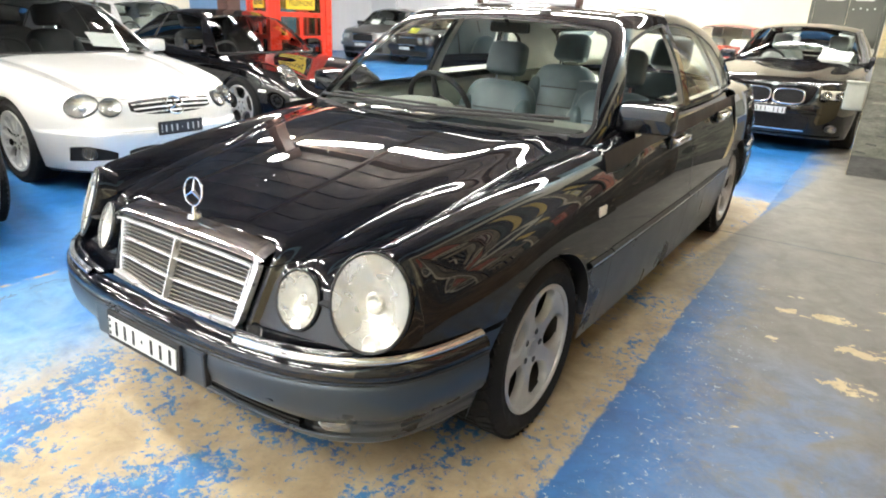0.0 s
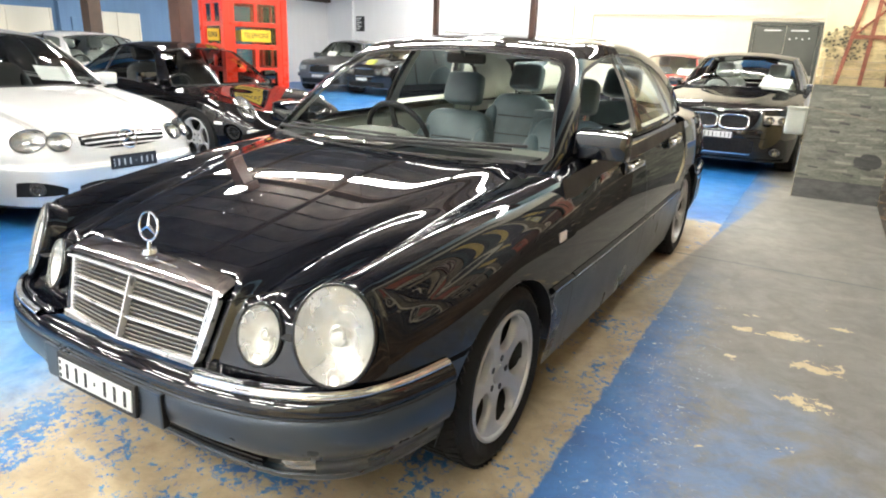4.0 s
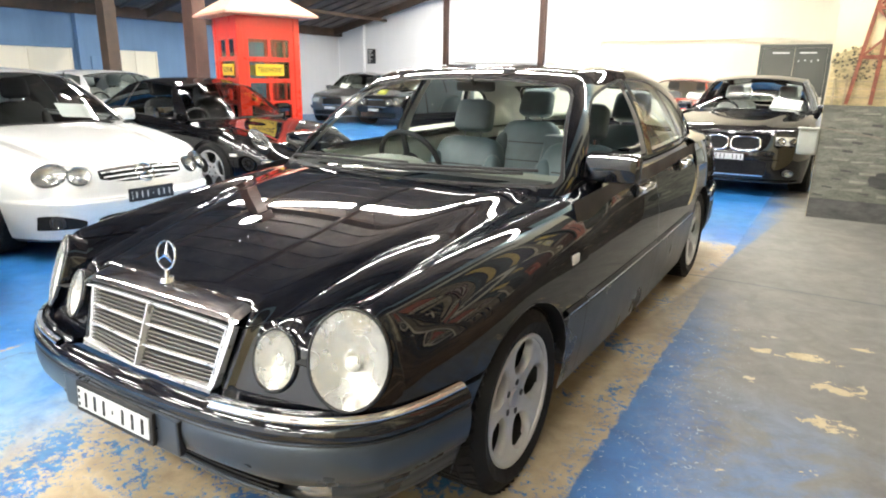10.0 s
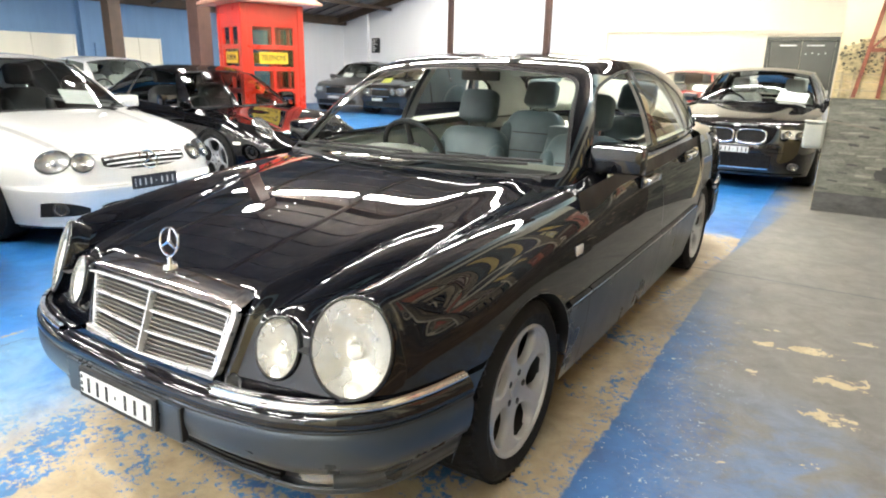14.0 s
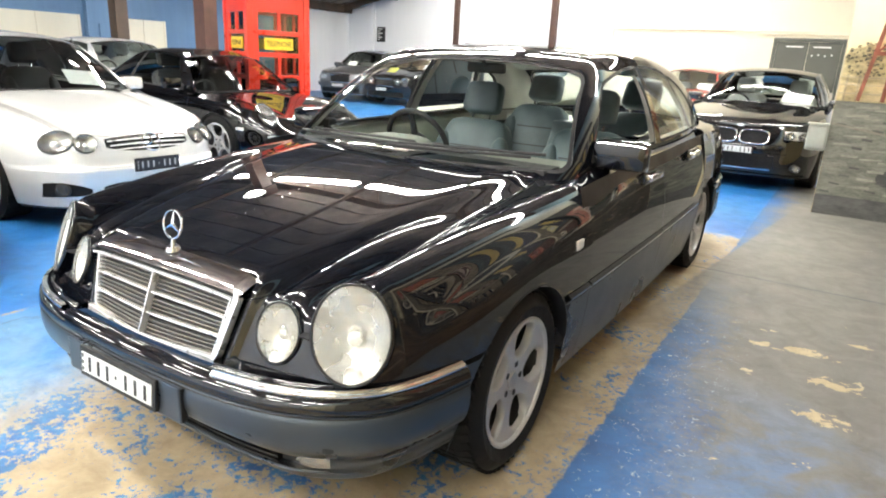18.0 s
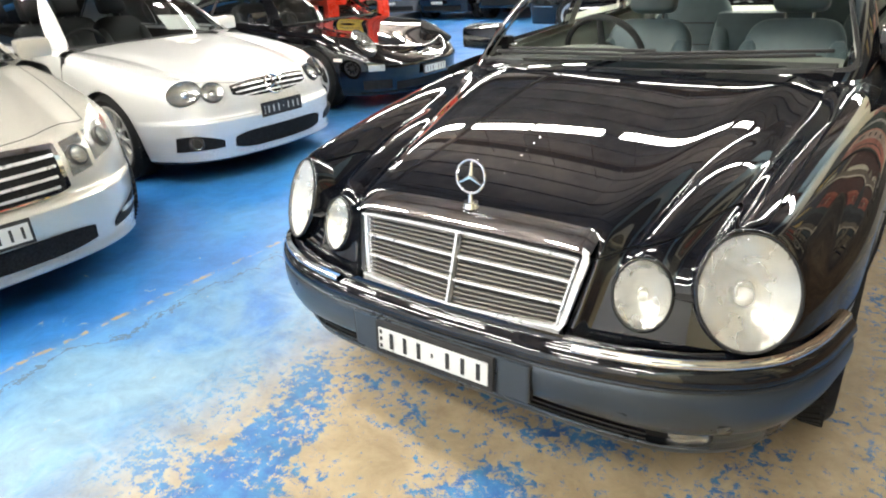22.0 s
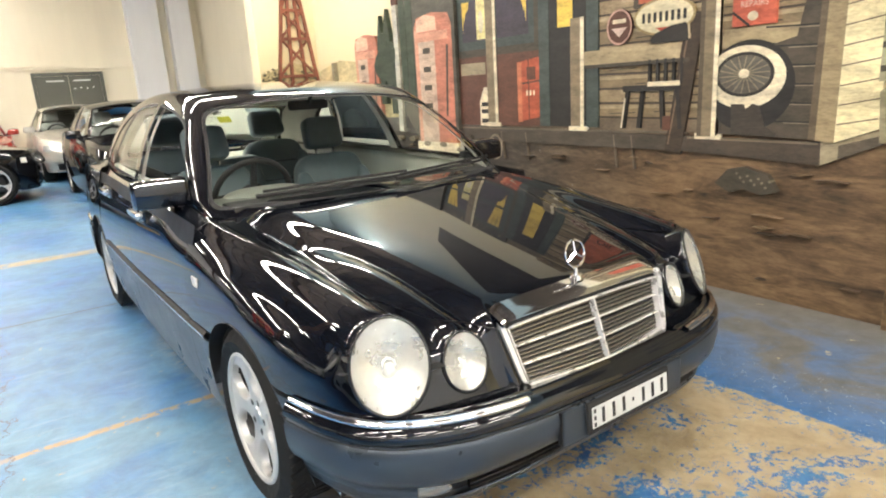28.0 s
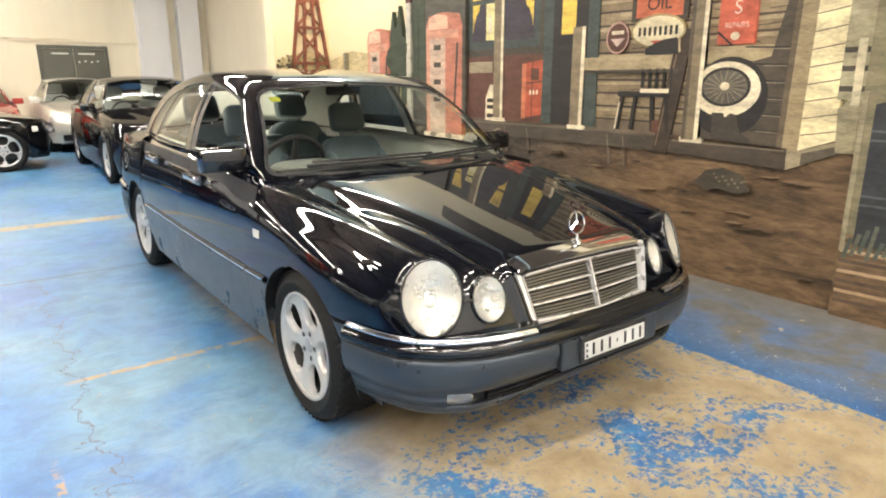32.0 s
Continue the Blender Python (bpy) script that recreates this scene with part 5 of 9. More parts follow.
    lathe(bm, [(0.0001, hw * 0.79), (0.02, hw * 0.79), (0.03, hw * 0.77), (0.036, hw * 0.7), (0.04, hw * 0.55)], 24)
    out["hub_cap"] = bm
    bm = bmesh.new()
    rod(bm, (hw * 0.62, 0, 0.056), (hw * 0.755, 0, 0.056), 0.012, seg=8)
    out["bolt"] = bm
    bm = bmesh.new()
    lathe(bm, [(0.0001, -0.02), (0.16, -0.02), (0.16, -0.035), (0.0001, -0.035)], 32)
    out["brake_disc"] = bm
    return out


WHEELS = {}


def add_wheels(car, style_name, style, track, base, R, rim, width, mats):
    """Four wheels, each a part of the car with its own tyre, rim and hub."""
    if style_name not in WHEELS:
        bms = wheel_mesh(style, R, rim, width)
        made = {}
        for key, bm in bms.items():
            me = bpy.data.meshes.new(key)
            bm.to_mesh(me)
            bm.free()
            me.polygons.foreach_set("use_smooth", [True] * len(me.polygons))
            me.set_sharp_from_angle(angle=radians(38))
            me.materials.append(mats[key])
            made[key] = me
        WHEELS[style_name] = made
    made = WHEELS[style_name]
    for y in (0.0, base):
        for side in (1, -1):
            ax = new("wheel", made["rim"])
            ax.parent = car
            ax.matrix_local = Matrix.Translation((side * (track / 2), y, R)) @ Matrix.Rotation(0 if side > 0 else math.pi, 4, "Z")
            ax["label"] = "alloy wheel with a black tyre"
            for key in ("tyre", "tread", "spokes", "barrel", "hub_cap", "brake_disc"):
                o = new(key, made[key])
                o.parent = ax
                if key == "tread":
                    o["kind"] = "stuff"
            for k in range(5):
                o = new("wheel_bolt", made["bolt"])
                o.parent = ax
                o.matrix_local = Matrix.Rotation(2 * math.pi * (k + 0.5) / 5 + style.get("turn", 0.0), 4, "X")


def floor_pan(car, S, M):
    bm = bmesh.new()
    wd, sill = S["width"] / 2 - 0.14, S["sill"]
    box(bm, -wd, wd, -0.45, S["base"] + 0.6, sill + 0.01, sill + 0.09)
    part("floor_pan", bm, M["black"], car)
    bm = bmesh.new()
    box(bm, -wd + 0.2, wd - 0.2, -0.5, 0.45, sill + 0.09, 0.62)
    part("engine_bay", bm, M["black"], car)


def car_shell(car, S, paint, M):
    """Body panels, glasshouse and windows of a car from the tables in S. The car faces -y with its front axle at the origin."""
    plan = S["plan"]                       # x, y, z of the shoulder, inset of the shoulder
    P = np.array([p[:2] for p in plan], float)
    w = np.r_[0, np.cumsum(np.linalg.norm(np.diff(P, axis=0), axis=1))]
    fx = curve([(a, *p[:2]) for a, p in zip(w, plan)])
    ft = curve([(a, *p[2:4]) for a, p in zip(w, plan)])
    base, R, ra = S["base"], S["wheel_r"], S["arch"]
    dense = np.linspace(0, w[-1], 900)
    ys = fx(dense)[:, 1]

    def w_at(y):
        return float(np.interp(y, ys, dense))

    gaps = S["gaps"]                       # y of the panel joints along the side
    cuts = sorted([w_at(y) for y in gaps])
    arch_cols = []
    for yc in (0.0, base):
        arch_cols += [w_at(yc + ra * c) for c in (-1.0, -0.998, -0.985, -0.96, -0.92, -0.85, -0.75, -0.6, -0.45, -0.3, -0.15, 0, 0.15, 0.3, 0.45, 0.6, 0.75, 0.85, 0.92, 0.96, 0.985, 0.998, 1.0)]
    sill, mid = S["sill"], S["mid"]
    zrow = np.r_[np.linspace(0, 1, 9), np.linspace(0, 1, 13)[1:]]

    def bottom(y):
        zb = np.full_like(y, sill)
        for yc in (0.0, base):
            d = np.abs(y - yc)
            zb = np.where(d <= ra + 1e-4, np.maximum(zb, R + np.sqrt(np.maximum(0, ra**2 - d**2))), zb)
        return zb

    def band(ws, z_lo=None, z_hi=None, off=0.0, n=12):
        ws = np.asarray(ws, float)
        p, q = fx(ws), ft(ws)
        e = 0.002
        tan = fx(ws + e) - fx(ws - e)
        tan /= np.linalg.norm(tan, axis=1)[:, None]
        nor = np.stack([tan[:, 1], -tan[:, 0]], 1)
        zt, it = q[:, 0], q[:, 1]
        zb = bottom(p[:, 1])
        lo = zb if z_lo is None else np.maximum(zb, z_lo)
        hi = zt if z_hi is None else np.maximum(lo, np.minimum(zt, z_hi))
        pts = []
        for k in range(len(ws)):
            row = []
            for v in np.linspace(0, 1, n):
                z = lo[k] + (hi[k] - lo[k]) * v
                up = max(0.0, (z - mid) / max(0.02, zt[k] - mid))
                dn = max(0.0, (mid - z) / (mid - sill + 0.02))
                lean = S.get("lean", 0.5)
                nose = min(1.0, max(0.0, (0.75 - abs(p[k, 0])) / 0.2)) if p[k, 1] < 0.5 else 0.0
                prof = (1 - nose) * up**2.4 + nose * up**1.25
                # a pronounced lip round the wheel arches
                o = -it[k] * prof - S.get("tuck", 0.05) * dn**2 + off
                row.append((*(p[k] + nor[k] * o), z))
            pts.append(row)
        return np.array(pts)

    def cols(a, b, step=0.06):
        xs = [a, b] + [c for c in arch_cols if a < c < b] + [a + (b - a) * k / max(1, round((b - a) / step)) for k in range(1, max(1, round((b - a) / step)))]
        return np.array(sorted(set(np.round(xs, 5))))

    clad = S.get("clad", 0.0)
    names = S["panels"]
    edges = [0.0, *cuts, w[-1]]
    for k, nm in enumerate(names):
        a, b = edges[k] + (0.0025 if k else 0), edges[k + 1] - (0.0025 if k < len(names) - 1 else 0)
        c = cols(a, b, 0.05 if k == 0 else 0.08)
        if k == 0:
            if "own_front" not in S:
                grid_ob(nm, band(c, None, None, n=16), paint, car, mirror=True)
            continue
        for side in (1, -1):
            flip = (side, 1, 1)
            pts = band(c, clad if clad else None, None, n=12) * flip
            if not (k == 1 and "own_front" in S or k in (2, 3) and "own_cabin" in S):
                grid_ob(nm, pts if side > 0 else pts[::-1], paint, car)
            if clad:
                pts = band(c, None, clad - 0.006, 0.006, n=6) * flip
                grid_ob("side_cladding", pts if side > 0 else pts[::-1], M["clad"], car, "satin gunmetal lower cladding")
    # dark shell behind the joints
    c = cols(w_at(0.45) if "own_front" in S else 0, w[-1], 0.1)
    grid_ob("inner_shell", band(c, None, None, -0.012, n=8), M["black"], car, mirror=True)
    # arch lips
    for yc in (0.0, base):
        for side in (1, -1):
            rows = []
            for a in np.linspace(0.02, math.pi - 0.02, 28):
                y, z = yc + ra * math.cos(a), R + ra * math.sin(a)
                ww = w_at(y)
                pt = band([ww], z, z + 0.001, 0.0, 2)[0, 0]
                rows.append([(side * (pt[0] + 0.004), y + 0.000, z), (side * (pt[0] - 0.03), y, z), (side * (pt[0] - 0.36), yc + (ra + 0.03) * math.cos(a), R + (ra + 0.03) * math.sin(a))])
            grid_ob("arch_liner", rows, M["black"], car)
    # shoulder edge, bonnet and boot
    zc = curve(S["centre"])
    cw0, cw1 = S["cowl"], S["deck"]        # y where the bonnet ends and where the boot begins
    xb = curve(S["belt"])                  # y, x, z of the foot of the side windows

    def top_rows(ws, s0, s1, n, y_bend=0.0):
        e = band(ws, None, None, 0, 2)[:, 1]
        rows = []
        for x, y, z in e:
            zm = float(zc(y))
            row = []
            for s in np.linspace(s0, s1, n):
                g = 1 - abs(s) ** S.get("crown", 2.6)
                h = z + (zm - z) * g + S.get("round", 0.012) * (1 - abs(s) ** 10)
                xc = float(np.interp(y, *S["crease"])) if "crease" in S else 0
                if xc:
                    h += S.get("crease_h", 0.014) * (1 / (1 + math.exp((abs(s * x) - xc) / S.get("crease_w", 0.016))) - (0.5 if abs(s) > 0.999 else 0.0) * 0)
                for xf, xr, wd, amp, reach in S.get("ridges", ()):
                    q = min(1.0, max(0.0, (y + 0.75) / 1.4))
                    h += amp * math.exp(-(((abs(s * x) - (xf + (xr - xf) * q)) / wd) ** 2)) * math.exp(-max(0.0, y + 0.6) / reach) * (1 - abs(s) ** 9)
                kb = max(0.0, 1 - abs(y - (cw0 if y < 1.5 else cw1)) / 0.75)
                sh = y_bend * (1 - s * s) * kb * kb * (3 - 2 * kb)
                row.append((s * x, y + sh, h))
            rows.append(row)
        rows = np.array(rows)
        # even sheet metal: level out the small waves along the car, but keep the edges
        k = np.clip((rows[:, :, 1] + 0.66) / 0.16, 0, 1) * (1 - np.abs(np.linspace(s0, s1, n)) ** 8)[None]
        for _ in range(S.get("even", 0)):
            mean = (rows[:-2] + rows[2:]) / 2
            rows[1:-1, :, 2] += 0.5 * k[1:-1] * (mean - rows[1:-1])[:, :, 2]
            rows[1:-1, :, 1] += 0.5 * k[1:-1] * (mean - rows[1:-1])[:, :, 1]
        return rows

    w0, w1 = w_at(cw0), w_at(cw1)
    ws = np.unique(np.r_[np.linspace(0.004, w0 * 0.35, 30), np.linspace(w0 * 0.35, w0, 40)])
    sc = S.get("hood_cut", 0.9)
    if "own_front" not in S:
        grid_ob("bonnet", top_rows(ws, -sc, sc, 91, S.get("cowl_bend", -0.16)), paint, car)
    for side in () if "own_front" in S else (1, -1):
        grid_ob("front_wing_top", top_rows(ws, side * (sc + 0.005), side, 22, S.get("cowl_bend", -0.16)), paint, car)
    ws = np.linspace(w1, w[-1] - 0.004, 40)
    grid_ob("boot_lid", top_rows(ws, -1, 1, 41, S.get("deck_bend", 0.1)), paint, car)
    # ledge between shoulder and windows
    ws = np.linspace(w_at(cw0 - 0.12), w_at(cw1 + 0.1), 40)
    e = band(ws, None, None, 0, 2)[:, 1]
    rows = []
    for x, y, z in e:
        bx, bz = xb(y)
        rows.append([(x, y, z + 0.0005), ((x * 2 + bx) / 3, y, z * 0.45 + bz * 0.55 + 0.004), (bx - 0.012, y, bz + 0.004), (bx - 0.06, y, bz - 0.02)])
    if "own_cabin" not in S:
        grid_ob("waist_moulding", rows, paint, car, mirror=True)
    else:
        rows = [r for r in rows if r[0][1] > 2.6]
        for side in (1, -1):
            r = np.array(rows) * (side, 1, 1)
            grid_ob("waist_moulding", r if side > 0 else r[::-1], paint, car)
        floor_pan(car, S, M)
        return band, w_at
    # roof
    rail, cen = curve(S["rail"]), curve(S["roof"])
    k0, k1 = S["rail"][0][0], S["rail"][-1][0]
    rows = []
    for q in np.linspace(0, 1, 34):
        yr = k0 + (k1 - k0) * q
        yc_ = S["roof"][0][0] + (S["roof"][-1][0] - S["roof"][0][0]) * q
        rx, rz = rail(yr)
        cz = float(cen(yc_))
        rows.append([(s * rx, yr + (yc_ - yr) * (1 - s * s), rz + (cz - rz) * (1 - abs(s) ** 2.3)) for s in np.linspace(-1, 1, 33)])
    roof = np.array(rows)
    grid_ob("roof_panel", roof, paint, car)
    # side of the glasshouse, ruled between waist and roof rail
    b0, b1 = S["belt"][0][0], S["belt"][-1][0]
    tmid = S.get("skew", 0.0)

    def side_pt(tau, v, out=0.0):
        yb_ = b0 + (b1 - b0) * tau
        yt_ = k0 + (k1 - k0) * tau
        bx, bz = xb(yb_)
        rx, rz = rail(yt_)
        bulge = S.get("tumble", 0.022) * math.sin(math.pi * v)
        return (bx + (rx - bx) * v + bulge + out, yb_ + (yt_ - yb_) * v, bz + (rz - bz) * v)

    def side_patch(name, t0, t1, v0, v1, mat, out, thick=0.0, label=""):
        n = max(3, int(abs(t1[0] - t0[0]) * 40))
        rows = []
        for a in np.linspace(0, 1, n):
            row = []
            for v in np.linspace(v0, v1, 12):
                ta, tb = t0[0] + (t0[1] - t0[0]) * v, t1[0] + (t1[1] - t1[0]) * v
                row.append(side_pt(ta + (tb - ta) * a, v, out))
            rows.append(row)
        rows = np.array(rows)
        for side in (1, -1):
            r = rows * (side, 1, 1)
            o = grid_ob(name, r if side > 0 else r[::-1], mat, car, label, thick)
            if mat is M["glass"]:
                o.visible_shadow = False

    wins = S["windows"]                    # spans of the side windows: (foot, head) of front and rear edge
    last = (0.0, 0.0)
    for i, (t0, t1) in enumerate(wins):
        pm = paint if i == 0 else M["pillar"]
        side_patch("windscreen_pillar" if i == 0 else "door_pillar", last, t0, 0, 1, pm, 0.0)
        side_patch("side_window", t0, t1, 0.03, 0.95, M["glass"], -0.006)
        side_patch("window_channel", t0, t1, -0.03, 0.035, M["trim"], 0.003)
        side_patch("roof_rail", t0, t1, 0.94, 1.0, paint, 0.0)
        last = t1
    side_patch("rear_pillar", last, (1.0, 1.0), 0, 1, paint, 0.0)
    # screens
    def screen(name, foot_y, foot_x, foot_z, bend_f, head, bulge, mat, inset=0.0, lift=0.0):
        rows = []
        for v in np.linspace(inset, 1 - inset, 14):
            row = []
            for s in np.linspace(-1 + inset, 1 - inset, 25):
                f = np.array((s * foot_x, foot_y + bend_f * (1 - s * s), foot_z + 0.012 * (1 - s * s)))
                j = (s + 1) / 2 * (len(head) - 1)
                i0 = min(int(j), len(head) - 2)
                h = head[i0] + (head[i0 + 1] - head[i0]) * (j - i0)
                p = f + (h - f) * v
                up = bulge * math.sin(math.pi * v) * (1 - 0.3 * s * s) + lift
                row.append((p[0], p[1] + (up * (-0.6 if foot_y < 1.5 else 0.6)), p[2] + up * 0.8))
            rows.append(row)
        o = grid_ob(name, rows, mat, car)
        if mat is M["glass"]:
            o.visible_shadow = False
        return o

    fb = S["screen"]                       # foot x, y, z and bend of the windscreen, then of the rear screen
    screen("windscreen", fb[0][1], fb[0][0], fb[0][2], fb[0][3], roof[0], 0.03, M["glass"])
    screen("rear_screen", fb[1][1], fb[1][0], fb[1][2], fb[1][3], roof[-1], 0.03, M["glass"])
    for k, nm in ((0, "windscreen_seal"), (1, "rear_screen_seal")):
        head = roof[0] if k == 0 else roof[-1]
        y0, x0, z0, bd = fb[k][1], fb[k][0], fb[k][2], fb[k][3]
        foot = [(s * x0, y0 + bd * (1 - s * s), z0 + 0.012 * (1 - s * s)) for s in np.linspace(-1, 1, 25)]
        loop = [Vector(p) for p in foot] + [Vector(p) for p in np.array(head)[::-1]]
        cu = bpy.data.curves.new(nm, "CURVE")
        cu.dimensions, cu.bevel_depth, cu.bevel_resolution = "3D", 0.0075, 2
        sp = cu.splines.new("POLY")
        sp.points.add(len(loop) - 1)
        for pt, co in zip(sp.points, loop):
            pt.co = (*co, 1)
        sp.use_cyclic_u = True
        tmp = bpy.data.objects.new(nm, cu)
        me = bpy.data.meshes.new_from_object(tmp)
        bpy.data.objects.remove(tmp)
        me.materials.append(M["trim"])
        me.polygons.foreach_set("use_smooth", [True] * len(me.polygons))
        o = new(nm, me)
        o.parent = car
    # pillar skin between the windscreen edge and the side panel
    for side in (1, -1):
        rows = []
        for v in np.linspace(0, 1, 14):
            a = np.array((fb[0][0], fb[0][1], fb[0][2])) * (1 - v) + np.array(roof[0][-1]) * v
            bpt = np.array(side_pt(0.0, v))
            rows.append([(side * a[0], a[1] - 0.018 * math.sin(math.pi * v), a[2] + 0.024 * math.sin(math.pi * v)), (side * (a[0] + bpt[0] + 0.012) / 2, (a[1] + bpt[1]) / 2 - 0.012, (a[2] + bpt[2]) / 2 + 0.012), (side * bpt[0], bpt[1], bpt[2])])
        grid_ob("pillar_skin", rows if side < 0 else [r[::-1] for r in rows], paint, car)
        rows = []
        for v in np.linspace(0, 1, 14):
            a = np.array((fb[1][0], fb[1][1], fb[1][2])) * (1 - v) + np.array(roof[-1][-1]) * v
            bpt = np.array(side_pt(1.0, v))
            rows.append([(side * a[0], a[1] + 0.018 * math.sin(math.pi * v), a[2] + 0.02 * math.sin(math.pi * v)), (side * bpt[0], bpt[1], bpt[2])])
        grid_ob("rear_pillar_skin", rows if side > 0 else [r[::-1] for r in rows], paint, car)
    floor_pan(car, S, M)
    return band, w_at, top_rows, side_pt


def lamp_pose(c, n, lean=0.0):
    z = Vector(n).normalized()
    x = Vector((0, 0, 1)).cross(z).normalized()
    y = z.cross(x)
    return Matrix.Translation(c) @ Matrix((x, y, z)).transposed().to_4x4() @ Matrix.Rotation(lean, 4, "Z")


def ellipse_lamp(car, c, n, a, b, mats, lean=0.0, ring=0.012, depth=0.05, name="headlamp"):
    """An oval lamp: bowl, domed ribbed lens and a rim; c middle, n outward way, a and b half its width and height."""
    m = lamp_pose(c, n, lean)
    seg = 40

    def rings(rows):
        bm = bmesh.new()
        vs = [[bm.verts.new(m @ Vector((a * k * math.cos(2 * math.pi * i / seg), b * k * math.sin(2 * math.pi * i / seg), d))) for i in range(seg)] for k, d in rows]
        for p, q in zip(vs, vs[1:]):
            for i in range(seg):
                bm.faces.new((p[i], p[(i + 1) % seg], q[(i + 1) % seg], q[i]))
        return bm

    o = part(name, rings([(1.0, 0.012), (0.97, 0.017), (0.85, 0.022), (0.6, 0.027), (0.3, 0.03), (0.01, 0.031)]), mats["lens"], car, "oval lamp with a ribbed milky lens", True)
    k = 1 + ring / a
    part("lamp_rim", rings([(k - 0.03, -0.05), (k + 0.008, -0.012), (k + 0.008, 0.006), (k, 0.012), (1.025, 0.016), (1.0, 0.01)]), mats.get("rim", mats["trim"]), o, smooth=True)
    part("lamp_bezel", rings([(1.03, 0.012), (1.02, 0.019), (1.0, 0.019), (0.985, 0.012)]), mats["trim"], o, "", True)
    part("reflector", rings([(1.0, 0.008), (0.92, 0.006 - depth * 0.12), (0.75, 0.006 - depth * 0.4), (0.5, 0.006 - depth * 0.75), (0.25, 0.006 - depth * 0.95), (0.01, 0.006 - depth)]), mats["reflector"], o, smooth=True)
    bm = bmesh.new()
    bmesh.ops.create_uvsphere(bm, u_segments=12, v_segments=8, radius=min(a, b) * mats.get("bulb_size", 0.2), matrix=m @ Matrix.Translation((0, -b * 0.1, -depth * 0.6)))
    part("bulb", bm, mats["bulb"], o, smooth=True)
    part("bulb_shield", rings([(0.22, -depth * 0.6), (0.21, -depth * 0.4), (0.15, -depth * 0.3), (0.14, -depth * 0.5)]), mats["chrome"], o, smooth=True)
    return o


def pillow(bm, cx, cy, cz, rx, ry, rz, m, power=3.2, taper=0.0):
    """A stuffed block with soft edges."""
    n, k = 28, 14
    soft = lambda c: math.copysign(abs(c) ** (2 / power), c)
    rows = []
    for i in range(k + 1):
        t = math.pi * (i / k - 0.5)
        row = []
        for j in range(n):
            p = 2 * math.pi * j / n
            z = soft(math.sin(t))
            f = soft(math.cos(t)) * (1 - taper * (z + 1) / 2)
            row.append(bm.verts.new(m @ Vector((cx + rx * f * soft(math.cos(p)), cy + ry * soft(math.cos(t)) * soft(math.sin(p)), cz + rz * z))))
        rows.append(row)
    for p, q in zip(rows, rows[1:]):
        for j in range(n):
            bm.faces.new((p[j], p[(j + 1) % n], q[(j + 1) % n], q[j]))
    bmesh.ops.remove_doubles(bm, verts=bm.verts, dist=0.0003)


def seat(car, x, y, mats, big=True, z=0.25, lean=0.3):
    """A seat with cushion, stuffed backrest, bolsters and head restraint."""
    m = Matrix.Translation((x, y, z))
    bm = bmesh.new()
    pillow(bm, 0, -0.22, 0.2, 0.26, 0.3, 0.11, m, 4.0)
    o = part("seat", bm, mats["leather"], car, "padded leather seat", True)
    r = m @ Matrix.Translation((0, 0, 0.22)) @ Matrix.Rotation(-lean, 4, "X")
    bm = bmesh.new()
    pillow(bm, 0, 0.03, 0.31, 0.255, 0.085, 0.32, r, 5.0, 0.1)
    b = part("backrest", bm, mats["leather"], o, "", True)
    for s in (-1, 1):
        bm = bmesh.new()
        pillow(bm, s * 0.2, -0.025, 0.27, 0.06, 0.075, 0.25, r, 2.6)
        part("bolster", bm, mats["leather"], b, "", True)
    for zz in (0.16, 0.3, 0.44):
        bm = bmesh.new()
        rod(bm, r @ Vector((-0.14, -0.053, zz)), r @ Vector((0.14, -0.053, zz)), 0.004, seg=6)
        part("seam", bm, M_RUBBER, b)
    bm = bmesh.new()
    pillow(bm, 0, 0.01, 0.765, 0.13, 0.05, 0.1, r, 5.5, 0.08)
    part("head_restraint", bm, mats["leather"], o, "", True)
    bm = bmesh.new()
    for k in (-0.06, 0.06):
        rod(bm, r @ Vector((k, 0.02, 0.55)), r @ Vector((k, 0.02, 0.7)), 0.007)
    part("restraint_post", bm, mats["chrome"], o)
    return o


def slab(car, name, P, u0, u1, v0, v1, depth, mat, nu=16, nv=2, label="", parent=None):
    """A plate that lies on the surface P(u, v) -> (place, outward way)."""
    rows = []
    for u in np.linspace(u0, u1, nu):
        row = []
        for v in np.linspace(v0, v1, nv):
            p, n = P(u, v)
            row.append(p + n * depth)
        rows.append(row)
    rows = np.array(rows)
    return grid_ob(name, rows, mat, parent or car, label, thick=-abs(depth) if depth else 0)


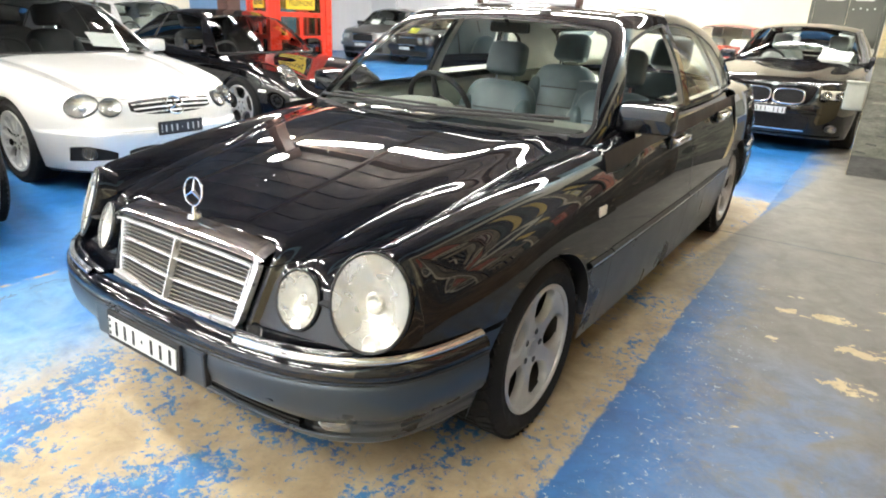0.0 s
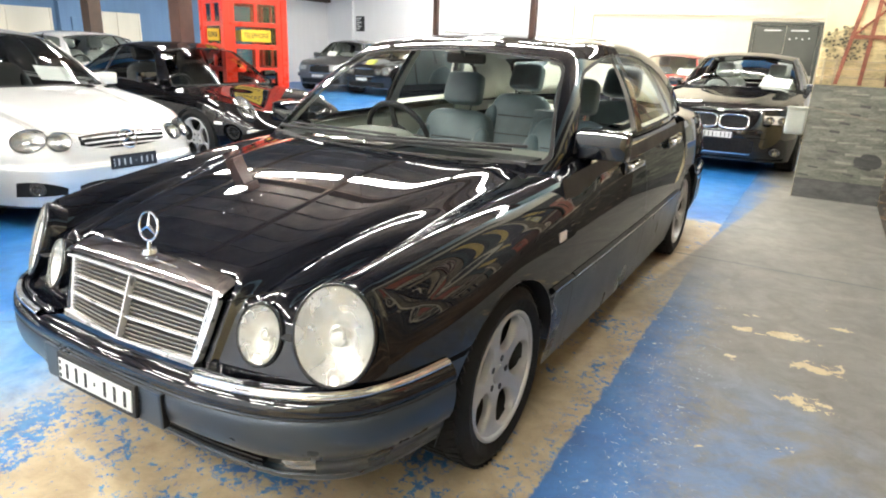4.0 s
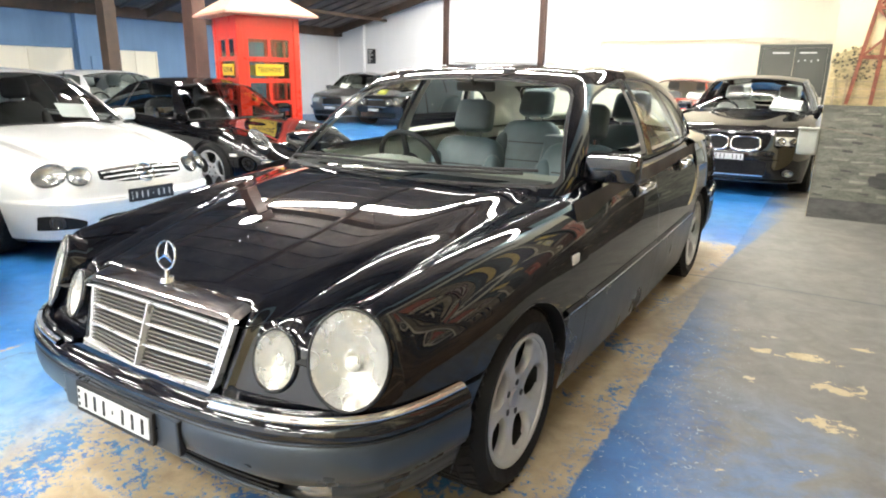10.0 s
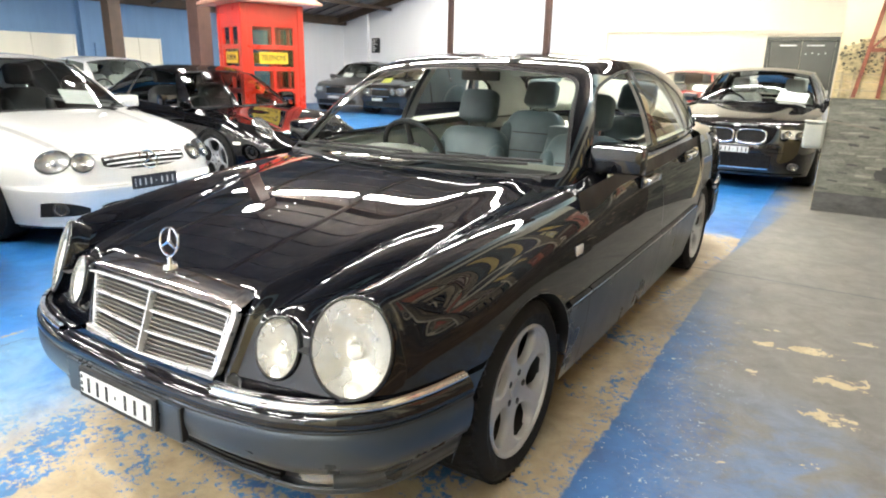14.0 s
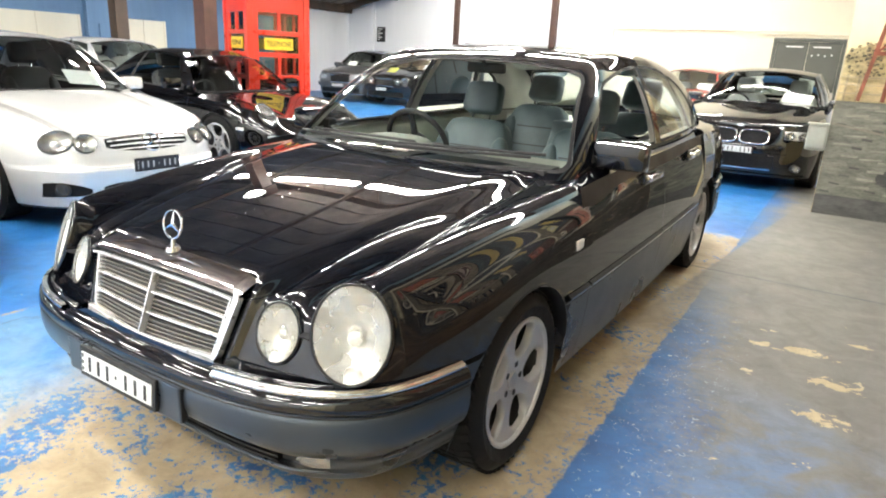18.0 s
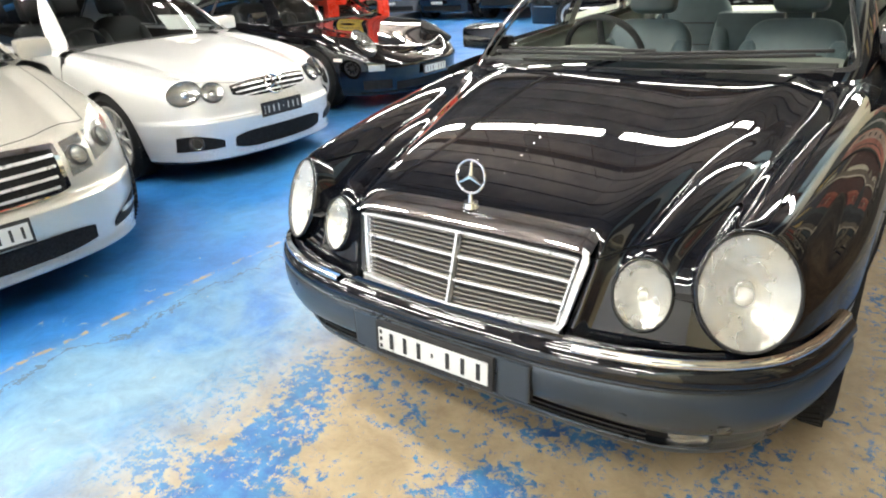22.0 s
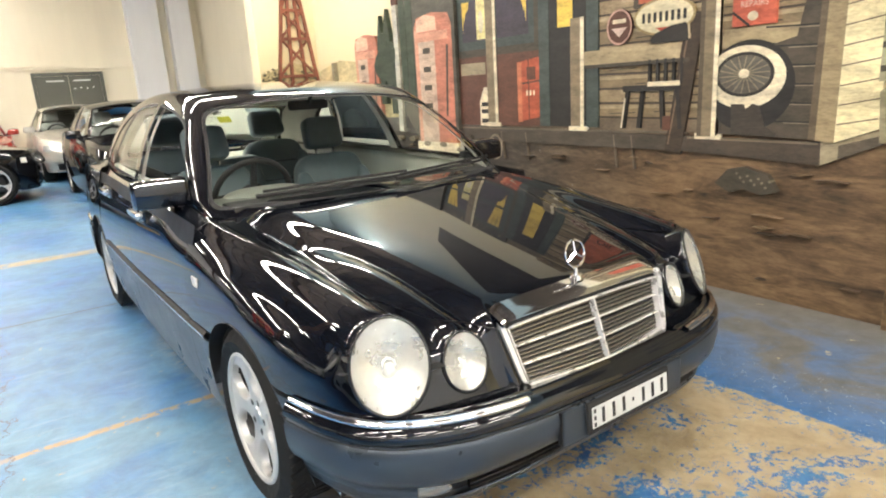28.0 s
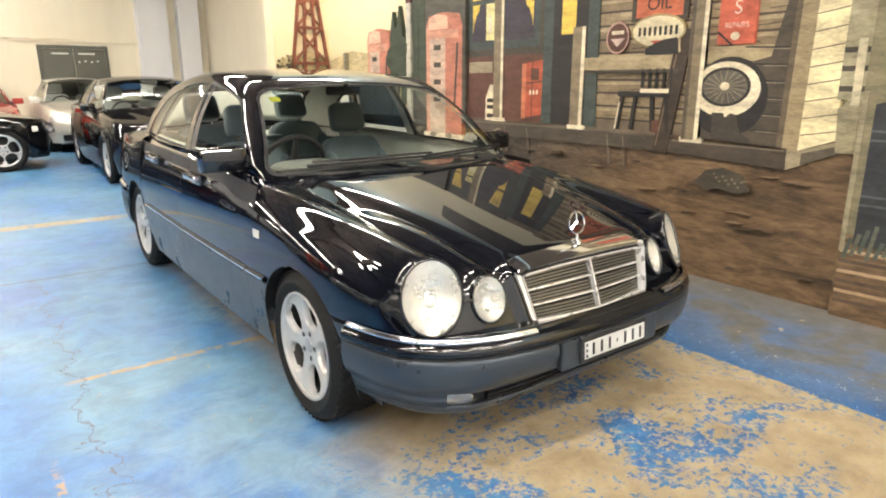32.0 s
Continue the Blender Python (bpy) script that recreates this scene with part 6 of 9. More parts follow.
def plate(car, m, w, h, mats, dark=False, n=6, name="number_plate"):
    """A number plate with a row of plain bars."""
    bm = bmesh.new()
    box(bm, -w / 2, w / 2, -0.012, 0, -h / 2, h / 2, 0.004, m)
    o = part(name, bm, mats["trim"], car, "number plate with dark frame")
    bm = bmesh.new()
    box(bm, -w / 2 + 0.013, w / 2 - 0.013, -0.015, -0.011, -h / 2 + 0.016, h / 2 - 0.016, 0, m)
    part("plate_face", bm, mats["plate_dark"] if dark else mats["plate"], o)
    dark_, step = mats["plate"] if dark else mats["trim"], (w * 0.86) / n

    def bar(*a):
        bm = bmesh.new()
        box(bm, *a, 0, m)
        part("plate_bar", bm, dark_, o)

    for k in range(n):
        x = -w * 0.36 + step * k
        wd = step * (0.14 if k == n // 2 else 0.25)
        hh = h * (0.06 if k == n // 2 else 0.24)
        bar(x, x + wd, -0.0165, -0.0148, -hh, hh)
    for k in (-0.22, 0.0, 0.22):
        bar(-w / 2 + 0.018, -w / 2 + 0.026, -0.0165, -0.0148, h * (k - 0.06), h * (k + 0.06))
    return o

# ---------------------------------------------------------------- the blue-black saloon
SALOON = dict(
    plan=[(0, -0.712, 0.732, 0.018), (0.16, -0.71, 0.733, 0.018), (0.33, -0.7, 0.736, 0.022), (0.45, -0.682, 0.748, 0.035), (0.56, -0.666, 0.742, 0.05), (0.66, -0.635, 0.79, 0.065),
          (0.74, -0.575, 0.805, 0.08), (0.80, -0.46, 0.818, 0.07), (0.845, -0.3, 0.835, 0.06), (0.872, -0.1, 0.855, 0.055), (0.885, 0.2, 0.885, 0.05), (0.895, 0.8, 0.922, 0.045),
          (0.898, 1.5, 0.935, 0.045), (0.893, 2.2, 0.945, 0.05), (0.885, 2.9, 0.95, 0.055), (0.868, 3.3, 0.945, 0.06), (0.83, 3.58, 0.938, 0.065), (0.76, 3.74, 0.93, 0.07), (0.64, 3.82, 0.925, 0.07), (0.4, 3.86, 0.92, 0.06), (0, 3.875, 0.918, 0.05)],
    base=2.833, wheel_r=0.312, arch=0.335, sill=0.2, mid=0.56, clad=0.515, width=1.8,
    gaps=[-0.36, 0.50, 1.56, 2.60], panels=["nose_panel", "front_wing", "front_door", "rear_door", "rear_wing"],
    centre=[(-0.71, 0.738), (-0.66, 0.757), (-0.55, 0.79), (-0.3, 0.842), (0.1, 0.9), (0.45, 0.943), (0.66, 0.958), (3.05, 0.985), (3.5, 0.98), (3.88, 0.925)],
    cowl=0.66, deck=3.1, cowl_bend=-0.17, hood_cut=0.83,
    crease_h=0.013, crease_w=0.026, even=30,
    ridges=[(0.46, 0.60, 0.07, 0.016, 0.4), (0.67, 0.80, 0.06, 0.012, 1.1)],
    crease=([-0.72, 0.66], [0.37, 0.64]),
    belt=[(0.58, 0.75, 0.945), (1.2, 0.80, 0.962), (2.0, 0.803, 0.974), (2.7, 0.775, 0.985), (3.18, 0.69, 0.985)],
    rail=[(1.14, 0.555, 1.318), (1.5, 0.59, 1.366), (1.9, 0.592, 1.376), (2.25, 0.575, 1.35), (2.64, 0.545, 1.265)],
    roof=[(1.06, 1.372), (1.45, 1.42), (1.9, 1.432), (2.3, 1.408), (2.74, 1.325)],
    screen=[(0.715, 0.60, 0.952, -0.19), (0.62, 3.14, 0.99, 0.1)],
    windows=[((0.075, 0.05), (0.372, 0.335)), ((0.415, 0.365), (0.715, 0.70)), ((0.735, 0.72), (0.87, 0.83))],
)


# ---------------------------------------------------------------- front of the saloon: bonnet, wings and lamp panel as one rounded body
def poly(deg, *rows):
    return np.polynomial.Polynomial.fit([r[0] for r in rows], [r[1] for r in rows], deg)


def soft_max(a, b, k):
    h = np.maximum(k - np.abs(a - b), 0.0) / k
    return np.maximum(a, b) + h * h * k / 4


def soft_min(a, b, k):
    return -soft_max(-a, -b, k)


def ramp01(v):
    v = np.clip(v, 0, 1)
    return v * v * (3 - 2 * v)


F_RIDGE = np.polynomial.Polynomial([0.8832, 0.1639, -0.0298, -0.0145, -0.079])
F_PLAN = poly(4, (-0.66, 0.73), (-0.6, 0.768), (-0.5, 0.808), (-0.38, 0.836), (-0.25, 0.856), (-0.1, 0.873), (0.2, 0.886), (0.5, 0.891), (0.7, 0.894))
F_WING = poly(3, (-0.62, 0.775), (-0.45, 0.805), (-0.2, 0.836), (0.1, 0.867), (0.4, 0.894), (0.66, 0.912))


def hood_height(x, y):
    """Height of the bonnet and wing tops: a crowned middle, a crease, and the swellings that run back from the lamps."""
    x = np.abs(x)
    q = np.clip((y + 0.68) / 1.3, 0, 1)
    fall = 0.037 * (1 - q) ** 1.8 + 0.011
    edge = 0.375 + 0.235 * q
    base = F_RIDGE(y) - 0.06 * x * x - fall / (1 + np.exp(-(x - edge) / (0.013 + 0.012 * q))) - 0.12 * np.maximum(0, x - 0.45) ** 2
    d = x - (0.462 + 0.13 * np.clip(y + 0.66, 0, 2))
    inner = 0.716 + 0.33 * (y + 0.66) - 0.22 * np.maximum(0, y + 0.66) ** 2 - (8.0 - 5.0 * ramp01((y + 0.66) / 0.5)) * d * d * (1 + 30 * d * d)
    d = x - (0.666 + 0.075 * (y + 0.6))
    curve_ = 5.6 - 3.6 * ramp01((y + 0.6) / 1.1)
    outer = F_WING(y) - curve_ * d * d * (1 + 35 * d * d)
    return soft_max(soft_max(base, inner, 0.007), outer, 0.024)


def front_body(x, y, z):
    """How deep a place lies inside the front of the car."""
    x = np.abs(x)
    up = np.clip((z - 0.56) / 0.34, 0, 1.4)
    side = F_PLAN(y) - 0.05 * up**2.4 * ramp01((y + 0.75) / 0.7) - 0.05 * np.clip((0.56 - z) / 0.38, 0, 1) ** 2 - x
    top = (hood_height(x, y) - z) * 0.95
    well = 0.309 + 0.192 * (z - 0.507)
    front = (y - (-0.724 + 0.184 * x * x + 0.36 * (z - 0.62) + 0.006 / (1 + np.exp(np.clip((x - well) / 0.006, -60, 60))) - 0.018 * np.exp(-(((x - well - 0.012) / 0.024) ** 2)))) * 0.93
    return soft_min(soft_min(top, front, 0.045), side, 0.1)


def body_slope(v, body=front_body, e=0.0008):
    return np.stack([body(v[:, 0] + dx, v[:, 1] + dy, v[:, 2] + dz) - body(v[:, 0] - dx, v[:, 1] - dy, v[:, 2] - dz) for dx, dy, dz in ((e, 0, 0), (0, e, 0), (0, 0, e))], 1) / (2 * e)


def onto(v, body, turns=5):
    """Moves places onto the skin of a body."""
    for _ in range(turns):
        g = body_slope(v, body)
        v = v - g * (body(v[:, 0], v[:, 1], v[:, 2]) / np.maximum(1e-6, (g * g).sum(1)))[:, None]
    return v


def cowl_shift(x, y):
    return -0.17 * np.maximum(0, 1 - (x / 0.8) ** 2) * ramp01((y + 0.1) / 0.76)


def skin(body, y0, y1, z0, z1, shift, cell=0.0075):
    """The right half of the skin of a body as places and four-sided faces."""
    ax = [np.arange(-2.5 * cell, 0.93, cell), np.arange(y0, y1, cell), np.arange(z0, z1, cell)]
    X, Y, Z = np.meshgrid(*ax, indexing="ij")
    val = body(X, Y + shift(X, Y), Z) > 0
    near = np.zeros([n - 1 for n in val.shape], int)
    for a in (0, 1):
        for b in (0, 1):
            for c in (0, 1):
                near += val[a:a + near.shape[0], b:b + near.shape[1], c:c + near.shape[2]]
    live = (near > 0) & (near < 8)
    idx = np.full(live.shape, -1)
    idx[live] = np.arange(live.sum())
    I = np.argwhere(live)
    v = np.stack([ax[k][I[:, k]] + cell / 2 for k in range(3)], 1)
    faces = []
    for k in range(3):
        a = np.moveaxis(val, k, 0)
        b = np.moveaxis(idx, k, 0)
        cross = (a[1:, 1:-1, 1:-1] != a[:-1, 1:-1, 1:-1])
        q = np.stack([b[:, :-1, :-1][cross], b[:, 1:, :-1][cross], b[:, 1:, 1:][cross], b[:, :-1, 1:][cross]], 1)
        faces.append(q)
    faces = np.concatenate(faces)
    faces = faces[(faces >= 0).all(1)]
    v[:, 1] += shift(v[:, 0], v[:, 1])
    return onto(v, body), faces


def skin_part(name, bm, mat, car, sides, label="", off=0.0, body=front_body, inward=False):
    """Links a piece of the skin with exact normals, on one or both sides or welded across the middle."""
    me = bpy.data.meshes.new(name)
    bm.to_mesh(me)
    bm.free()
    n = len(me.vertices)
    v = np.empty(n * 3)
    me.vertices.foreach_get("co", v)
    v = v.reshape(-1, 3)
    faces = [tuple(p.vertices) for p in me.polygons]
    g = -body_slope(v, body)
    g /= np.linalg.norm(g, axis=1)[:, None]
    out = []
    for side in sides:
        vv, ff, gg = v + g * off, faces, g
        if side == 0:
            flip = (-1, 1, 1)
            vv, gg = np.concatenate([vv, vv * flip]), np.concatenate([g, g * flip])
            ff = faces + [tuple(n + i for i in f) for f in faces]
        elif side < 0:
            vv, gg = vv * (-1, 1, 1), g * (-1, 1, 1)
        if inward:
            gg = -gg
        ff = [f if np.dot(np.cross(vv[f[1]] - vv[f[0]], vv[f[2]] - vv[f[1]]), gg[f[0]]) > 0 else f[::-1] for f in ff]
        m2 = bpy.data.meshes.new(name)
        m2.from_pydata(vv.tolist(), [], ff)
        m2.polygons.foreach_set("use_smooth", [True] * len(m2.polygons))
        m2.normals_split_custom_set_from_vertices(gg.tolist())
        m2.materials.append(mat)
        o = new(name, m2)
        o.parent = car
        if label:
            o["label"] = label
        out.append(o)
    bpy.data.meshes.remove(me)
    return out


def front_clip(car, paint, dark, body=front_body, y0=-0.78, low=0.528, low_back=0.512, door=0.4975, gap=((0.672, -0.6, 0), (0.748, 0.6, 0)), lip=(0.40, 0.704, 0.30), ra=0.335, R=0.312, cell=0.0075, holes=()):
    """Bonnet, lamp panel and wings cut from the skin of a body. low: lower edge of the nose and of the wing behind the wheel; holes: oval openings (middle, outward way, half width, half height, lean)."""
    v, faces = skin(body, y0, 0.70, low - 0.028, 1.0, cowl_shift, cell)
    GAP0, GAP1 = Vector(gap[0]), Vector(gap[1])
    v, cut = np.array(v, float), np.zeros(len(v), bool)
    for at, way, a, b, lean in holes:
        m = lamp_pose(at, way, lean)
        p = (v - np.array(m.translation)) @ np.array(m.to_3x3())
        k = np.hypot(p[:, 0] / a, p[:, 1] / b)
        near = (p[:, 2] < 0.14) & (p[:, 2] > -0.018 - 0.045 * np.clip(1 - k * k, 0, 1))
        cut |= near & (k < 0.99)
        # draw the ragged edge of the opening on to its oval
        edge = near & (k >= 0.99) & (k < 0.99 + cell * 1.3 / min(a, b))
        p[edge, :2] *= (1.03 / k[edge])[:, None]
        v[edge] = (p @ np.array(m.to_3x3()).T + np.array(m.translation))[edge]
    faces = [f for f in faces if not any(cut[i] for i in f)]
    belt = R + ra + 0.018
    gdir = (GAP1 - GAP0).normalized()
    gnor = Vector((gdir.y, -gdir.x, 0))
    lnor = Vector((-lip[2], 0, 1)).normalized()
    lpt = Vector((lip[0], 0, lip[1]))

    def piece(cuts):
        """The skin on the inner side of each plane (place, way outward)."""
        bm = bmesh.new()
        vs = [bm.verts.new(p) for p in v]
        for f in faces:
            try:
                bm.faces.new([vs[i] for i in f])
            except ValueError:
                pass
        for co, no in cuts:
            bmesh.ops.bisect_plane(bm, geom=bm.verts[:] + bm.edges[:] + bm.faces[:], plane_co=co, plane_no=no, clear_outer=True)
        loose = [q for q in bm.verts if not q.link_faces]
        bmesh.ops.delete(bm, geom=loose, context="VERTS")
        return bm

    hw = 0.0024
    mid_ = ((0, 0, 0), (-1, 0, 0))
    bot = ((0, 0, low), (0, 0, -1))
    bonnet = piece([mid_, (GAP0 - gnor * hw * 2, gnor), (lpt + lnor * hw * 0.6, -lnor)])
    # trim the bonnet's rear edge to its bow
    far = [f for f in bonnet.faces if f.calc_center_median().y > 0.655 + float(cowl_shift(f.calc_center_median().x, 0.655))]
    bmesh.ops.delete(bonnet, geom=far, context="FACES")
    skin_part("bonnet", bonnet, paint, car, (0,), body=body)
    skin_part("lamp_panel", piece([mid_, (GAP0, gnor), (lpt - lnor * hw * 0.6, lnor), bot]), paint, car, (0,), body=body)
    skin_part("front_wing_top", piece([(GAP0, -gnor), (Vector((0, door, 0)), (0, 1, 0)), ((0, 0, belt), (0, 0, -1)), ((0, -ra - 0.0045, 0), (0, -1, 0))]), paint, car, (1, -1), body=body)
    skin_part("front_wing_nose", piece([(GAP0, -gnor), ((0, -ra - 0.0045, 0), (0, 1, 0)), bot]), paint, car, (1, -1), body=body)
    # flank of the wing round the wheel arch
    c = np.array((-1.0, -0.998, -0.985, -0.96, -0.92, -0.85, -0.75, -0.6, -0.45, -0.3, -0.15, 0, 0.15, 0.3, 0.45, 0.6, 0.75, 0.85, 0.92, 0.96, 0.985, 0.998, 1.0)) * ra
    ys = np.r_[-ra - 0.0045, c, np.linspace(ra + 0.012, door, 8)]
    bm = bmesh.new()
    rows = []
    for y in ys:
        lo = max(low_back if y > 0 else low, R + math.sqrt(max(0.0, ra * ra - y * y)) if abs(y) <= ra else 0)
        z = np.linspace(lo, belt, 14)
        a, b = np.full(14, 0.6), np.full(14, 0.95)
        for _ in range(30):
            m = (a + b) / 2
            deep = body(m, np.full(14, y), z) > 0
            a, b = np.where(deep, m, a), np.where(deep, b, m)
        rows.append([bm.verts.new(p) for p in zip(a, np.full(14, y), z)])
    for p, q in zip(rows, rows[1:]):
        for k in range(13):
            bm.faces.new((p[k], q[k], q[k + 1], p[k + 1]))
    skin_part("front_wing", bm, paint, car, (1, -1), body=body)
    inner = piece([mid_, ((0, 0.6, 0), (0, 1, 0)), ((0, 0, belt), (0, 0, -1))])
    skin_part("inner_shell", inner, dark, car, (0,), off=-0.012, body=body)
    inner = piece([mid_, ((0, -ra - 0.01, 0), (0, 1, 0)), ((0, 0, belt), (0, 0, 1))])
    skin_part("inner_shell", inner, dark, car, (0,), off=-0.012, body=body)


DOOR_PLAN = curve([(0.2, 0.886), (0.5, 0.891), (0.8, 0.8945), (1.5, 0.898), (2.2, 0.893), (2.9, 0.885)])
BELT = curve(SALOON["belt"])


def door_body(x, y, z):
    """How deep a place lies inside the doors: an upright flank that rolls over into the foot of the windows."""
    bx, bz = BELT(y)[..., 0], BELT(y)[..., 1]
    k = ramp01((y - 0.5) / 0.4)
    d = x - bx
    top = hood_height(x, np.full_like(x, 0.5)) * (1 - k) + (bz + 0.004 - 0.2 * d - 1.2 * np.maximum(0, d) ** 2) * k
    up = np.clip((z - 0.56) / 0.34, 0, 1.4)
    return soft_min((top - z) * 0.95, DOOR_PLAN(y) - 0.05 * up**2.4 - x, 0.1)


def doors(car, paint):
    for name, ya, yb in (("front_door", 0.5025, 1.5575), ("rear_door", 1.5625, 2.5975)):
        y = np.linspace(ya, yb, 28)
        rows = []
        zs, an = np.linspace(0.512, 0.78, 9), np.radians(np.linspace(3, 103, 26))
        org = [(0.5, z, 1.0, 0.0) for z in zs] + [(0.72, 0.78, math.cos(a), math.sin(a)) for a in an]
        for ox, oz, dx, dz in org:
            a, b = np.zeros(28), np.full(28, 0.5)
            for _ in range(32):
                m = (a + b) / 2
                deep = door_body(ox + dx * m, y, oz + dz * m) > 0
                a, b = np.where(deep, m, a), np.where(deep, b, m)
            rows.append(np.stack([ox + dx * a, y, oz + dz * a], 1))
        rows = np.array(rows)
        for side in (1, -1):
            r = rows * (side, 1, 1)
            grid_ob(name, r if side > 0 else r[::-1], paint, car)


CABIN_BELT = poly(4, (0.4, 0.735), (0.58, 0.752), (0.9, 0.782), (1.2, 0.8), (1.6, 0.805), (2.0, 0.803), (2.4, 0.792), (2.7, 0.775), (3.18, 0.70))
CABIN_ROOF = poly(4, (0.9, 1.335), (1.06, 1.376), (1.25, 1.405), (1.45, 1.422), (1.9, 1.434), (2.3, 1.41), (2.74, 1.33))


def cabin_body(x, y, z):
    """How deep a place lies inside the glasshouse."""
    x = np.abs(x)
    v = np.clip((z - 0.965) / 0.405, 0, 1.3)
    belt = CABIN_BELT(y)
    rail = 0.603 - 0.03 * ((y - 1.75) / 0.8) ** 2
    side = (belt + (rail - belt) * v + 0.024 * np.sin(np.pi * np.minimum(v, 1)) - x) * 0.9
    top = CABIN_ROOF(y) - 0.034 * (x / 0.59) ** 2.3 - z
    q = np.clip((z - 0.964) / 0.408, 0, 1)
    front = (y - (0.41 + 0.372 * x * x + (z - 0.964) * 1.593 - 0.16 * q * (1 - q))) * 0.53
    q = np.clip((z - 1.0) / 0.325, 0, 1)
    back = (3.24 - 0.26 * x * x - (z - 1.0) * 1.54 + 0.14 * q * (1 - q) - y) * 0.54
    return soft_min(soft_min(top, soft_min(front, back, 0.02), 0.03), side, 0.055)


def opening(v, which):
    """How far inside the outline of a window a place of the glasshouse lies."""
    x, y, z = np.abs(v[:, 0]), v[:, 1], v[:, 2]
    if which == "windscreen":
        wide = 0.734 - 0.42 * (z - 0.95)
        d = soft_min(soft_min(wide - x, (1.352 - 0.032 * (x / 0.5) ** 2 - z) * 1.2, 0.06), z - 0.93, 0.05)
        return np.where(y < 1.45, d, -1.0)
    if which == "rear_screen":
        wide = 0.60 - 0.36 * (z - 1.0)
        d = soft_min(soft_min(wide - x, (1.298 - 0.02 * (x / 0.5) ** 2 - z) * 1.2, 0.06), z - 1.0, 0.05)
        return np.where(y > 2.3, d, -1.0)
    arch = 1.352 - 0.17 * (y - 1.78) ** 2 - 0.12 * np.maximum(0, y - 2.0) ** 2
    foot = 0.957 + 0.016 * (y - 0.6)
    a0, a1, b0, b1 = {"front": (0.71, 1.105, 1.575, 1.64), "rear": (1.665, 1.69, 2.435, 2.2), "quarter": (2.475, 2.225, 2.83, 2.42)}[which]
    k = (z - 0.96) / 0.36
    d = soft_min(soft_min(soft_min(y - a0 - (a1 - a0) * k, arch - z, 0.07 if which == "front" else 0.02), b0 + (b1 - b0) * k - y, 0.03), z - foot, 0.02)
    return np.where(x > 0.42, d, -1.0)


def trim(v, faces, lie):
    """Draws the edge of a region cleanly: places nearest to it are slid onto it. Gives the faces inside and outside."""
    val = lie(v)
    mid_ = val[faces].mean(1)
    inn = mid_ > 0
    edge = np.intersect1d(np.unique(faces[inn]), np.unique(faces[~inn]))
    p = v[edge]
    for _ in range(4):
        e = 0.001
        n = -body_slope(p, cabin_body)
        n /= np.linalg.norm(n, axis=1)[:, None]
        g = np.stack([lie(p + d) - lie(p - d) for d in np.eye(3) * e], 1) / (2 * e)
        g -= n * (g * n).sum(1)[:, None]
        move = g * (lie(p) / np.maximum(1e-4, (g * g).sum(1)))[:, None]
        long_ = np.linalg.norm(move, axis=1)[:, None]
        p = p - move * np.minimum(1, 0.008 / np.maximum(long_, 1e-9))
        p = onto(p, cabin_body, 2)
    v = v.copy()
    v[edge] = p
    return v, faces[inn], faces[~inn]


def cabin(car, paint):
    v, faces = skin(cabin_body, 0.35, 3.35, 0.87, 1.46, lambda x, y: 0 * x)
    faces = faces[(v[faces][:, :, 2].min(1) > 0.885)]

    def piece(vv, ff, middle):
        bm = bmesh.new()
        used = {int(i): bm.verts.new(vv[i]) for i in np.unique(ff)}
        for f in ff:
            try:
                bm.faces.new([used[int(i)] for i in f])
            except ValueError:
                pass
        if middle:
            bmesh.ops.bisect_plane(bm, geom=bm.verts[:] + bm.edges[:] + bm.faces[:], plane_co=(0, 0, 0), plane_no=(-1, 0, 0), clear_outer=True)
        return bm

    rest = faces
    for which, name, sides in (("windscreen", "windscreen", (0,)), ("rear_screen", "rear_screen", (0,)), ("front", "", (1, -1)), ("rear", "side_window", (1, -1)), ("quarter", "quarter_window", (1, -1))):
        v, inn, rest = trim(v, rest, lambda p: opening(p, which))
        v, pane, seal = trim(v, inn, lambda p: opening(p, which) - 0.013)
        skin_part(name + "_seal" if name else "window_seal", piece(v, seal, 0 in sides), M_RUBBER, car, sides, off=-0.002, body=cabin_body)
        if name:
            for o in skin_part(name, piece(v, pane, 0 in sides), M_GLASS, car, sides, off=-0.004, body=cabin_body):
                o.visible_shadow = False
    c = v[rest].mean(1)
    roofy = (c[:, 2] > 1.36) | ((c[:, 0] < 0.5) & (c[:, 2] > 1.2))
    skin_part("roof_panel", piece(v, rest[roofy], True), paint, car, (0,), body=cabin_body)
    skin_part("window_frame", piece(v, rest[~roofy & (c[:, 0] > 0.3)], False), paint, car, (1, -1), "body-coloured pillars and window frames", body=cabin_body)
    skin_part("pillar_lining", piece(v, rest[~roofy & (c[:, 0] > 0.3)], False), M_LINER, car, (1, -1), "grey pillar cloth", off=-0.03, body=cabin_body, inward=True)


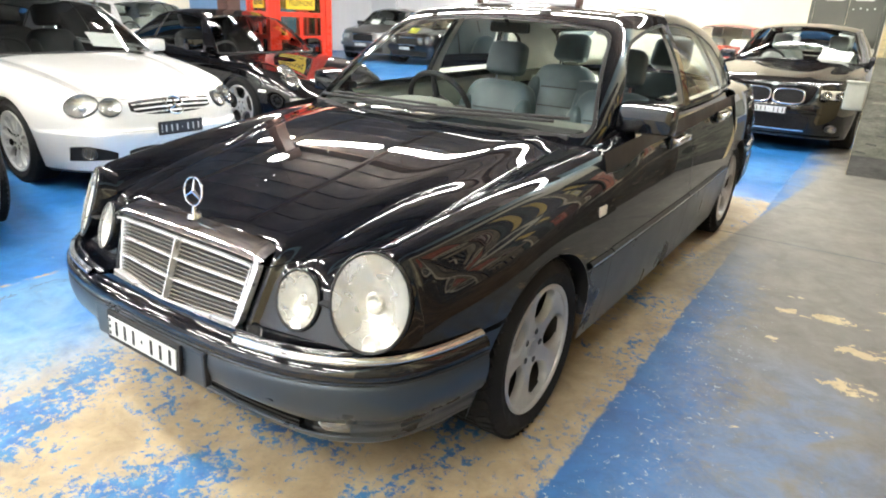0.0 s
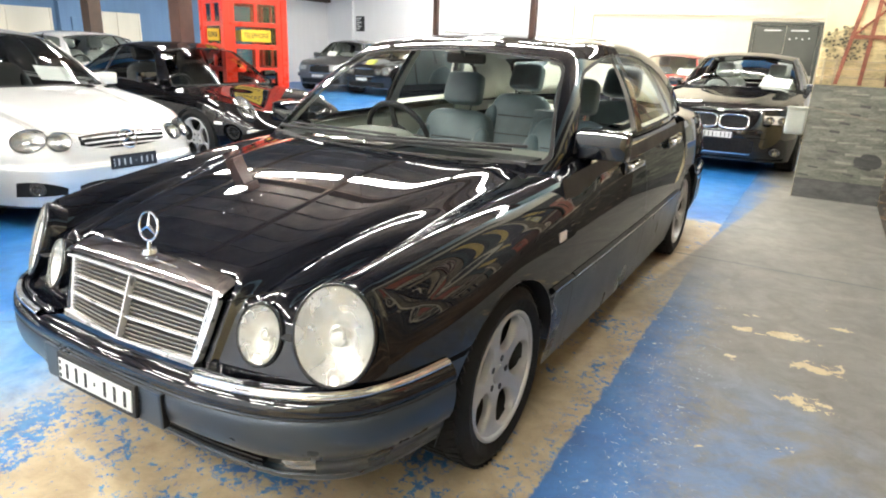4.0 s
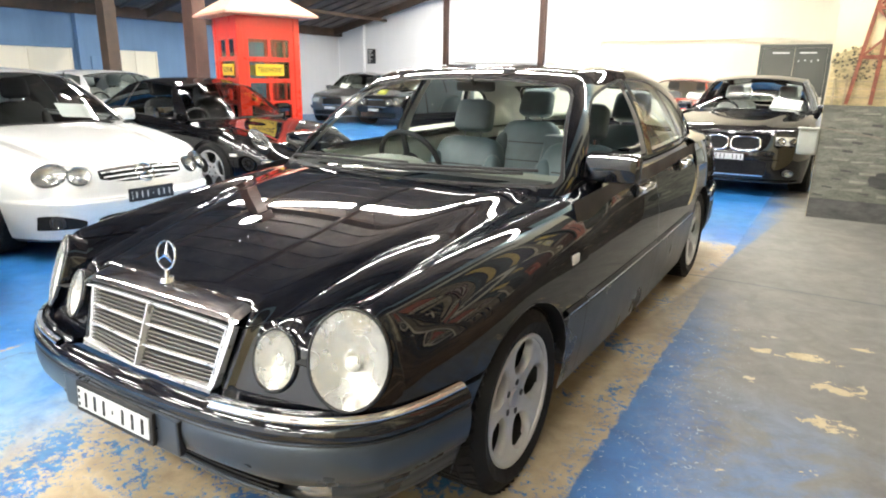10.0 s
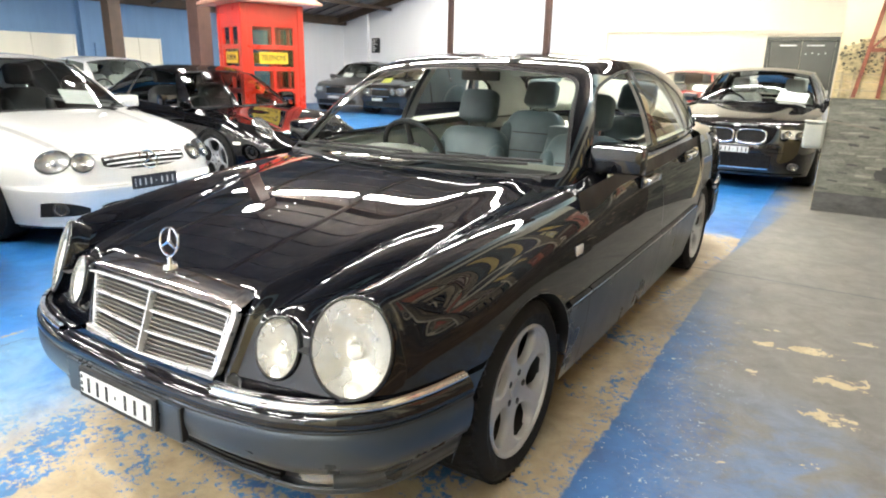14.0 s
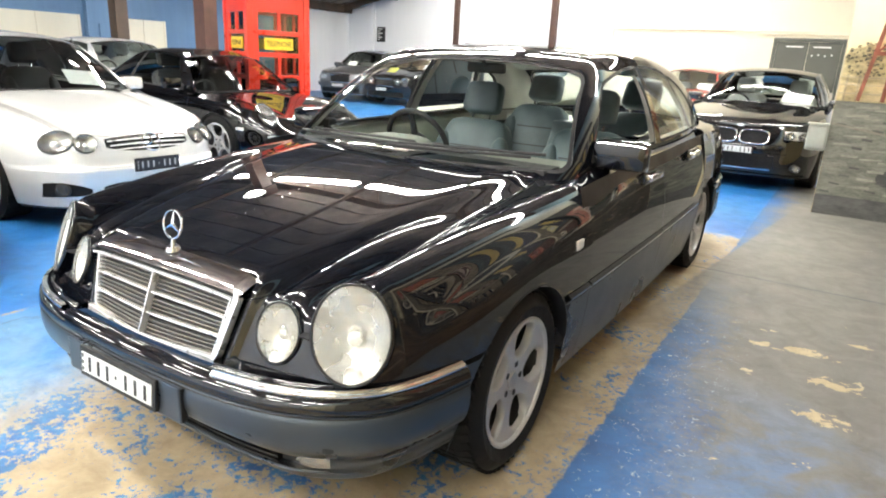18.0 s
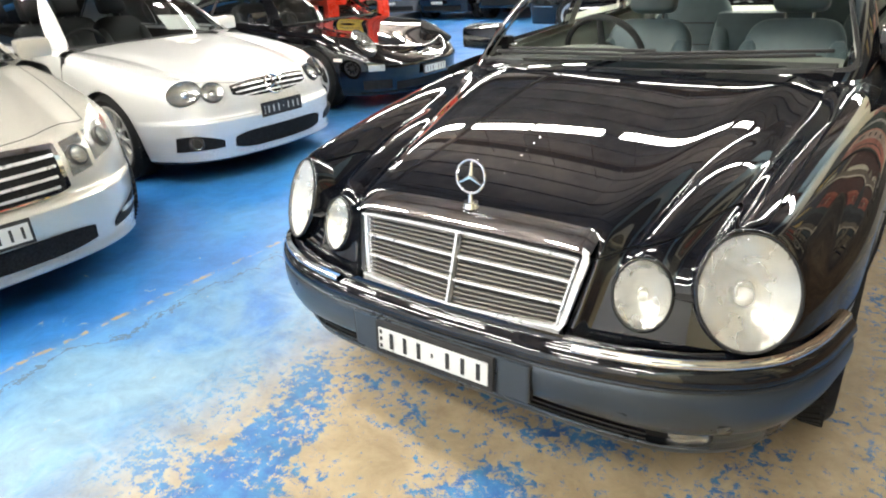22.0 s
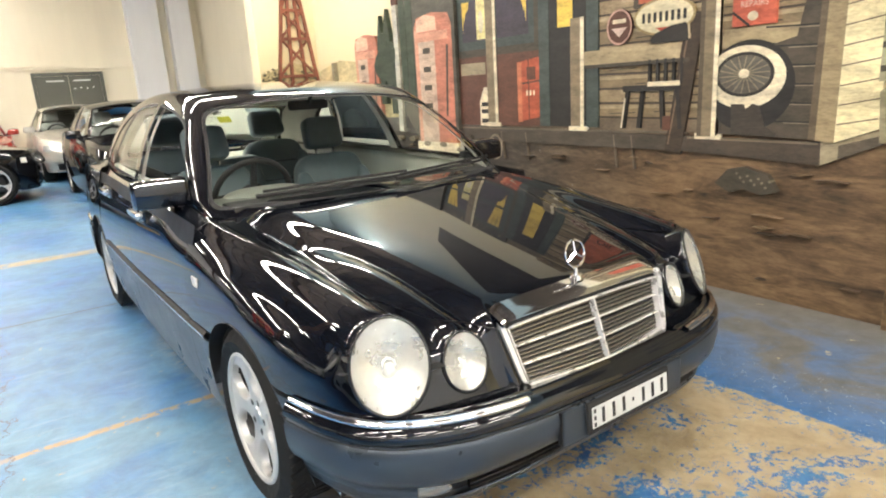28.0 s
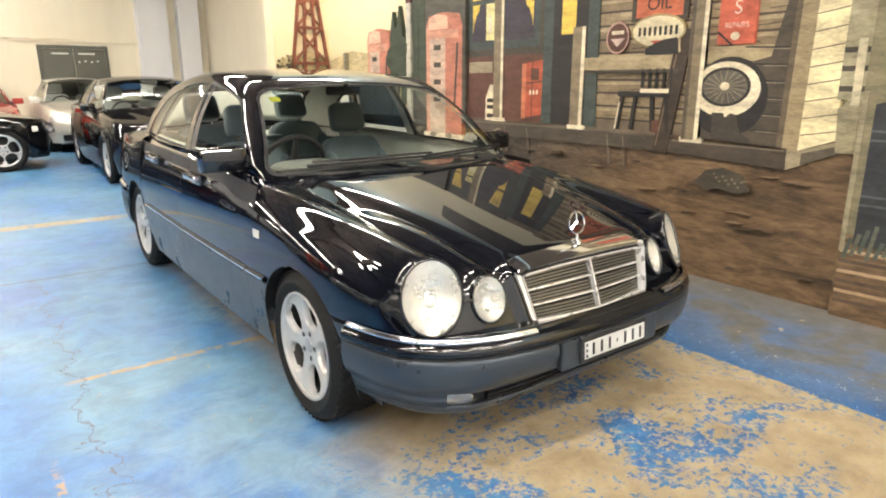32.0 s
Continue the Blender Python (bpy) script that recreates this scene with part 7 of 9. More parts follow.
def saloon():
    car = thing("saloon_car", Matrix.Identity(4), "dark blue-black saloon with chrome grille and four oval headlamps", "car")
    S = dict(SALOON, own_front=True, own_cabin=True)
    band, w_at = car_shell(car, S, M_NAVY, MATS)
    lamps = [((0.664, -0.628, 0.655), (0.4, -0.87, 0.33), 0.102, 0.126, 0.05, 0.007, 0.045), ((0.462, -0.682, 0.624), (0.24, -0.92, 0.32), 0.062, 0.079, 0.04, 0.006, 0.032)]
    front_clip(car, M_NAVY, M_BLACK, holes=[h[:5] for h in lamps])
    doors(car, M_NAVY)
    cabin(car, M_NAVY)
    add_wheels(car, "five_hole", dict(n=5, hole=(0.144, 0.061, 0.059, 2.2), turn=0.3), 1.50, 2.833, 0.312, 0.222, 0.225, WHEELMATS)

    # front bumper
    fp = curve([(0, 0, -0.862), (0.3, 0.3, -0.85), (0.5, 0.5, -0.818), (0.69, 0.66, -0.752), (0.85, 0.775, -0.65), (1.0, 0.838, -0.51), (1.15, 0.872, -0.365)])
    path = fp(np.linspace(0, 1.15, 46))
    both = np.concatenate([(path * (-1, 1))[::-1], path[1:]])
    D = 0.03
    sweep("front_bumper", both, [(-0.2, 0.25), (-0.13, 0.252), (-0.09, 0.262), (-0.07, 0.28), (-0.06, 0.3)], M_CLAD, car, "gunmetal bumper with blue-black upper half", drop=D)
    sweep("bumper_lower_edge", both, [(-0.06, 0.3), (-0.064, 0.304), (-0.085, 0.305)], M_CLAD, car, drop=D)
    sweep("bumper_middle", both, [(-0.085, 0.357), (-0.05, 0.358), (-0.035, 0.363), (-0.02, 0.374), (-0.008, 0.39), (-0.001, 0.41), (0.002, 0.43), (0.001, 0.45), (-0.004, 0.466), (-0.012, 0.471)], M_CLAD, car, drop=D)
    sweep("bumper_upper", both, [(-0.012, 0.471), (-0.004, 0.475), (0.002, 0.485), (-0.004, 0.505), (-0.022, 0.522), (-0.06, 0.53), (-0.2, 0.528)], M_NAVY, car)
    sweep("air_intake", path[:30], [(-0.085, 0.357), (-0.087, 0.305)], M_BLACK, car, mirror=True, drop=D)
    sweep("bumper_corner", path[28:], [(-0.085, 0.357), (-0.048, 0.357), (-0.05, 0.335), (-0.058, 0.303), (-0.085, 0.305)], M_CLAD, car, mirror=True, drop=D)
    for z in (0.317, 0.331, 0.345):
        sweep("intake_slat", path[:22], [(-0.085, z + 0.002), (-0.056, z + 0.003), (-0.056, z - 0.002), (-0.085, z - 0.003)], M_RUBBER, car, mirror=True, drop=D)
    cheek = fp(np.linspace(0.33, 1.0, 30))
    sweep("lamp_panel_foot", cheek, [(-0.035, 0.529), (-0.065, 0.531), (-0.1, 0.532), (-0.15, 0.532)], M_NAVY, car, mirror=True)
    trim = fp(np.linspace(0.36, 1.14, 34))
    sweep("bumper_chrome_strip", trim, [(-0.02, 0.519), (-0.012, 0.523), (-0.016, 0.531), (-0.03, 0.535), (-0.042, 0.531)], M_CHROME, car, "bright chrome strip", mirror=True)
    sweep("bumper_joint", both, [(0.0015, 0.474), (0.0015, 0.469)], M_RUBBER, car)
    # bumper cheek by the plate
    for s in (-1, 1):
        p = fp(0.268)
        bm = bmesh.new()
        box(bm, s * 0.27 - 0.003, s * 0.27 + 0.003, -0.862, -0.845, 0.368, 0.466)
        part("bumper_joint", bm, M_BLACK, car)
    # fog lamps
    FOG0, FOG1 = 0.59, 0.72
    for s in (-1, 1):
        rows = []
        for t in np.linspace(FOG0, FOG1, 9):
            a = fp(t)
            b = fp(t + 0.01) - fp(t - 0.01)
            n = np.array((b[1], -b[0])) / np.linalg.norm(b)
            q = (t - FOG0) / (FOG1 - FOG0)
            half = 0.021 * (1 - abs(2 * q - 1) ** 4) ** 0.5 + 0.001
            up, dn = 0.303 - 0.002 * q + half, 0.303 + 0.002 * q - half
            c = a + n * (-0.048)
            rows.append([(s * c[0], c[1], dn), (s * (c[0] + n[0] * 0.006), c[1] + n[1] * 0.006, (up + dn) / 2), (s * c[0], c[1], up)])
        o = grid_ob("fog_lamp", rows if s > 0 else rows[::-1], M_CLEARLENS, car, "clear fog lamp")
        grid_ob("reflector", np.array(rows if s > 0 else rows[::-1]) + (0, 0.02, 0), M_CLEARBOWL, o)

    # grille on a leaning, slightly pointed face
    def face(u, v):
        hw = (0.303 + 0.039 * v) * (1 - 0.035 * (max(0.0, 0.12 - v) / 0.15) ** 2)
        hw *= 1 - 0.035 * (max(0.0, v - 0.86) / 0.17) ** 2
        y = -0.762 + 0.079 * v + (0.029 - 0.02 * v) * abs(u) ** 1.3
        z = 0.507 + 0.203 * v + 0.006 * u * u * (1 - v) + 0.012 * v * (1 - u * u) - 0.012 * max(0.0, v) * (max(0.0, abs(u) - 0.92) / 0.09) ** 2
        return np.array((u * hw, y, z)), np.array((0.10 * np.sign(u) * abs(u) ** 0.6, -0.9, 0.4))

    g = slab(car, "grille", face, -0.97, 0.97, 0.03, 0.88, 0.004, M_BLACK, 24, 4, "dark slatted grille in a chrome frame")
    def brow(u, v):
        p, n = face(u, v)
        k = max(0.0, (v - 0.86) / 0.16)
        return p + np.array((0, 0.045 * k * k, -0.006 * k)), n

    slab(car, "grille_surround", brow, -1, 1, 0.875, 1.03, 0.024, M_CHROME, 30, 7, "wide chrome top of the grille", g)
    slab(car, "grille_inner_edge", face, -0.955, 0.955, 0.838, 0.862, 0.024, M_BRIGHT, 30, 2, "", g)
    slab(car, "grille_groove", face, -0.97, 0.97, 0.855, 0.885, 0.016, M_RUBBER, 30, 2, "", g)
    slab(car, "grille_surround", face, -1.0, 1.0, -0.03, 0.05, 0.022, M_BRIGHT, 30, 2, "", g)
    for s in (-1, 1):
        slab(car, "grille_surround", face, s * 0.968, s * 1.01, -0.03, 1.0, 0.024, M_BRIGHT, 3, 10, "", g)
        slab(car, "grille_inner_edge", face, s * 0.937, s * 0.952, 0.0, 0.86, 0.022, M_BRIGHT, 2, 10, "", g)
        slab(car, "grille_groove", face, s * 0.945, s * 0.975, -0.01, 0.88, 0.014, M_RUBBER, 2, 10, "", g)
    slab(car, "centre_bar", face, -0.010, 0.010, 0.0, 0.86, 0.022, M_BRIGHT, 2, 8, "", g)
    for k in (1, 2):
        v = 0.05 + 0.79 * k / 3
        if k:
            slab(car, "grille_bar", face, -0.94, 0.94, v - 0.012, v + 0.012, 0.018, M_BRIGHT, 28, 2, "", g)
    for k in range(15):
        v = 0.05 + 0.79 * (k + 0.5) / 15
        if k % 5 != 4 or k == 14:
            slab(car, "grille_slat", face, -0.94, 0.94, v - 0.014, v + 0.006, 0.013, M_SLAT, 26, 2, "", g)

    # headlamps
    for s in (-1, 1):
        for c, n, a, b, lean, ring, depth in lamps:
            ellipse_lamp(car, (s * c[0], c[1], c[2]), (s * n[0], n[1], n[2]), a, b, dict(MATS, rim=M_NAVY), s * lean, ring, depth)
        bm = bmesh.new()
        box(bm, s * 0.553 - 0.02, s * 0.553 + 0.02, -0.69, -0.66, 0.634, 0.638)
        part("lamp_bridge", bm, M_RUBBER, car)

    # star on the bonnet
    bm = bmesh.new()
    rod(bm, (0, -0.664, 0.75), (0, -0.664, 0.764), 0.024, 0.019, 16)
    rod(bm, (0, -0.664, 0.762), (0, -0.664, 0.79), 0.009, 0.005, 12)
    m = Matrix.Translation((0, -0.66, 0.83)) @ Matrix.Rotation(radians(80), 4, "X")
    for k in range(40):
        a, b = 2 * math.pi * k / 40, 2 * math.pi * (k + 1) / 40
        rod(bm, m @ Vector((0.042 * math.sin(a), 0.042 * math.cos(a), 0)), m @ Vector((0.042 * math.sin(b), 0.042 * math.cos(b), 0)), 0.0038, seg=8)
    for k in range(3):
        a = 2 * math.pi * k / 3
        rod(bm, m @ Vector((0, 0, 0)), m @ Vector((0.041 * math.sin(a), 0.041 * math.cos(a), 0)), 0.007, 0.002, 6)
    smooth_all(part("bonnet_ornament", bm, M_CHROME, car, "chrome ring ornament on the bonnet"))

    plate(car, pose(0, -0.866, 0.42, -4), 0.366, 0.094, MATS, n=7)
    bm = bmesh.new()
    box(bm, -0.27, 0.27, -0.864, -0.84, 0.362, 0.468, 0.006)
    part("plate_mount", bm, M_CLAD, car)

    # side strips, repeaters, handles
    for s in (-1, 1):
        for a, b in ((-0.36 + 0.66, 0.494), (0.506, 1.554), (1.566, 2.46)):
            rows = []
            for y in np.linspace(a, b, 12):
                w0 = w_at(y)
                pt = band([w0], 0.528, 0.53, 0, 2)[0, 0]
                rows.append([(s * (pt[0] + o), y, z) for o, z in ((0.0, 0.512), (0.011, 0.516), (0.013, 0.53), (0.0, 0.541))])
            grid_ob("side_strip", rows if s > 0 else rows[::-1], M_RUBBER, car, "dark strip with chrome insert")
            rows = [[(s * (r[1][0] * s + 0.0022), r[1][1], 0.522), (s * (r[1][0] * s + 0.0035), r[1][1], 0.532)] for r in [[(x[0], x[1], x[2]) for x in q] for q in rows]]
            grid_ob("chrome_insert", rows if s > 0 else rows[::-1], M_CHROME, car)
        bm = bmesh.new()
        box(bm, -0.006, 0.012, -0.032, 0.032, -0.018, 0.018, 0.006, Matrix.Translation((s * 0.874, 0.375, 0.715)) @ Matrix.Rotation(0 if s > 0 else math.pi, 4, "Z"))
        smooth_all(part("side_repeater", bm, M_AMBER, car, "pale side indicator"))
        for y in (1.27, 2.16):
            z = 0.85 if y < 2 else 0.872
            bm = bmesh.new()
            mm = Matrix.Translation((s * 0.875, y, z)) @ Matrix.Rotation(0 if s > 0 else math.pi, 4, "Z")
            box(bm, -0.02, 0.006, -0.105, 0.105, -0.03, 0.03, 0.01, mm)
            o = part("door_handle", bm, M_NAVY, car)
            bm = bmesh.new()
            box(bm, 0.012, 0.036, -0.1, 0.1, -0.006, 0.02, 0.009, mm)
            box(bm, -0.01, 0.03, -0.1, -0.075, -0.012, 0.02, 0.006, mm)
            box(bm, -0.01, 0.03, 0.075, 0.1, -0.012, 0.02, 0.006, mm)
            smooth_all(part("handle_grip", bm, M_CHROME, o, "chrome handle grip"))
        # door mirror
        mm = Matrix.Translation((s * 0.86, 0.82, 0.99))
        bm = bmesh.new()
        vs = box(bm, -0.105, 0.105, -0.055, 0.05, -0.068, 0.068, 0.03)
        for v in bm.verts:
            k = 1 - 0.25 * max(0, (-v.co.y + 0.02)) / 0.08
            v.co.z *= k * (1 - 0.10 * (v.co.x * s + 0.105) / 0.21)
            v.co.y += 0.10 * (v.co.x * s)
            v.co = mm @ v.co
        o = smooth_all(part("door_mirror", bm, M_NAVY, car, "blue-black door mirror"))
        bm = bmesh.new()
        box(bm, -0.05 , 0.05, -0.03, 0.03, -0.035, 0.035, 0.012, Matrix.Translation((s * 0.755, 0.81, 0.965)))
        part("mirror_foot", bm, M_RUBBER, o)
        bm = bmesh.new()
        box(bm, -0.088, 0.088, 0.052, 0.054, -0.05, 0.05, 0, mm @ Matrix.Rotation(0.1 * s, 4, "Z"))
        part("mirror_glass", bm, M_CHROME, o)

    # cowl, vents and wipers
    bm = bmesh.new()
    box(bm, -0.66, 0.66, 0.50, 0.66, 0.90, 0.938)
    part("cowl_grille", bm, M_RUBBER, car)
    for s, a, b in ((1, (-0.58, 0.47, 0.975), (0.05, 0.40, 0.985)), (2, (0.0, 0.36, 0.978), (0.6, 0.50, 0.985))):
        bm = bmesh.new()
        rod(bm, a, b, 0.009, 0.006)
        rod(bm, (a[0] + 0.04, a[1] + 0.03, a[2] + 0.012), (b[0] + 0.05, b[1] + 0.03, b[2] + 0.012), 0.006)
        part("wiper", bm, M_RUBBER, car)
    # stickers inside the glass
    for nm, at, turn, mat, lab in (("screen_sticker", (-0.485, 1.04, 1.262), -1.02, M_STICKER, "small yellow-green sticker"), ("screen_sticker", (0.02, 2.83, 1.255), 1.0, M_PAPER, "small white sticker"), ("screen_sticker", (0.36, 2.86, 1.22), 1.0, M_PAPER, "small white sticker")):
        bm = bmesh.new()
        box(bm, -0.028, 0.028, -0.001, 0.001, -0.022, 0.022, 0, Matrix.Translation(at) @ Matrix.Rotation(turn, 4, "X"))
        part(nm, bm, mat, car, lab)
    # rear bumper, lamps
    rp = curve([(0, 0, 3.935), (0.4, 0.4, 3.925), (0.62, 0.62, 3.885), (0.78, 0.76, 3.80), (0.9, 0.83, 3.69), (1.1, 0.872, 3.45), (1.3, 0.886, 3.19)])
    path = rp(np.linspace(0, 1.3, 40))
    both = np.concatenate([path[::-1], (path * (-1, 1))[1:]])
    sweep("rear_bumper", both, [(-0.1, 0.24), (-0.03, 0.25), (-0.005, 0.32), (0, 0.46), (-0.012, 0.471)], M_CLAD, car)
    sweep("rear_bumper_upper", both, [(-0.012, 0.471), (0.0, 0.48), (0.0, 0.52), (-0.03, 0.56), (-0.12, 0.57)], M_NAVY, car)
    sweep("rear_chrome_strip", both, [(-0.01, 0.545), (0.004, 0.55), (-0.006, 0.565), (-0.03, 0.572)], M_CHROME, car)
    for s in (-1, 1):
        c = [w_at(y) for y in np.linspace(3.5, 3.79, 10)]
        r = band(c, 0.66, 0.86, 0.006, 6) * (s, 1, 1)
        grid_ob("tail_lamp", r if s > 0 else r[::-1], M_REDLENS, car, "red tail lamp")

    # cabin
    for x in (-0.37, 0.37):
        seat(car, x, 1.62, MATS, z=0.16)
    for x in (-0.36, 0.36):
        seat(car, x, 2.5, MATS, z=0.235, lean=0.4)
    bm = bmesh.new()
    box(bm, -0.2, 0.2, 2.45, 2.58, 0.5, 0.95, 0.04, Matrix.Translation((0, 0.12, 0)))
    smooth_all(part("rear_centre_backrest", bm, M_LEATHER, car))
    bm = bmesh.new()
    box(bm, -0.64, 0.64, 2.72, 3.2, 0.90, 0.945, 0.01)
    part("parcel_shelf", bm, M_PALETRIM, car)
    bm = bmesh.new()
    box(bm, -0.68, 0.68, 0.62, 1.02, 0.66, 0.915, 0.06)
    smooth_all(part("dashboard", bm, M_DASH, car, "grey padded dashboard"))
    bm = bmesh.new()
    pillow(bm, -0.37, 0.95, 0.9, 0.2, 0.1, 0.045, Matrix(), 2.6)
    smooth_all(part("instrument_hood", bm, M_DASH, car))
    bm = bmesh.new()
    m = Matrix.Translation((-0.37, 1.13, 0.885)) @ Matrix.Rotation(radians(-66), 4, "X")
    for k in range(36):
        a, b = 2 * math.pi * k / 36, 2 * math.pi * (k + 1) / 36
        rod(bm, m @ Vector((0.19 * math.cos(a), 0.19 * math.sin(a), 0)), m @ Vector((0.19 * math.cos(b), 0.19 * math.sin(b), 0)), 0.015, seg=8, caps=False)
    for a in (0, math.pi, -math.pi / 2):
        rod(bm, m @ Vector((0, 0, -0.01)), m @ Vector((0.18 * math.cos(a), 0.18 * math.sin(a), 0)), 0.02, 0.014, 6)
    bmesh.ops.create_uvsphere(bm, u_segments=16, v_segments=8, radius=0.07, matrix=m @ Matrix.Diagonal((1, 0.9, 0.5, 1)))
    rod(bm, m @ Vector((0, 0, -0.2)), m @ Vector((0, 0, 0)), 0.03)
    smooth_all(part("steering_wheel", bm, M_RUBBER, car, "dark leather steering wheel"))
    bm = bmesh.new()
    box(bm, -0.11, 0.11, 1.17, 1.20, 1.275, 1.325, 0.02)
    rod(bm, (0, 1.17, 1.31), (0, 1.12, 1.36), 0.01)
    smooth_all(part("rear_view_mirror", bm, M_RUBBER, car))
    rows = [[(s * 0.53, y, z - 0.02 * s * s) for s in np.linspace(-1, 1, 9)] for y, z in ((1.16, 1.335), (1.5, 1.388), (1.9, 1.4), (2.3, 1.376), (2.66, 1.3))]
    grid_ob("headlining", rows, M_HEADLINER, car)
    for s in (-1, 1):
        rows = []
        for y in np.linspace(0.78, 2.6, 14):
            top, out = float(BELT(y)[..., 1]) + 0.012, float(np.squeeze(CABIN_BELT(y))) - 0.025
            rows.append([(s * x, y, z) for x, z in ((0.69, 0.5), (0.675, top - 0.2), (0.665, top - 0.05), (0.672, top - 0.012), (0.69, top), (out - 0.02, top), (out, top - 0.012))])
        grid_ob("door_lining", rows, M_PALETRIM, car, "pale grey-green door lining")
    return car


saloon()

# ---------------------------------------------------------------- the other cars
def variant(kx=1.0, front=1.0, base=2.833, rear=1.0, kz=1.0, kroof=1.0, dz=0.0, **more):
    """The tables of the saloon stretched into another car's proportions."""
    S = dict(SALOON)

    def my(y):
        return y * front if y < 0 else y * base / 2.833 if y < 2.833 else base + (y - 2.833) * rear

    def mz(z):
        return z * kz + dz

    S["plan"] = [(x * kx, my(y), mz(z), i) for x, y, z, i in SALOON["plan"]]
    S["centre"] = [(my(y), mz(z)) for y, z in SALOON["centre"]]
    S["belt"] = [(my(y), x * kx, mz(z)) for y, x, z in SALOON["belt"]]
    S["rail"] = [(my(y), x * kx, mz(0.965) + (z - 0.965) * kroof) for y, x, z in SALOON["rail"]]
    S["roof"] = [(my(y), mz(0.965) + (z - 0.965) * kroof) for y, z in SALOON["roof"]]
    S["screen"] = [(a * kx, my(b), mz(c), d) for a, b, c, d in SALOON["screen"]]
    S["gaps"] = [my(y) for y in SALOON["gaps"]]
    S["crease"] = ([my(y) for y in SALOON["crease"][0]], [x * kx for x in SALOON["crease"][1]])
    S["cowl"], S["deck"], S["base"] = my(SALOON["cowl"]), my(SALOON["deck"]), base
    S["width"], S["clad"] = 1.8 * kx, 0.0
    S.pop("ridges", None)
    S.update(more)
    return S


STAR5 = dict(n=5, hole=(0.148, 0.07, 0.082, 2.6), flare=1.2, turn=0.0)
MULTI = dict(n=10, hole=(0.135, 0.062, 0.028, 2.4), flare=1.3, turn=0.1)


def dress(car, S, style, sname, hide, dash=True, rear_seats=True, rim=0.222):
    R = S["wheel_r"]
    add_wheels(car, sname, style, S["width"] - 0.30, S["base"], R, R - 0.09, 0.225, WHEELMATS)
    mats = dict(MATS, leather=hide)
    bx = S["width"] * 0.2
    z = S["sill"] + 0.06 + S.get("seat_z", 0.0)
    by = S["base"] / 2.833
    for x in (-bx, bx):
        seat(car, x, 1.62 * by, mats, z=z)
        if rear_seats:
            seat(car, x, 2.45 * by, mats, z=z + 0.02, lean=0.45)
    if dash:
        zz = S["belt"][0][2] - 0.02
        bm = bmesh.new()
        box(bm, -S["width"] * 0.37, S["width"] * 0.37, 0.66 * by, 1.0 * by, zz - 0.25, zz, 0.05)
        part("dashboard", bm, M_RUBBER, car)
        bm = bmesh.new()
        m = Matrix.Translation((-bx, 1.12 * by, zz - 0.04)) @ Matrix.Rotation(radians(-66), 4, "X")
        for k in range(24):
            a, b = 2 * math.pi * k / 24, 2 * math.pi * (k + 1) / 24
            rod(bm, m @ Vector((0.185 * math.cos(a), 0.185 * math.sin(a), 0)), m @ Vector((0.185 * math.cos(b), 0.185 * math.sin(b), 0)), 0.015, seg=6, caps=False)
        rod(bm, m @ Vector((-0.18, 0, 0)), m @ Vector((0.18, 0, 0)), 0.02)
        part("steering_wheel", bm, M_RUBBER, car)


def on_body(car, band, name, w0, w1, z0, z1, mat, off=0.006, label="", both=True, n=10, parent=None):
    """A shaped panel laid on the body between two arc lengths from the middle of the nose."""
    out = []
    for s in (1, -1) if both else (1,):
        a = band(np.linspace(w0, w1, n), z0, z1, off, 6) * (s, 1, 1)
        out.append(grid_ob(name, a, mat, parent or car, label))
    return out


def across(car, band, name, w, z0, z1, mat, off=0.006, label="", n=18, parent=None):
    """A panel across the nose, to the same arc length on both sides."""
    a = band(np.linspace(0.002, w, n), z0, z1, off, 5)
    pts = np.concatenate([(a * (-1, 1, 1))[::-1], a])
    return grid_ob(name, pts, mat, parent or car, label)


def mirrors(car, S, paint, y=0.82, z=None):
    bx, bz = curve(S["belt"])(S["belt"][0][0] + 0.2)
    z = z or bz + 0.04
    for s in (-1, 1):
        bm = bmesh.new()
        box(bm, -0.1, 0.1, -0.05, 0.05, -0.06, 0.06, 0.04, Matrix.Translation((s * (bx + 0.12), y, z)))
        o = smooth_all(part("door_mirror", bm, paint, car))
        bm = bmesh.new()
        box(bm, -0.06, 0.06, -0.02, 0.02, -0.02, 0.02, 0.008, Matrix.Translation((s * (bx + 0.01), y, z - 0.04)))
        part("mirror_foot", bm, M_RUBBER, o)


def sheet(car, S, x=0.35, w=0.26):
    """A paper sheet behind the windscreen."""
    f = S["screen"][0]
    bm = bmesh.new()
    box(bm, -w / 2, w / 2, -0.001, 0.001, 0, 0.2, 0, Matrix.Translation((x, f[1] + 0.12, f[2] + 0.03)) @ Matrix.Rotation(-0.95, 4, "X") @ Matrix.Rotation(0.12, 4, "Y"))
    part("paper_sheet", bm, M_PAPER, car, "white paper sheet")


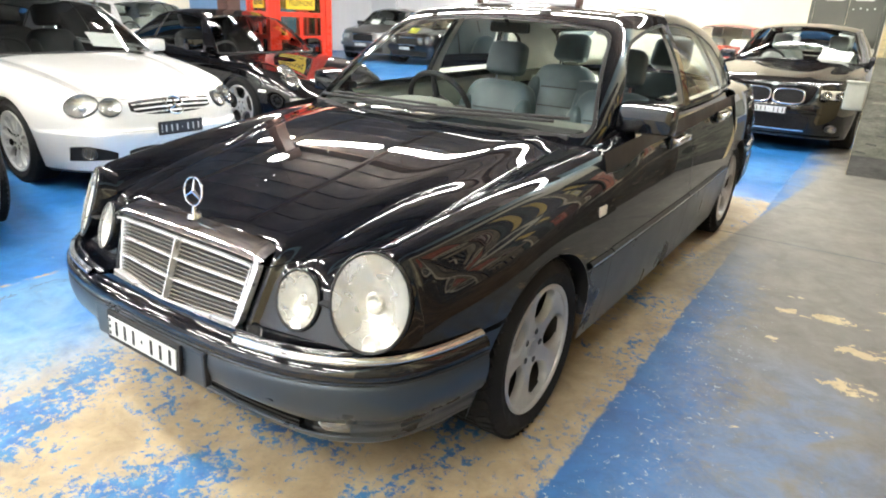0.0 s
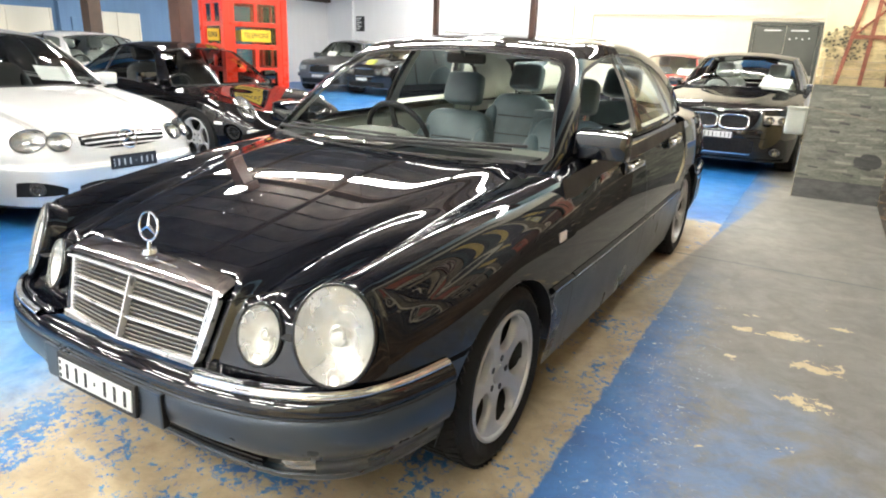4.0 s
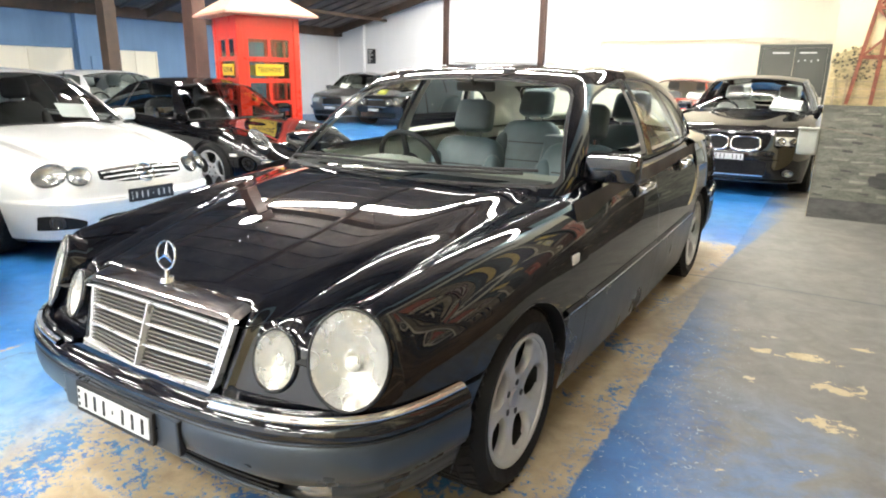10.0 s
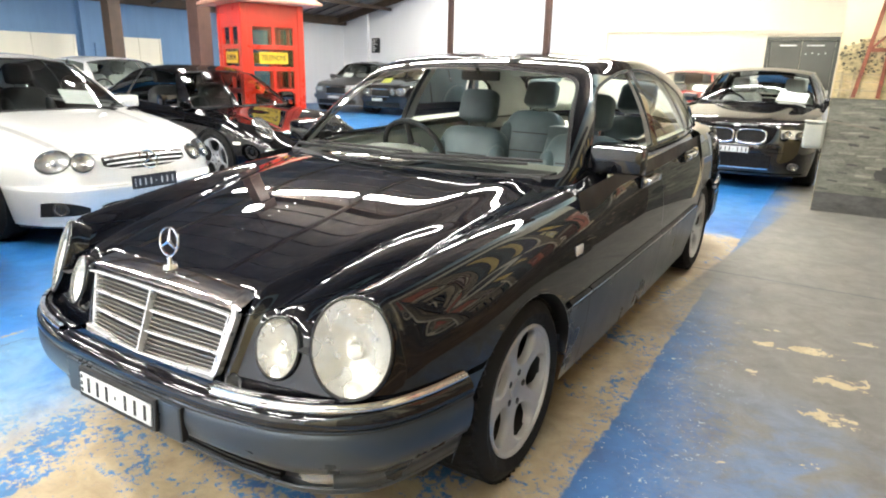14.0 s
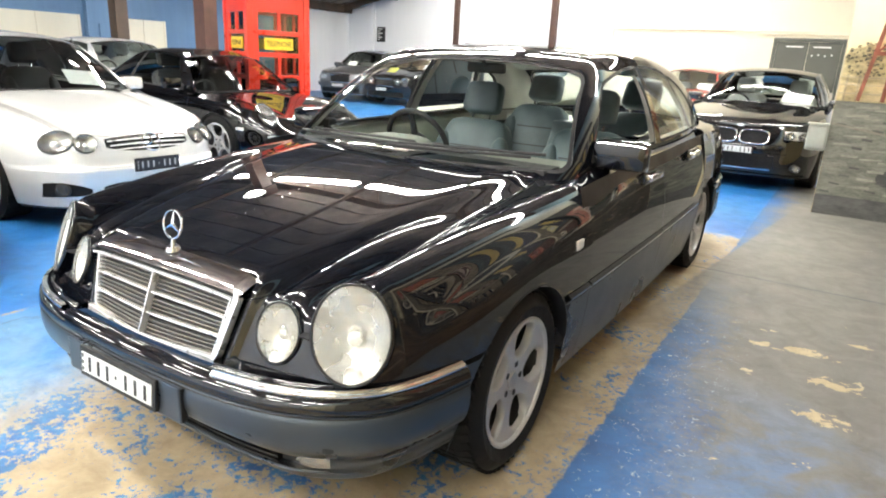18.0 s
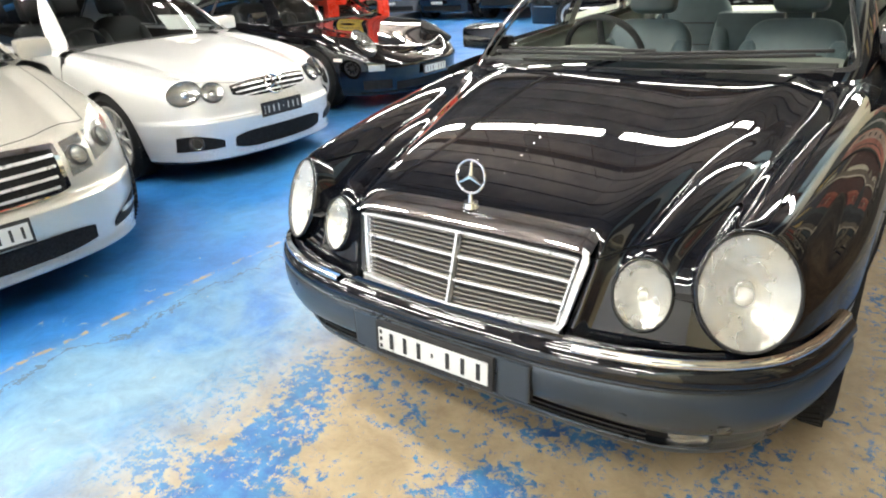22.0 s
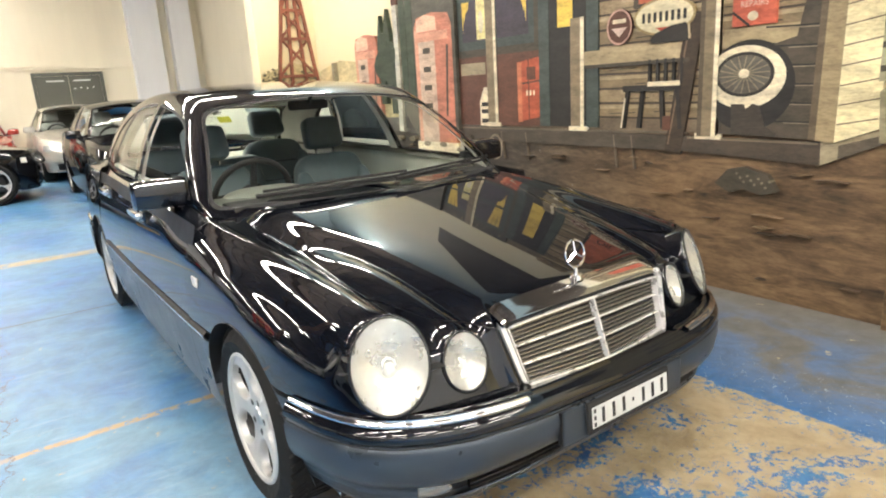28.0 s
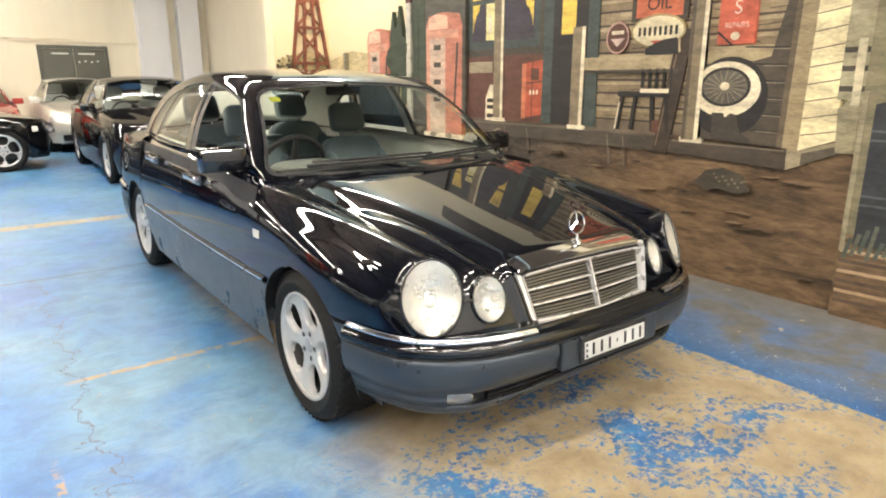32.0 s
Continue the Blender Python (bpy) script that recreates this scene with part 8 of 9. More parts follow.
def disc_star(car, c, r, n=(0, -1, 0.15), parent=None):
    """A chrome ring with three spokes."""
    z = Vector(n).normalized()
    x = Vector((0, 0, 1)).cross(z).normalized()
    y = z.cross(x)
    m = Matrix.Translation(c) @ Matrix((x, y, z)).transposed().to_4x4()
    bm = bmesh.new()
    for k in range(28):
        a, b = 2 * math.pi * k / 28, 2 * math.pi * (k + 1) / 28
        rod(bm, m @ Vector((r * math.sin(a), r * math.cos(a), 0)), m @ Vector((r * math.sin(b), r * math.cos(b), 0)), r * 0.11, seg=8)
    for k in range(3):
        a = 2 * math.pi * k / 3
        rod(bm, m @ Vector((0, 0, 0)), m @ Vector((r * math.sin(a), r * math.cos(a), 0)), r * 0.2, r * 0.06, 6)
    smooth_all(part("badge", bm, M_CHROME, parent or car, "chrome badge"))


C_RIDGE = poly(3, (-0.82, 0.672), (-0.6, 0.737), (-0.3, 0.803), (0.1, 0.866), (0.45, 0.906), (0.66, 0.922))
C_PLAN = poly(4, (-0.62, 0.735), (-0.5, 0.785), (-0.38, 0.815), (-0.2, 0.838), (0.0, 0.849), (0.25, 0.856), (0.5, 0.861), (0.7, 0.864))
C_WING = poly(3, (-0.72, 0.684), (-0.5, 0.742), (-0.2, 0.8), (0.1, 0.842), (0.4, 0.872), (0.66, 0.892))
C_NOSE = curve([(0.14, 0.03), (0.19, 0.008), (0.26, -0.004), (0.34, -0.022), (0.425, -0.03), (0.442, -0.018), (0.462, 0.004), (0.52, 0.018), (0.6, 0.045), (0.68, 0.095), (0.76, 0.18), (0.9, 0.4)])


def coupe_body(x, y, z):
    """How deep a place lies inside the front of the silver coupe, bumper and bonnet in one."""
    x = np.abs(x)
    q = np.clip((y + 0.8) / 1.4, 0, 1)
    edge = 0.36 + 0.22 * q
    base = C_RIDGE(y) - 0.09 * x * x - (0.012 * (1 - q) + 0.006) / (1 + np.exp(-(x - edge) / 0.02)) - 0.1 * np.maximum(0, x - 0.4) ** 2
    d = x - (0.60 + 0.1 * (y + 0.7))
    wing = C_WING(y) - (2.6 - 1.0 * q) * d * d * (1 + 20 * d * d)
    top = (soft_max(base, wing, 0.03) - z) * 0.95
    up = np.clip((z - 0.5) / 0.36, 0, 1.4)
    side = C_PLAN(y) - 0.05 * up**2.4 * ramp01((y + 0.8) / 0.6) - 0.05 * np.clip((0.5 - z) / 0.35, 0, 1) ** 2 - x
    front = (y - (-0.872 + 0.3 * x * x + 0.9 * np.minimum(x, 0.9) ** 6 + C_NOSE(z))) * 0.9
    return soft_min(soft_min(top, front, 0.05), side, 0.09)


def nose_patch(car, body, name, xs, zs, mat, off=0.004, label="", parent=None, both=True):
    """A panel laid on the nose of a body: xs a row of distances from the middle, zs for each the lower and upper edge."""
    xs = np.asarray(xs, float)
    lo, hi = (np.broadcast_to(np.asarray(e, float), xs.shape) for e in zs)
    X = np.repeat(xs[:, None], 7, 1)
    Z = lo[:, None] + (hi - lo)[:, None] * np.linspace(0, 1, 7)[None]
    a, b = np.full(X.shape, -1.1), np.full(X.shape, 0.3)
    for _ in range(34):
        m = (a + b) / 2
        out = body(X, m, Z) < 0
        a, b = np.where(out, m, a), np.where(out, b, m)
    v = np.stack([X, a, Z], -1)
    g = -body_slope(v.reshape(-1, 3), body).reshape(v.shape)
    v = v + off * g / np.linalg.norm(g, axis=2)[..., None]
    return [grid_ob(name, v * (s, 1, 1), mat, parent or car, label) for s in ((1, -1) if both else (1,))]


def nose_at(body, x, z):
    a, b = -1.1, 0.3
    for _ in range(34):
        m = (a + b) / 2
        a, b = (m, b) if body(np.array([x]), np.array([m]), np.array([z]))[0] < 0 else (a, m)
    p = np.array([[x, a, z]])
    g = -body_slope(p, body)[0]
    return p[0], g / np.linalg.norm(g)


def silver_coupe():
    car = thing("coupe_car", pose(-3.72, 1.17, 0, 0, 0, 89.5), "bright silver two-door coupe with twin oval lamps", "car", "cars in the left row")
    S = variant(0.967, 0.99, 2.715, 0.93, 0.965, 1.0, -0.012, wheel_r=0.315, arch=0.335, sill=0.17, mid=0.5, tumble=0.03,
                windows=[((0.08, 0.055), (0.46, 0.44)), ((0.48, 0.46), (0.80, 0.80))], panels=["nose_panel", "front_wing", "door", "rear_wing"], crown=2.2, hood_cut=0.86)
    S["gaps"] = [-0.36, 0.48, 1.75]
    S["plan"] = [(0, -0.86, 0.69, 0.13), (0.2, -0.853, 0.692, 0.13), (0.4, -0.815, 0.70, 0.13), (0.56, -0.74, 0.715, 0.13), (0.69, -0.63, 0.735, 0.12), (0.775, -0.5, 0.755, 0.11), (0.815, -0.38, 0.775, 0.09)] + S["plan"][8:]
    S["own_front"] = True
    band, w_at, _, _ = car_shell(car, S, M_SILVER2, dict(MATS, pillar=M_RUBBER, glass=M_DARKGLASS))
    holes = []
    for x, z, a, b, lean in ((0.612, 0.63, 0.112, 0.08, -0.25), (0.455, 0.618, 0.074, 0.068, -0.2), (0.625, 0.298, 0.04, 0.04, 0.0)):
        p, n = nose_at(coupe_body, x, z)
        holes.append((p - n * 0.004, n, a, b, lean))
    front_clip(car, M_SILVER2, M_BLACK, coupe_body, -1.0, 0.17, 0.17, 0.4775, ((0.575, -0.7, 0), (0.712, 0.6, 0)), (0.40, 0.672, 0.12), 0.335, 0.315, 0.009, holes)
    dress(car, S, MULTI, "multi_spoke", M_RUBBER)
    mirrors(car, S, M_SILVER2, 0.78)
    sheet(car, S, 0.38, 0.3)
    for s in (-1, 1):
        for p, n, a, b, lean in holes[:2]:
            ellipse_lamp(car, (s * p[0], p[1], p[2]), (s * n[0], n[1], n[2]), a, b, CLEARMATS, lean=s * lean, ring=0.004, depth=0.024)
    top = 0.652
    xs = np.linspace(-0.335, 0.335, 31)
    low = 0.55 + 0.035 * (np.abs(xs) / 0.335) ** 3
    g = nose_patch(car, coupe_body, "grille", xs, (low, top - 0.02 * (xs / 0.335) ** 2), M_MESH, 0.004, "black grille with chrome slats", both=False)[0]
    for k in range(3):
        z = 0.572 + 0.031 * k
        half = 0.30 + 0.01 * k
        x2 = np.linspace(-half, half, 31)
        zc = z - 0.012 * (x2 / 0.335) ** 2
        nose_patch(car, coupe_body, "grille_slat", x2, (zc - 0.0045, zc + 0.0045), M_BRIGHT, 0.014, parent=g, both=False)
    zc = top - 0.02 * (xs / 0.335) ** 2
    nose_patch(car, coupe_body, "grille_edge", xs, (zc - 0.002, zc + 0.007), M_CHROME, 0.01, parent=g, both=False)
    p, n = nose_at(coupe_body, 0.0, 0.604)
    disc_star(car, p + n * 0.016, 0.07, n, g)
    plate(car, pose(0, nose_at(coupe_body, 0.0, 0.452)[0][1] - 0.012, 0.452), 0.372, 0.1, MATS, dark=True, n=7)
    xs = np.linspace(-0.40, 0.40, 31)
    nose_patch(car, coupe_body, "lower_intake", xs, (0.212 + 0.03 * (np.abs(xs) / 0.4) ** 6, 0.338 - 0.03 * (np.abs(xs) / 0.4) ** 6), M_MESH, 0.003, "dark mesh intake", both=False)
    q = np.linspace(0, 1, 14)
    nose_patch(car, coupe_body, "side_intake", 0.47 + 0.24 * q, (0.25 - 0.01 * q, 0.275 + 0.075 * np.sin(np.pi * np.minimum(1, 0.15 + q) * 0.5) ** 0.8 - 0.05 * np.maximum(0, q - 0.85)), M_MESH, 0.003, "black side intake")
    nose_patch(car, coupe_body, "bumper_groove", np.linspace(0.2, 0.70, 20), (0.440, 0.446), M_GREYTRIM, 0.0015)
    nose_patch(car, coupe_body, "front_lip", np.linspace(0.0, 0.70, 24), (0.174, 0.2), M_SILVER2, 0.014)
    for s in (-1, 1):
        p, n = nose_at(coupe_body, 0.625, 0.298)
        ellipse_lamp(car, (s * p[0], p[1], p[2]), (s * n[0], n[1], n[2]), 0.04, 0.04, CLEARMATS, name="fog_lamp", depth=0.02)


CLEARMATS = dict(MATS, trim=M_DISC, lens=M_CLEARLENS, reflector=M_CLEARBOWL, bulb=M_CHROME, bulb_size=0.36)


def silver_saloon():
    car = thing("saloon_car", pose(-2.97, -1.03, 0, 0, 0, 84), "silver saloon with angular lamps and broad chrome grille", "car", "cars in the left row")
    S = variant(1.03, 0.98, 2.874, 0.95, 1.0, 1.04, 0.0, wheel_r=0.325, arch=0.345, sill=0.18, mid=0.55)
    S["plan"] = [(0, -0.86, 0.735, 0.12), (0.2, -0.852, 0.737, 0.12), (0.4, -0.828, 0.745, 0.12), (0.58, -0.775, 0.76, 0.12), (0.72, -0.68, 0.785, 0.12), (0.81, -0.55, 0.81, 0.11), (0.865, -0.4, 0.825, 0.09)] + S["plan"][8:]
    S["own_front"] = True
    band, w_at, _, _ = car_shell(car, S, M_SILVER, dict(MATS, glass=M_DARKGLASS))
    body = lambda x, y, z: coupe_body(x / 1.035, y, z * 0.955)
    front_clip(car, M_SILVER, M_BLACK, body, -1.0, 0.18, 0.18, 0.5045, ((0.6, -0.7, 0), (0.735, 0.6, 0)), (0.40, 0.735, 0.05), 0.345, 0.325, 0.011)
    dress(car, S, MULTI, "multi_spoke_large", M_RUBBER)
    mirrors(car, S, M_SILVER, 0.8)
    xs = np.linspace(-0.39, 0.39, 33)
    g = nose_patch(car, body, "grille", xs, (0.487 + 0.03 * (np.abs(xs) / 0.39) ** 4, 0.69 - 0.015 * (xs / 0.39) ** 2), M_MESH, 0.01, "black grille with four bright slats in a chrome frame", both=False)[0]
    for k in range(4):
        half = 0.355 + 0.007 * k
        x2 = np.linspace(-half, half, 31)
        z = 0.522 + 0.042 * k
        nose_patch(car, body, "grille_slat", x2, (z - 0.006, z + 0.006), M_BRIGHT, 0.024, parent=g, both=False)
    for e in (0.487 + 0.03 * (np.abs(xs) / 0.39) ** 4, 0.69 - 0.015 * (xs / 0.39) ** 2):
        nose_patch(car, body, "grille_frame", xs, (e - 0.009, e + 0.009), M_CHROME, 0.028, parent=g, both=False)
    nose_patch(car, body, "grille_frame", np.linspace(0.376, 0.396, 4), (0.512, 0.68), M_CHROME, 0.03, parent=g)
    p, n = nose_at(body, 0.0, 0.588)
    disc_star(car, p + n * 0.034, 0.088, n, g)
    for x0, x1, za, zb in ((0.435, 0.545, (0.545, 0.56), (0.69, 0.705)), (0.565, 0.735, (0.575, 0.62), (0.712, 0.745))):
        q = np.linspace(0, 1, 12)
        edges_ = (za[0] + (za[1] - za[0]) * q, zb[0] + (zb[1] - zb[0]) * q)
        nose_patch(car, body, "headlamp", x0 + (x1 - x0) * q, edges_, M_CLEARBOWL, 0.002, "clear angular headlamp")
        nose_patch(car, body, "lamp_lens", x0 + (x1 - x0) * q, edges_, M_CLEARLENS, 0.016)
        for s in (-1, 1):
            xm = (x0 + x1) / 2
            p, n = nose_at(body, xm, (za[0] + zb[1]) / 2)
            ellipse_lamp(car, (s * p[0], p[1], p[2]), (s * n[0], n[1], n[2]), 0.042, 0.042, CLEARMATS, name="projector", ring=0.006, depth=0.01)
    plate(car, pose(0, nose_at(body, 0.0, 0.40)[0][1] - 0.014, 0.40), 0.372, 0.11, MATS, n=7)
    xs = np.linspace(-0.46, 0.46, 31)
    nose_patch(car, body, "lower_intake", xs, (0.225 + 0.02 * (np.abs(xs) / 0.46) ** 6, 0.33 - 0.02 * (np.abs(xs) / 0.46) ** 6), M_MESH, 0.003, "dark mesh intake", both=False)
    q = np.linspace(0, 1, 12)
    nose_patch(car, body, "side_intake", 0.56 + 0.19 * q, (0.25 + 0.01 * q, 0.275 + 0.09 * q**0.7), M_MESH, 0.003)
    nose_patch(car, body, "running_lamp", 0.61 + 0.12 * q, (0.305, 0.328), M_CLEAR, 0.012, "strip running lamp")
    nose_patch(car, body, "front_lip", np.linspace(0.0, 0.7, 24), (0.184, 0.21), M_SILVER, 0.014)


def black_sports_car():
    car = thing("sports_car", pose(-4.12, 3.6, 0, 0, 0, 88), "low black sports car with pale almond lamps", "car", "cars in the left row")
    S = dict(SALOON)
    S.update(
        plan=[(0, -0.93, 0.52, 0.2), (0.2, -0.92, 0.525, 0.2), (0.4, -0.88, 0.55, 0.19), (0.56, -0.80, 0.6, 0.17), (0.68, -0.68, 0.655, 0.14), (0.77, -0.52, 0.70, 0.11), (0.83, -0.3, 0.735, 0.08), (0.865, 0, 0.765, 0.06), (0.87, 0.5, 0.79, 0.055),
              (0.875, 1.2, 0.815, 0.05), (0.885, 1.8, 0.83, 0.06), (0.9, 2.35, 0.83, 0.08), (0.89, 2.8, 0.80, 0.12), (0.80, 3.15, 0.74, 0.14), (0.6, 3.36, 0.70, 0.14), (0.3, 3.44, 0.68, 0.14), (0, 3.46, 0.675, 0.14)],
        base=2.35, wheel_r=0.315, arch=0.335, sill=0.16, mid=0.45, clad=0.0, width=1.78, gaps=[-0.36, 0.5, 1.62], panels=["nose_panel", "front_wing", "door", "rear_wing"],
        centre=[(-0.73, 0.55), (-0.5, 0.62), (-0.1, 0.72), (0.3, 0.80), (0.58, 0.85), (2.6, 0.88), (3.0, 0.82), (3.32, 0.69)],
        cowl=0.58, deck=2.65, cowl_bend=-0.2, hood_cut=0.72, crown=2.0,
        belt=[(0.5, 0.74, 0.83), (1.1, 0.77, 0.86), (1.8, 0.76, 0.885), (2.4, 0.68, 0.89), (2.75, 0.58, 0.87)],
        rail=[(0.98, 0.52, 1.19), (1.3, 0.55, 1.245), (1.6, 0.54, 1.25), (1.95, 0.51, 1.2), (2.3, 0.46, 1.08)],
        roof=[(0.9, 1.23), (1.25, 1.295), (1.6, 1.3), (1.95, 1.26), (2.35, 1.13)],
        screen=[(0.70, 0.52, 0.835, -0.22), (0.54, 2.68, 0.875, 0.1)],
        windows=[((0.08, 0.05), (0.55, 0.5)), ((0.58, 0.53), (0.86, 0.84))])
    S.pop("crease")
    S.pop("ridges")
    band, w_at, top_rows, _ = car_shell(car, S, M_BLACKPAINT, MATS)
    dress(car, S, STAR5, "star_spoke_low", M_RUBBER, rear_seats=False)
    mirrors(car, S, M_BLACKPAINT, 0.72, 0.92)
    for s in (-1, 1):
        ellipse_lamp(car, (s * 0.6, -0.53, 0.665), (s * 0.3, -0.42, 0.86), 0.085, 0.19, CLEARMATS, lean=-s * 0.3, ring=0.003, depth=0.012)
    across(car, band, "lower_intake", 0.5, 0.2, 0.28, M_MESH, 0.004)
    on_body(car, band, "side_intake", 0.55, 0.85, 0.22, 0.31, M_MESH, 0.004)
    on_body(car, band, "front_indicator", 0.62, 0.78, 0.40, 0.46, M_CLEAR, 0.006, "clear front indicator")
    on_body(car, band, "side_marker", 1.05, 1.15, 0.5, 0.53, M_AMBER, 0.005)
    across(car, band, "front_lip", 0.9, 0.162, 0.18, M_BLACKPAINT, 0.02)
    plate(car, pose(0, -0.94, 0.36), 0.372, 0.1, MATS, n=7)


def black_coupe():
    car = thing("coupe_car", pose(-1.42, 10.42, 0, 0, 0, 90), "long black two-door coupe with silver star wheels", "car", "cars along the rear wall")
    S = variant(1.03, 0.98, 2.885, 1.02, 0.985, 0.95, -0.01, wheel_r=0.33, arch=0.35, sill=0.19, mid=0.55,
                windows=[((0.07, 0.10), (0.475, 0.45)), ((0.478, 0.453), (0.9, 0.74))], panels=["nose_panel", "front_wing", "door", "rear_wing"], tumble=0.035)
    S["gaps"] = [-0.36, 0.5, 1.85]
    band, w_at, _, _ = car_shell(car, S, M_BLACKPAINT, dict(MATS, pillar=M_GLASS))
    dress(car, S, STAR5, "star_spoke", M_CREAMHIDE)
    mirrors(car, S, M_BLACKPAINT)
    on_body(car, band, "side_strip", w_at(0.4), w_at(2.46), 0.50, 0.515, M_CHROME, 0.012, "bright side strip", n=20)
    on_body(car, band, "side_strip", w_at(3.3), w_at(3.72), 0.50, 0.515, M_CHROME, 0.012, n=8)
    on_body(car, band, "tail_lamp", w_at(3.56), w_at(3.79), 0.70, 0.85, M_REDLENS, 0.006, "red tail lamp")
    for y in (1.35,):
        on_body(car, band, "door_handle", w_at(y), w_at(y + 0.2), 0.80, 0.825, M_CHROME, 0.03, n=4)
    for s in (-1, 1):
        ellipse_lamp(car, (s * 0.64, -0.64, 0.65), (s * 0.5, -0.8, 0.33), 0.10, 0.09, CLEARMATS, ring=0.006)
        ellipse_lamp(car, (s * 0.46, -0.715, 0.64), (s * 0.3, -0.9, 0.33), 0.075, 0.078, CLEARMATS, ring=0.006)
    g = across(car, band, "grille", 0.33, 0.54, 0.70, M_MESH, 0.01)
    across(car, band, "grille_edge", 0.34, 0.69, 0.71, M_CHROME, 0.02, parent=g)
    across(car, band, "front_lip", 0.9, 0.2, 0.25, M_BLACKPAINT, 0.02)
    on_body(car, band, "turn_lamp", w_at(-0.5), w_at(-0.42), 0.6, 0.68, M_AMBER, 0.006)


def black_compact():
    car = thing("saloon_car", pose(0.52, 7.42, 0), "black saloon with a divided chrome grille and price sheet", "car", "cars along the rear wall")
    S = variant(1.01, 1.0, 2.76, 0.95, 1.0, 1.0, 0.01, wheel_r=0.32, arch=0.34, sill=0.17, mid=0.52)
    S["plan"] = [(0, -0.86, 0.745, 0.11), (0.2, -0.852, 0.748, 0.11), (0.4, -0.83, 0.752, 0.11), (0.58, -0.78, 0.765, 0.11), (0.71, -0.70, 0.785, 0.11), (0.80, -0.56, 0.81, 0.10), (0.85, -0.4, 0.825, 0.08)] + S["plan"][8:]
    S["centre"] = [(-0.75, 0.75), (-0.6, 0.80)] + S["centre"][3:]
    S["crease"] = ([-0.8, 0.66], [0.26, 0.6])
    band, w_at, _, _ = car_shell(car, S, M_BLACKPAINT, MATS)
    dress(car, S, STAR5, "star_spoke_mid", M_GREYTRIM)
    mirrors(car, S, M_BLACKPAINT)
    sheet(car, S, 0.42, 0.36)
    for s in (1, -1):
        c = np.array((s * 0.175, -0.866, 0.635))
        out = []
        bm = bmesh.new()
        seg = 28
        ring = [(0.165, 0.085, 0.0), (0.166, 0.086, -0.022), (0.154, 0.075, -0.024), (0.15, 0.071, 0.0)]
        rows = []
        for a, b, d in ring:
            r = []
            for k in range(seg):
                t = 2 * math.pi * k / seg
                cx = math.copysign(abs(math.cos(t)) ** 0.6, math.cos(t)) * a
                cz = math.copysign(abs(math.sin(t)) ** 0.6, math.sin(t)) * b
                r.append(bm.verts.new((c[0] + cx, c[1] + d + 0.25 * cz + 0.06 * abs(cx + s * 0.15) ** 1.5, c[2] + cz)))
            rows.append(r)
        for p, q in zip(rows, rows[1:]):
            for k in range(seg):
                bm.faces.new((p[k], p[(k + 1) % seg], q[(k + 1) % seg], q[k]))
        o = part("grille", bm, M_CHROME, car, "chrome-rimmed grille half", True)
        bmesh_in = bmesh.new()
        vs = [bmesh_in.verts.new((c[0] + math.copysign(abs(math.cos(2 * math.pi * k / seg)) ** 0.6, math.cos(2 * math.pi * k / seg)) * 0.152, c[1] + 0.25 * math.copysign(abs(math.sin(2 * math.pi * k / seg)) ** 0.6, math.sin(2 * math.pi * k / seg)) * 0.07 - 0.006, c[2] + math.copysign(abs(math.sin(2 * math.pi * k / seg)) ** 0.6, math.sin(2 * math.pi * k / seg)) * 0.075)) for k in range(seg)]
        bmesh_in.faces.new(vs)
        part("grille_mesh", bmesh_in, M_MESH, o)
    on_body(car, band, "headlamp", 0.5, 0.80, 0.62, 0.715, M_CLEAR, 0.008, "clear headlamp")
    for s in (1, -1):
        for x, y in ((0.545, -0.80), (0.68, -0.735)):
            ellipse_lamp(car, (s * x, y - 0.0, 0.668), (s * 0.4, -0.9, 0.2), 0.045, 0.042, CLEARMATS, ring=0.004, depth=0.015, name="lamp_unit")
        ellipse_lamp(car, (s * 0.66, -0.775, 0.30), (s * 0.4, -0.9, 0.0), 0.045, 0.035, CLEARMATS, name="fog_lamp", ring=0.008, depth=0.015)
    on_body(car, band, "lip_highlight", 0.35, 0.55, 0.42, 0.45, M_BLACKPAINT, 0.02)
    bm = bmesh.new()
    bmesh.ops.create_uvsphere(bm, u_segments=16, v_segments=8, radius=0.042, matrix=Matrix.Translation((0, -0.80, 0.752)) @ Matrix.Diagonal((1, 0.8, 0.4, 1)))
    part("badge", bm, M_PLATE, car, "round badge", True)
    plate(car, pose(0, -0.88, 0.475), 0.372, 0.1, MATS, n=7)
    across(car, band, "lower_intake", 0.42, 0.27, 0.44, M_MESH, 0.004)
    across(car, band, "intake_strip", 0.4, 0.248, 0.262, M_CHROME, 0.014)
    across(car, band, "front_lip", 0.9, 0.175, 0.2, M_BLACKPAINT, 0.02)


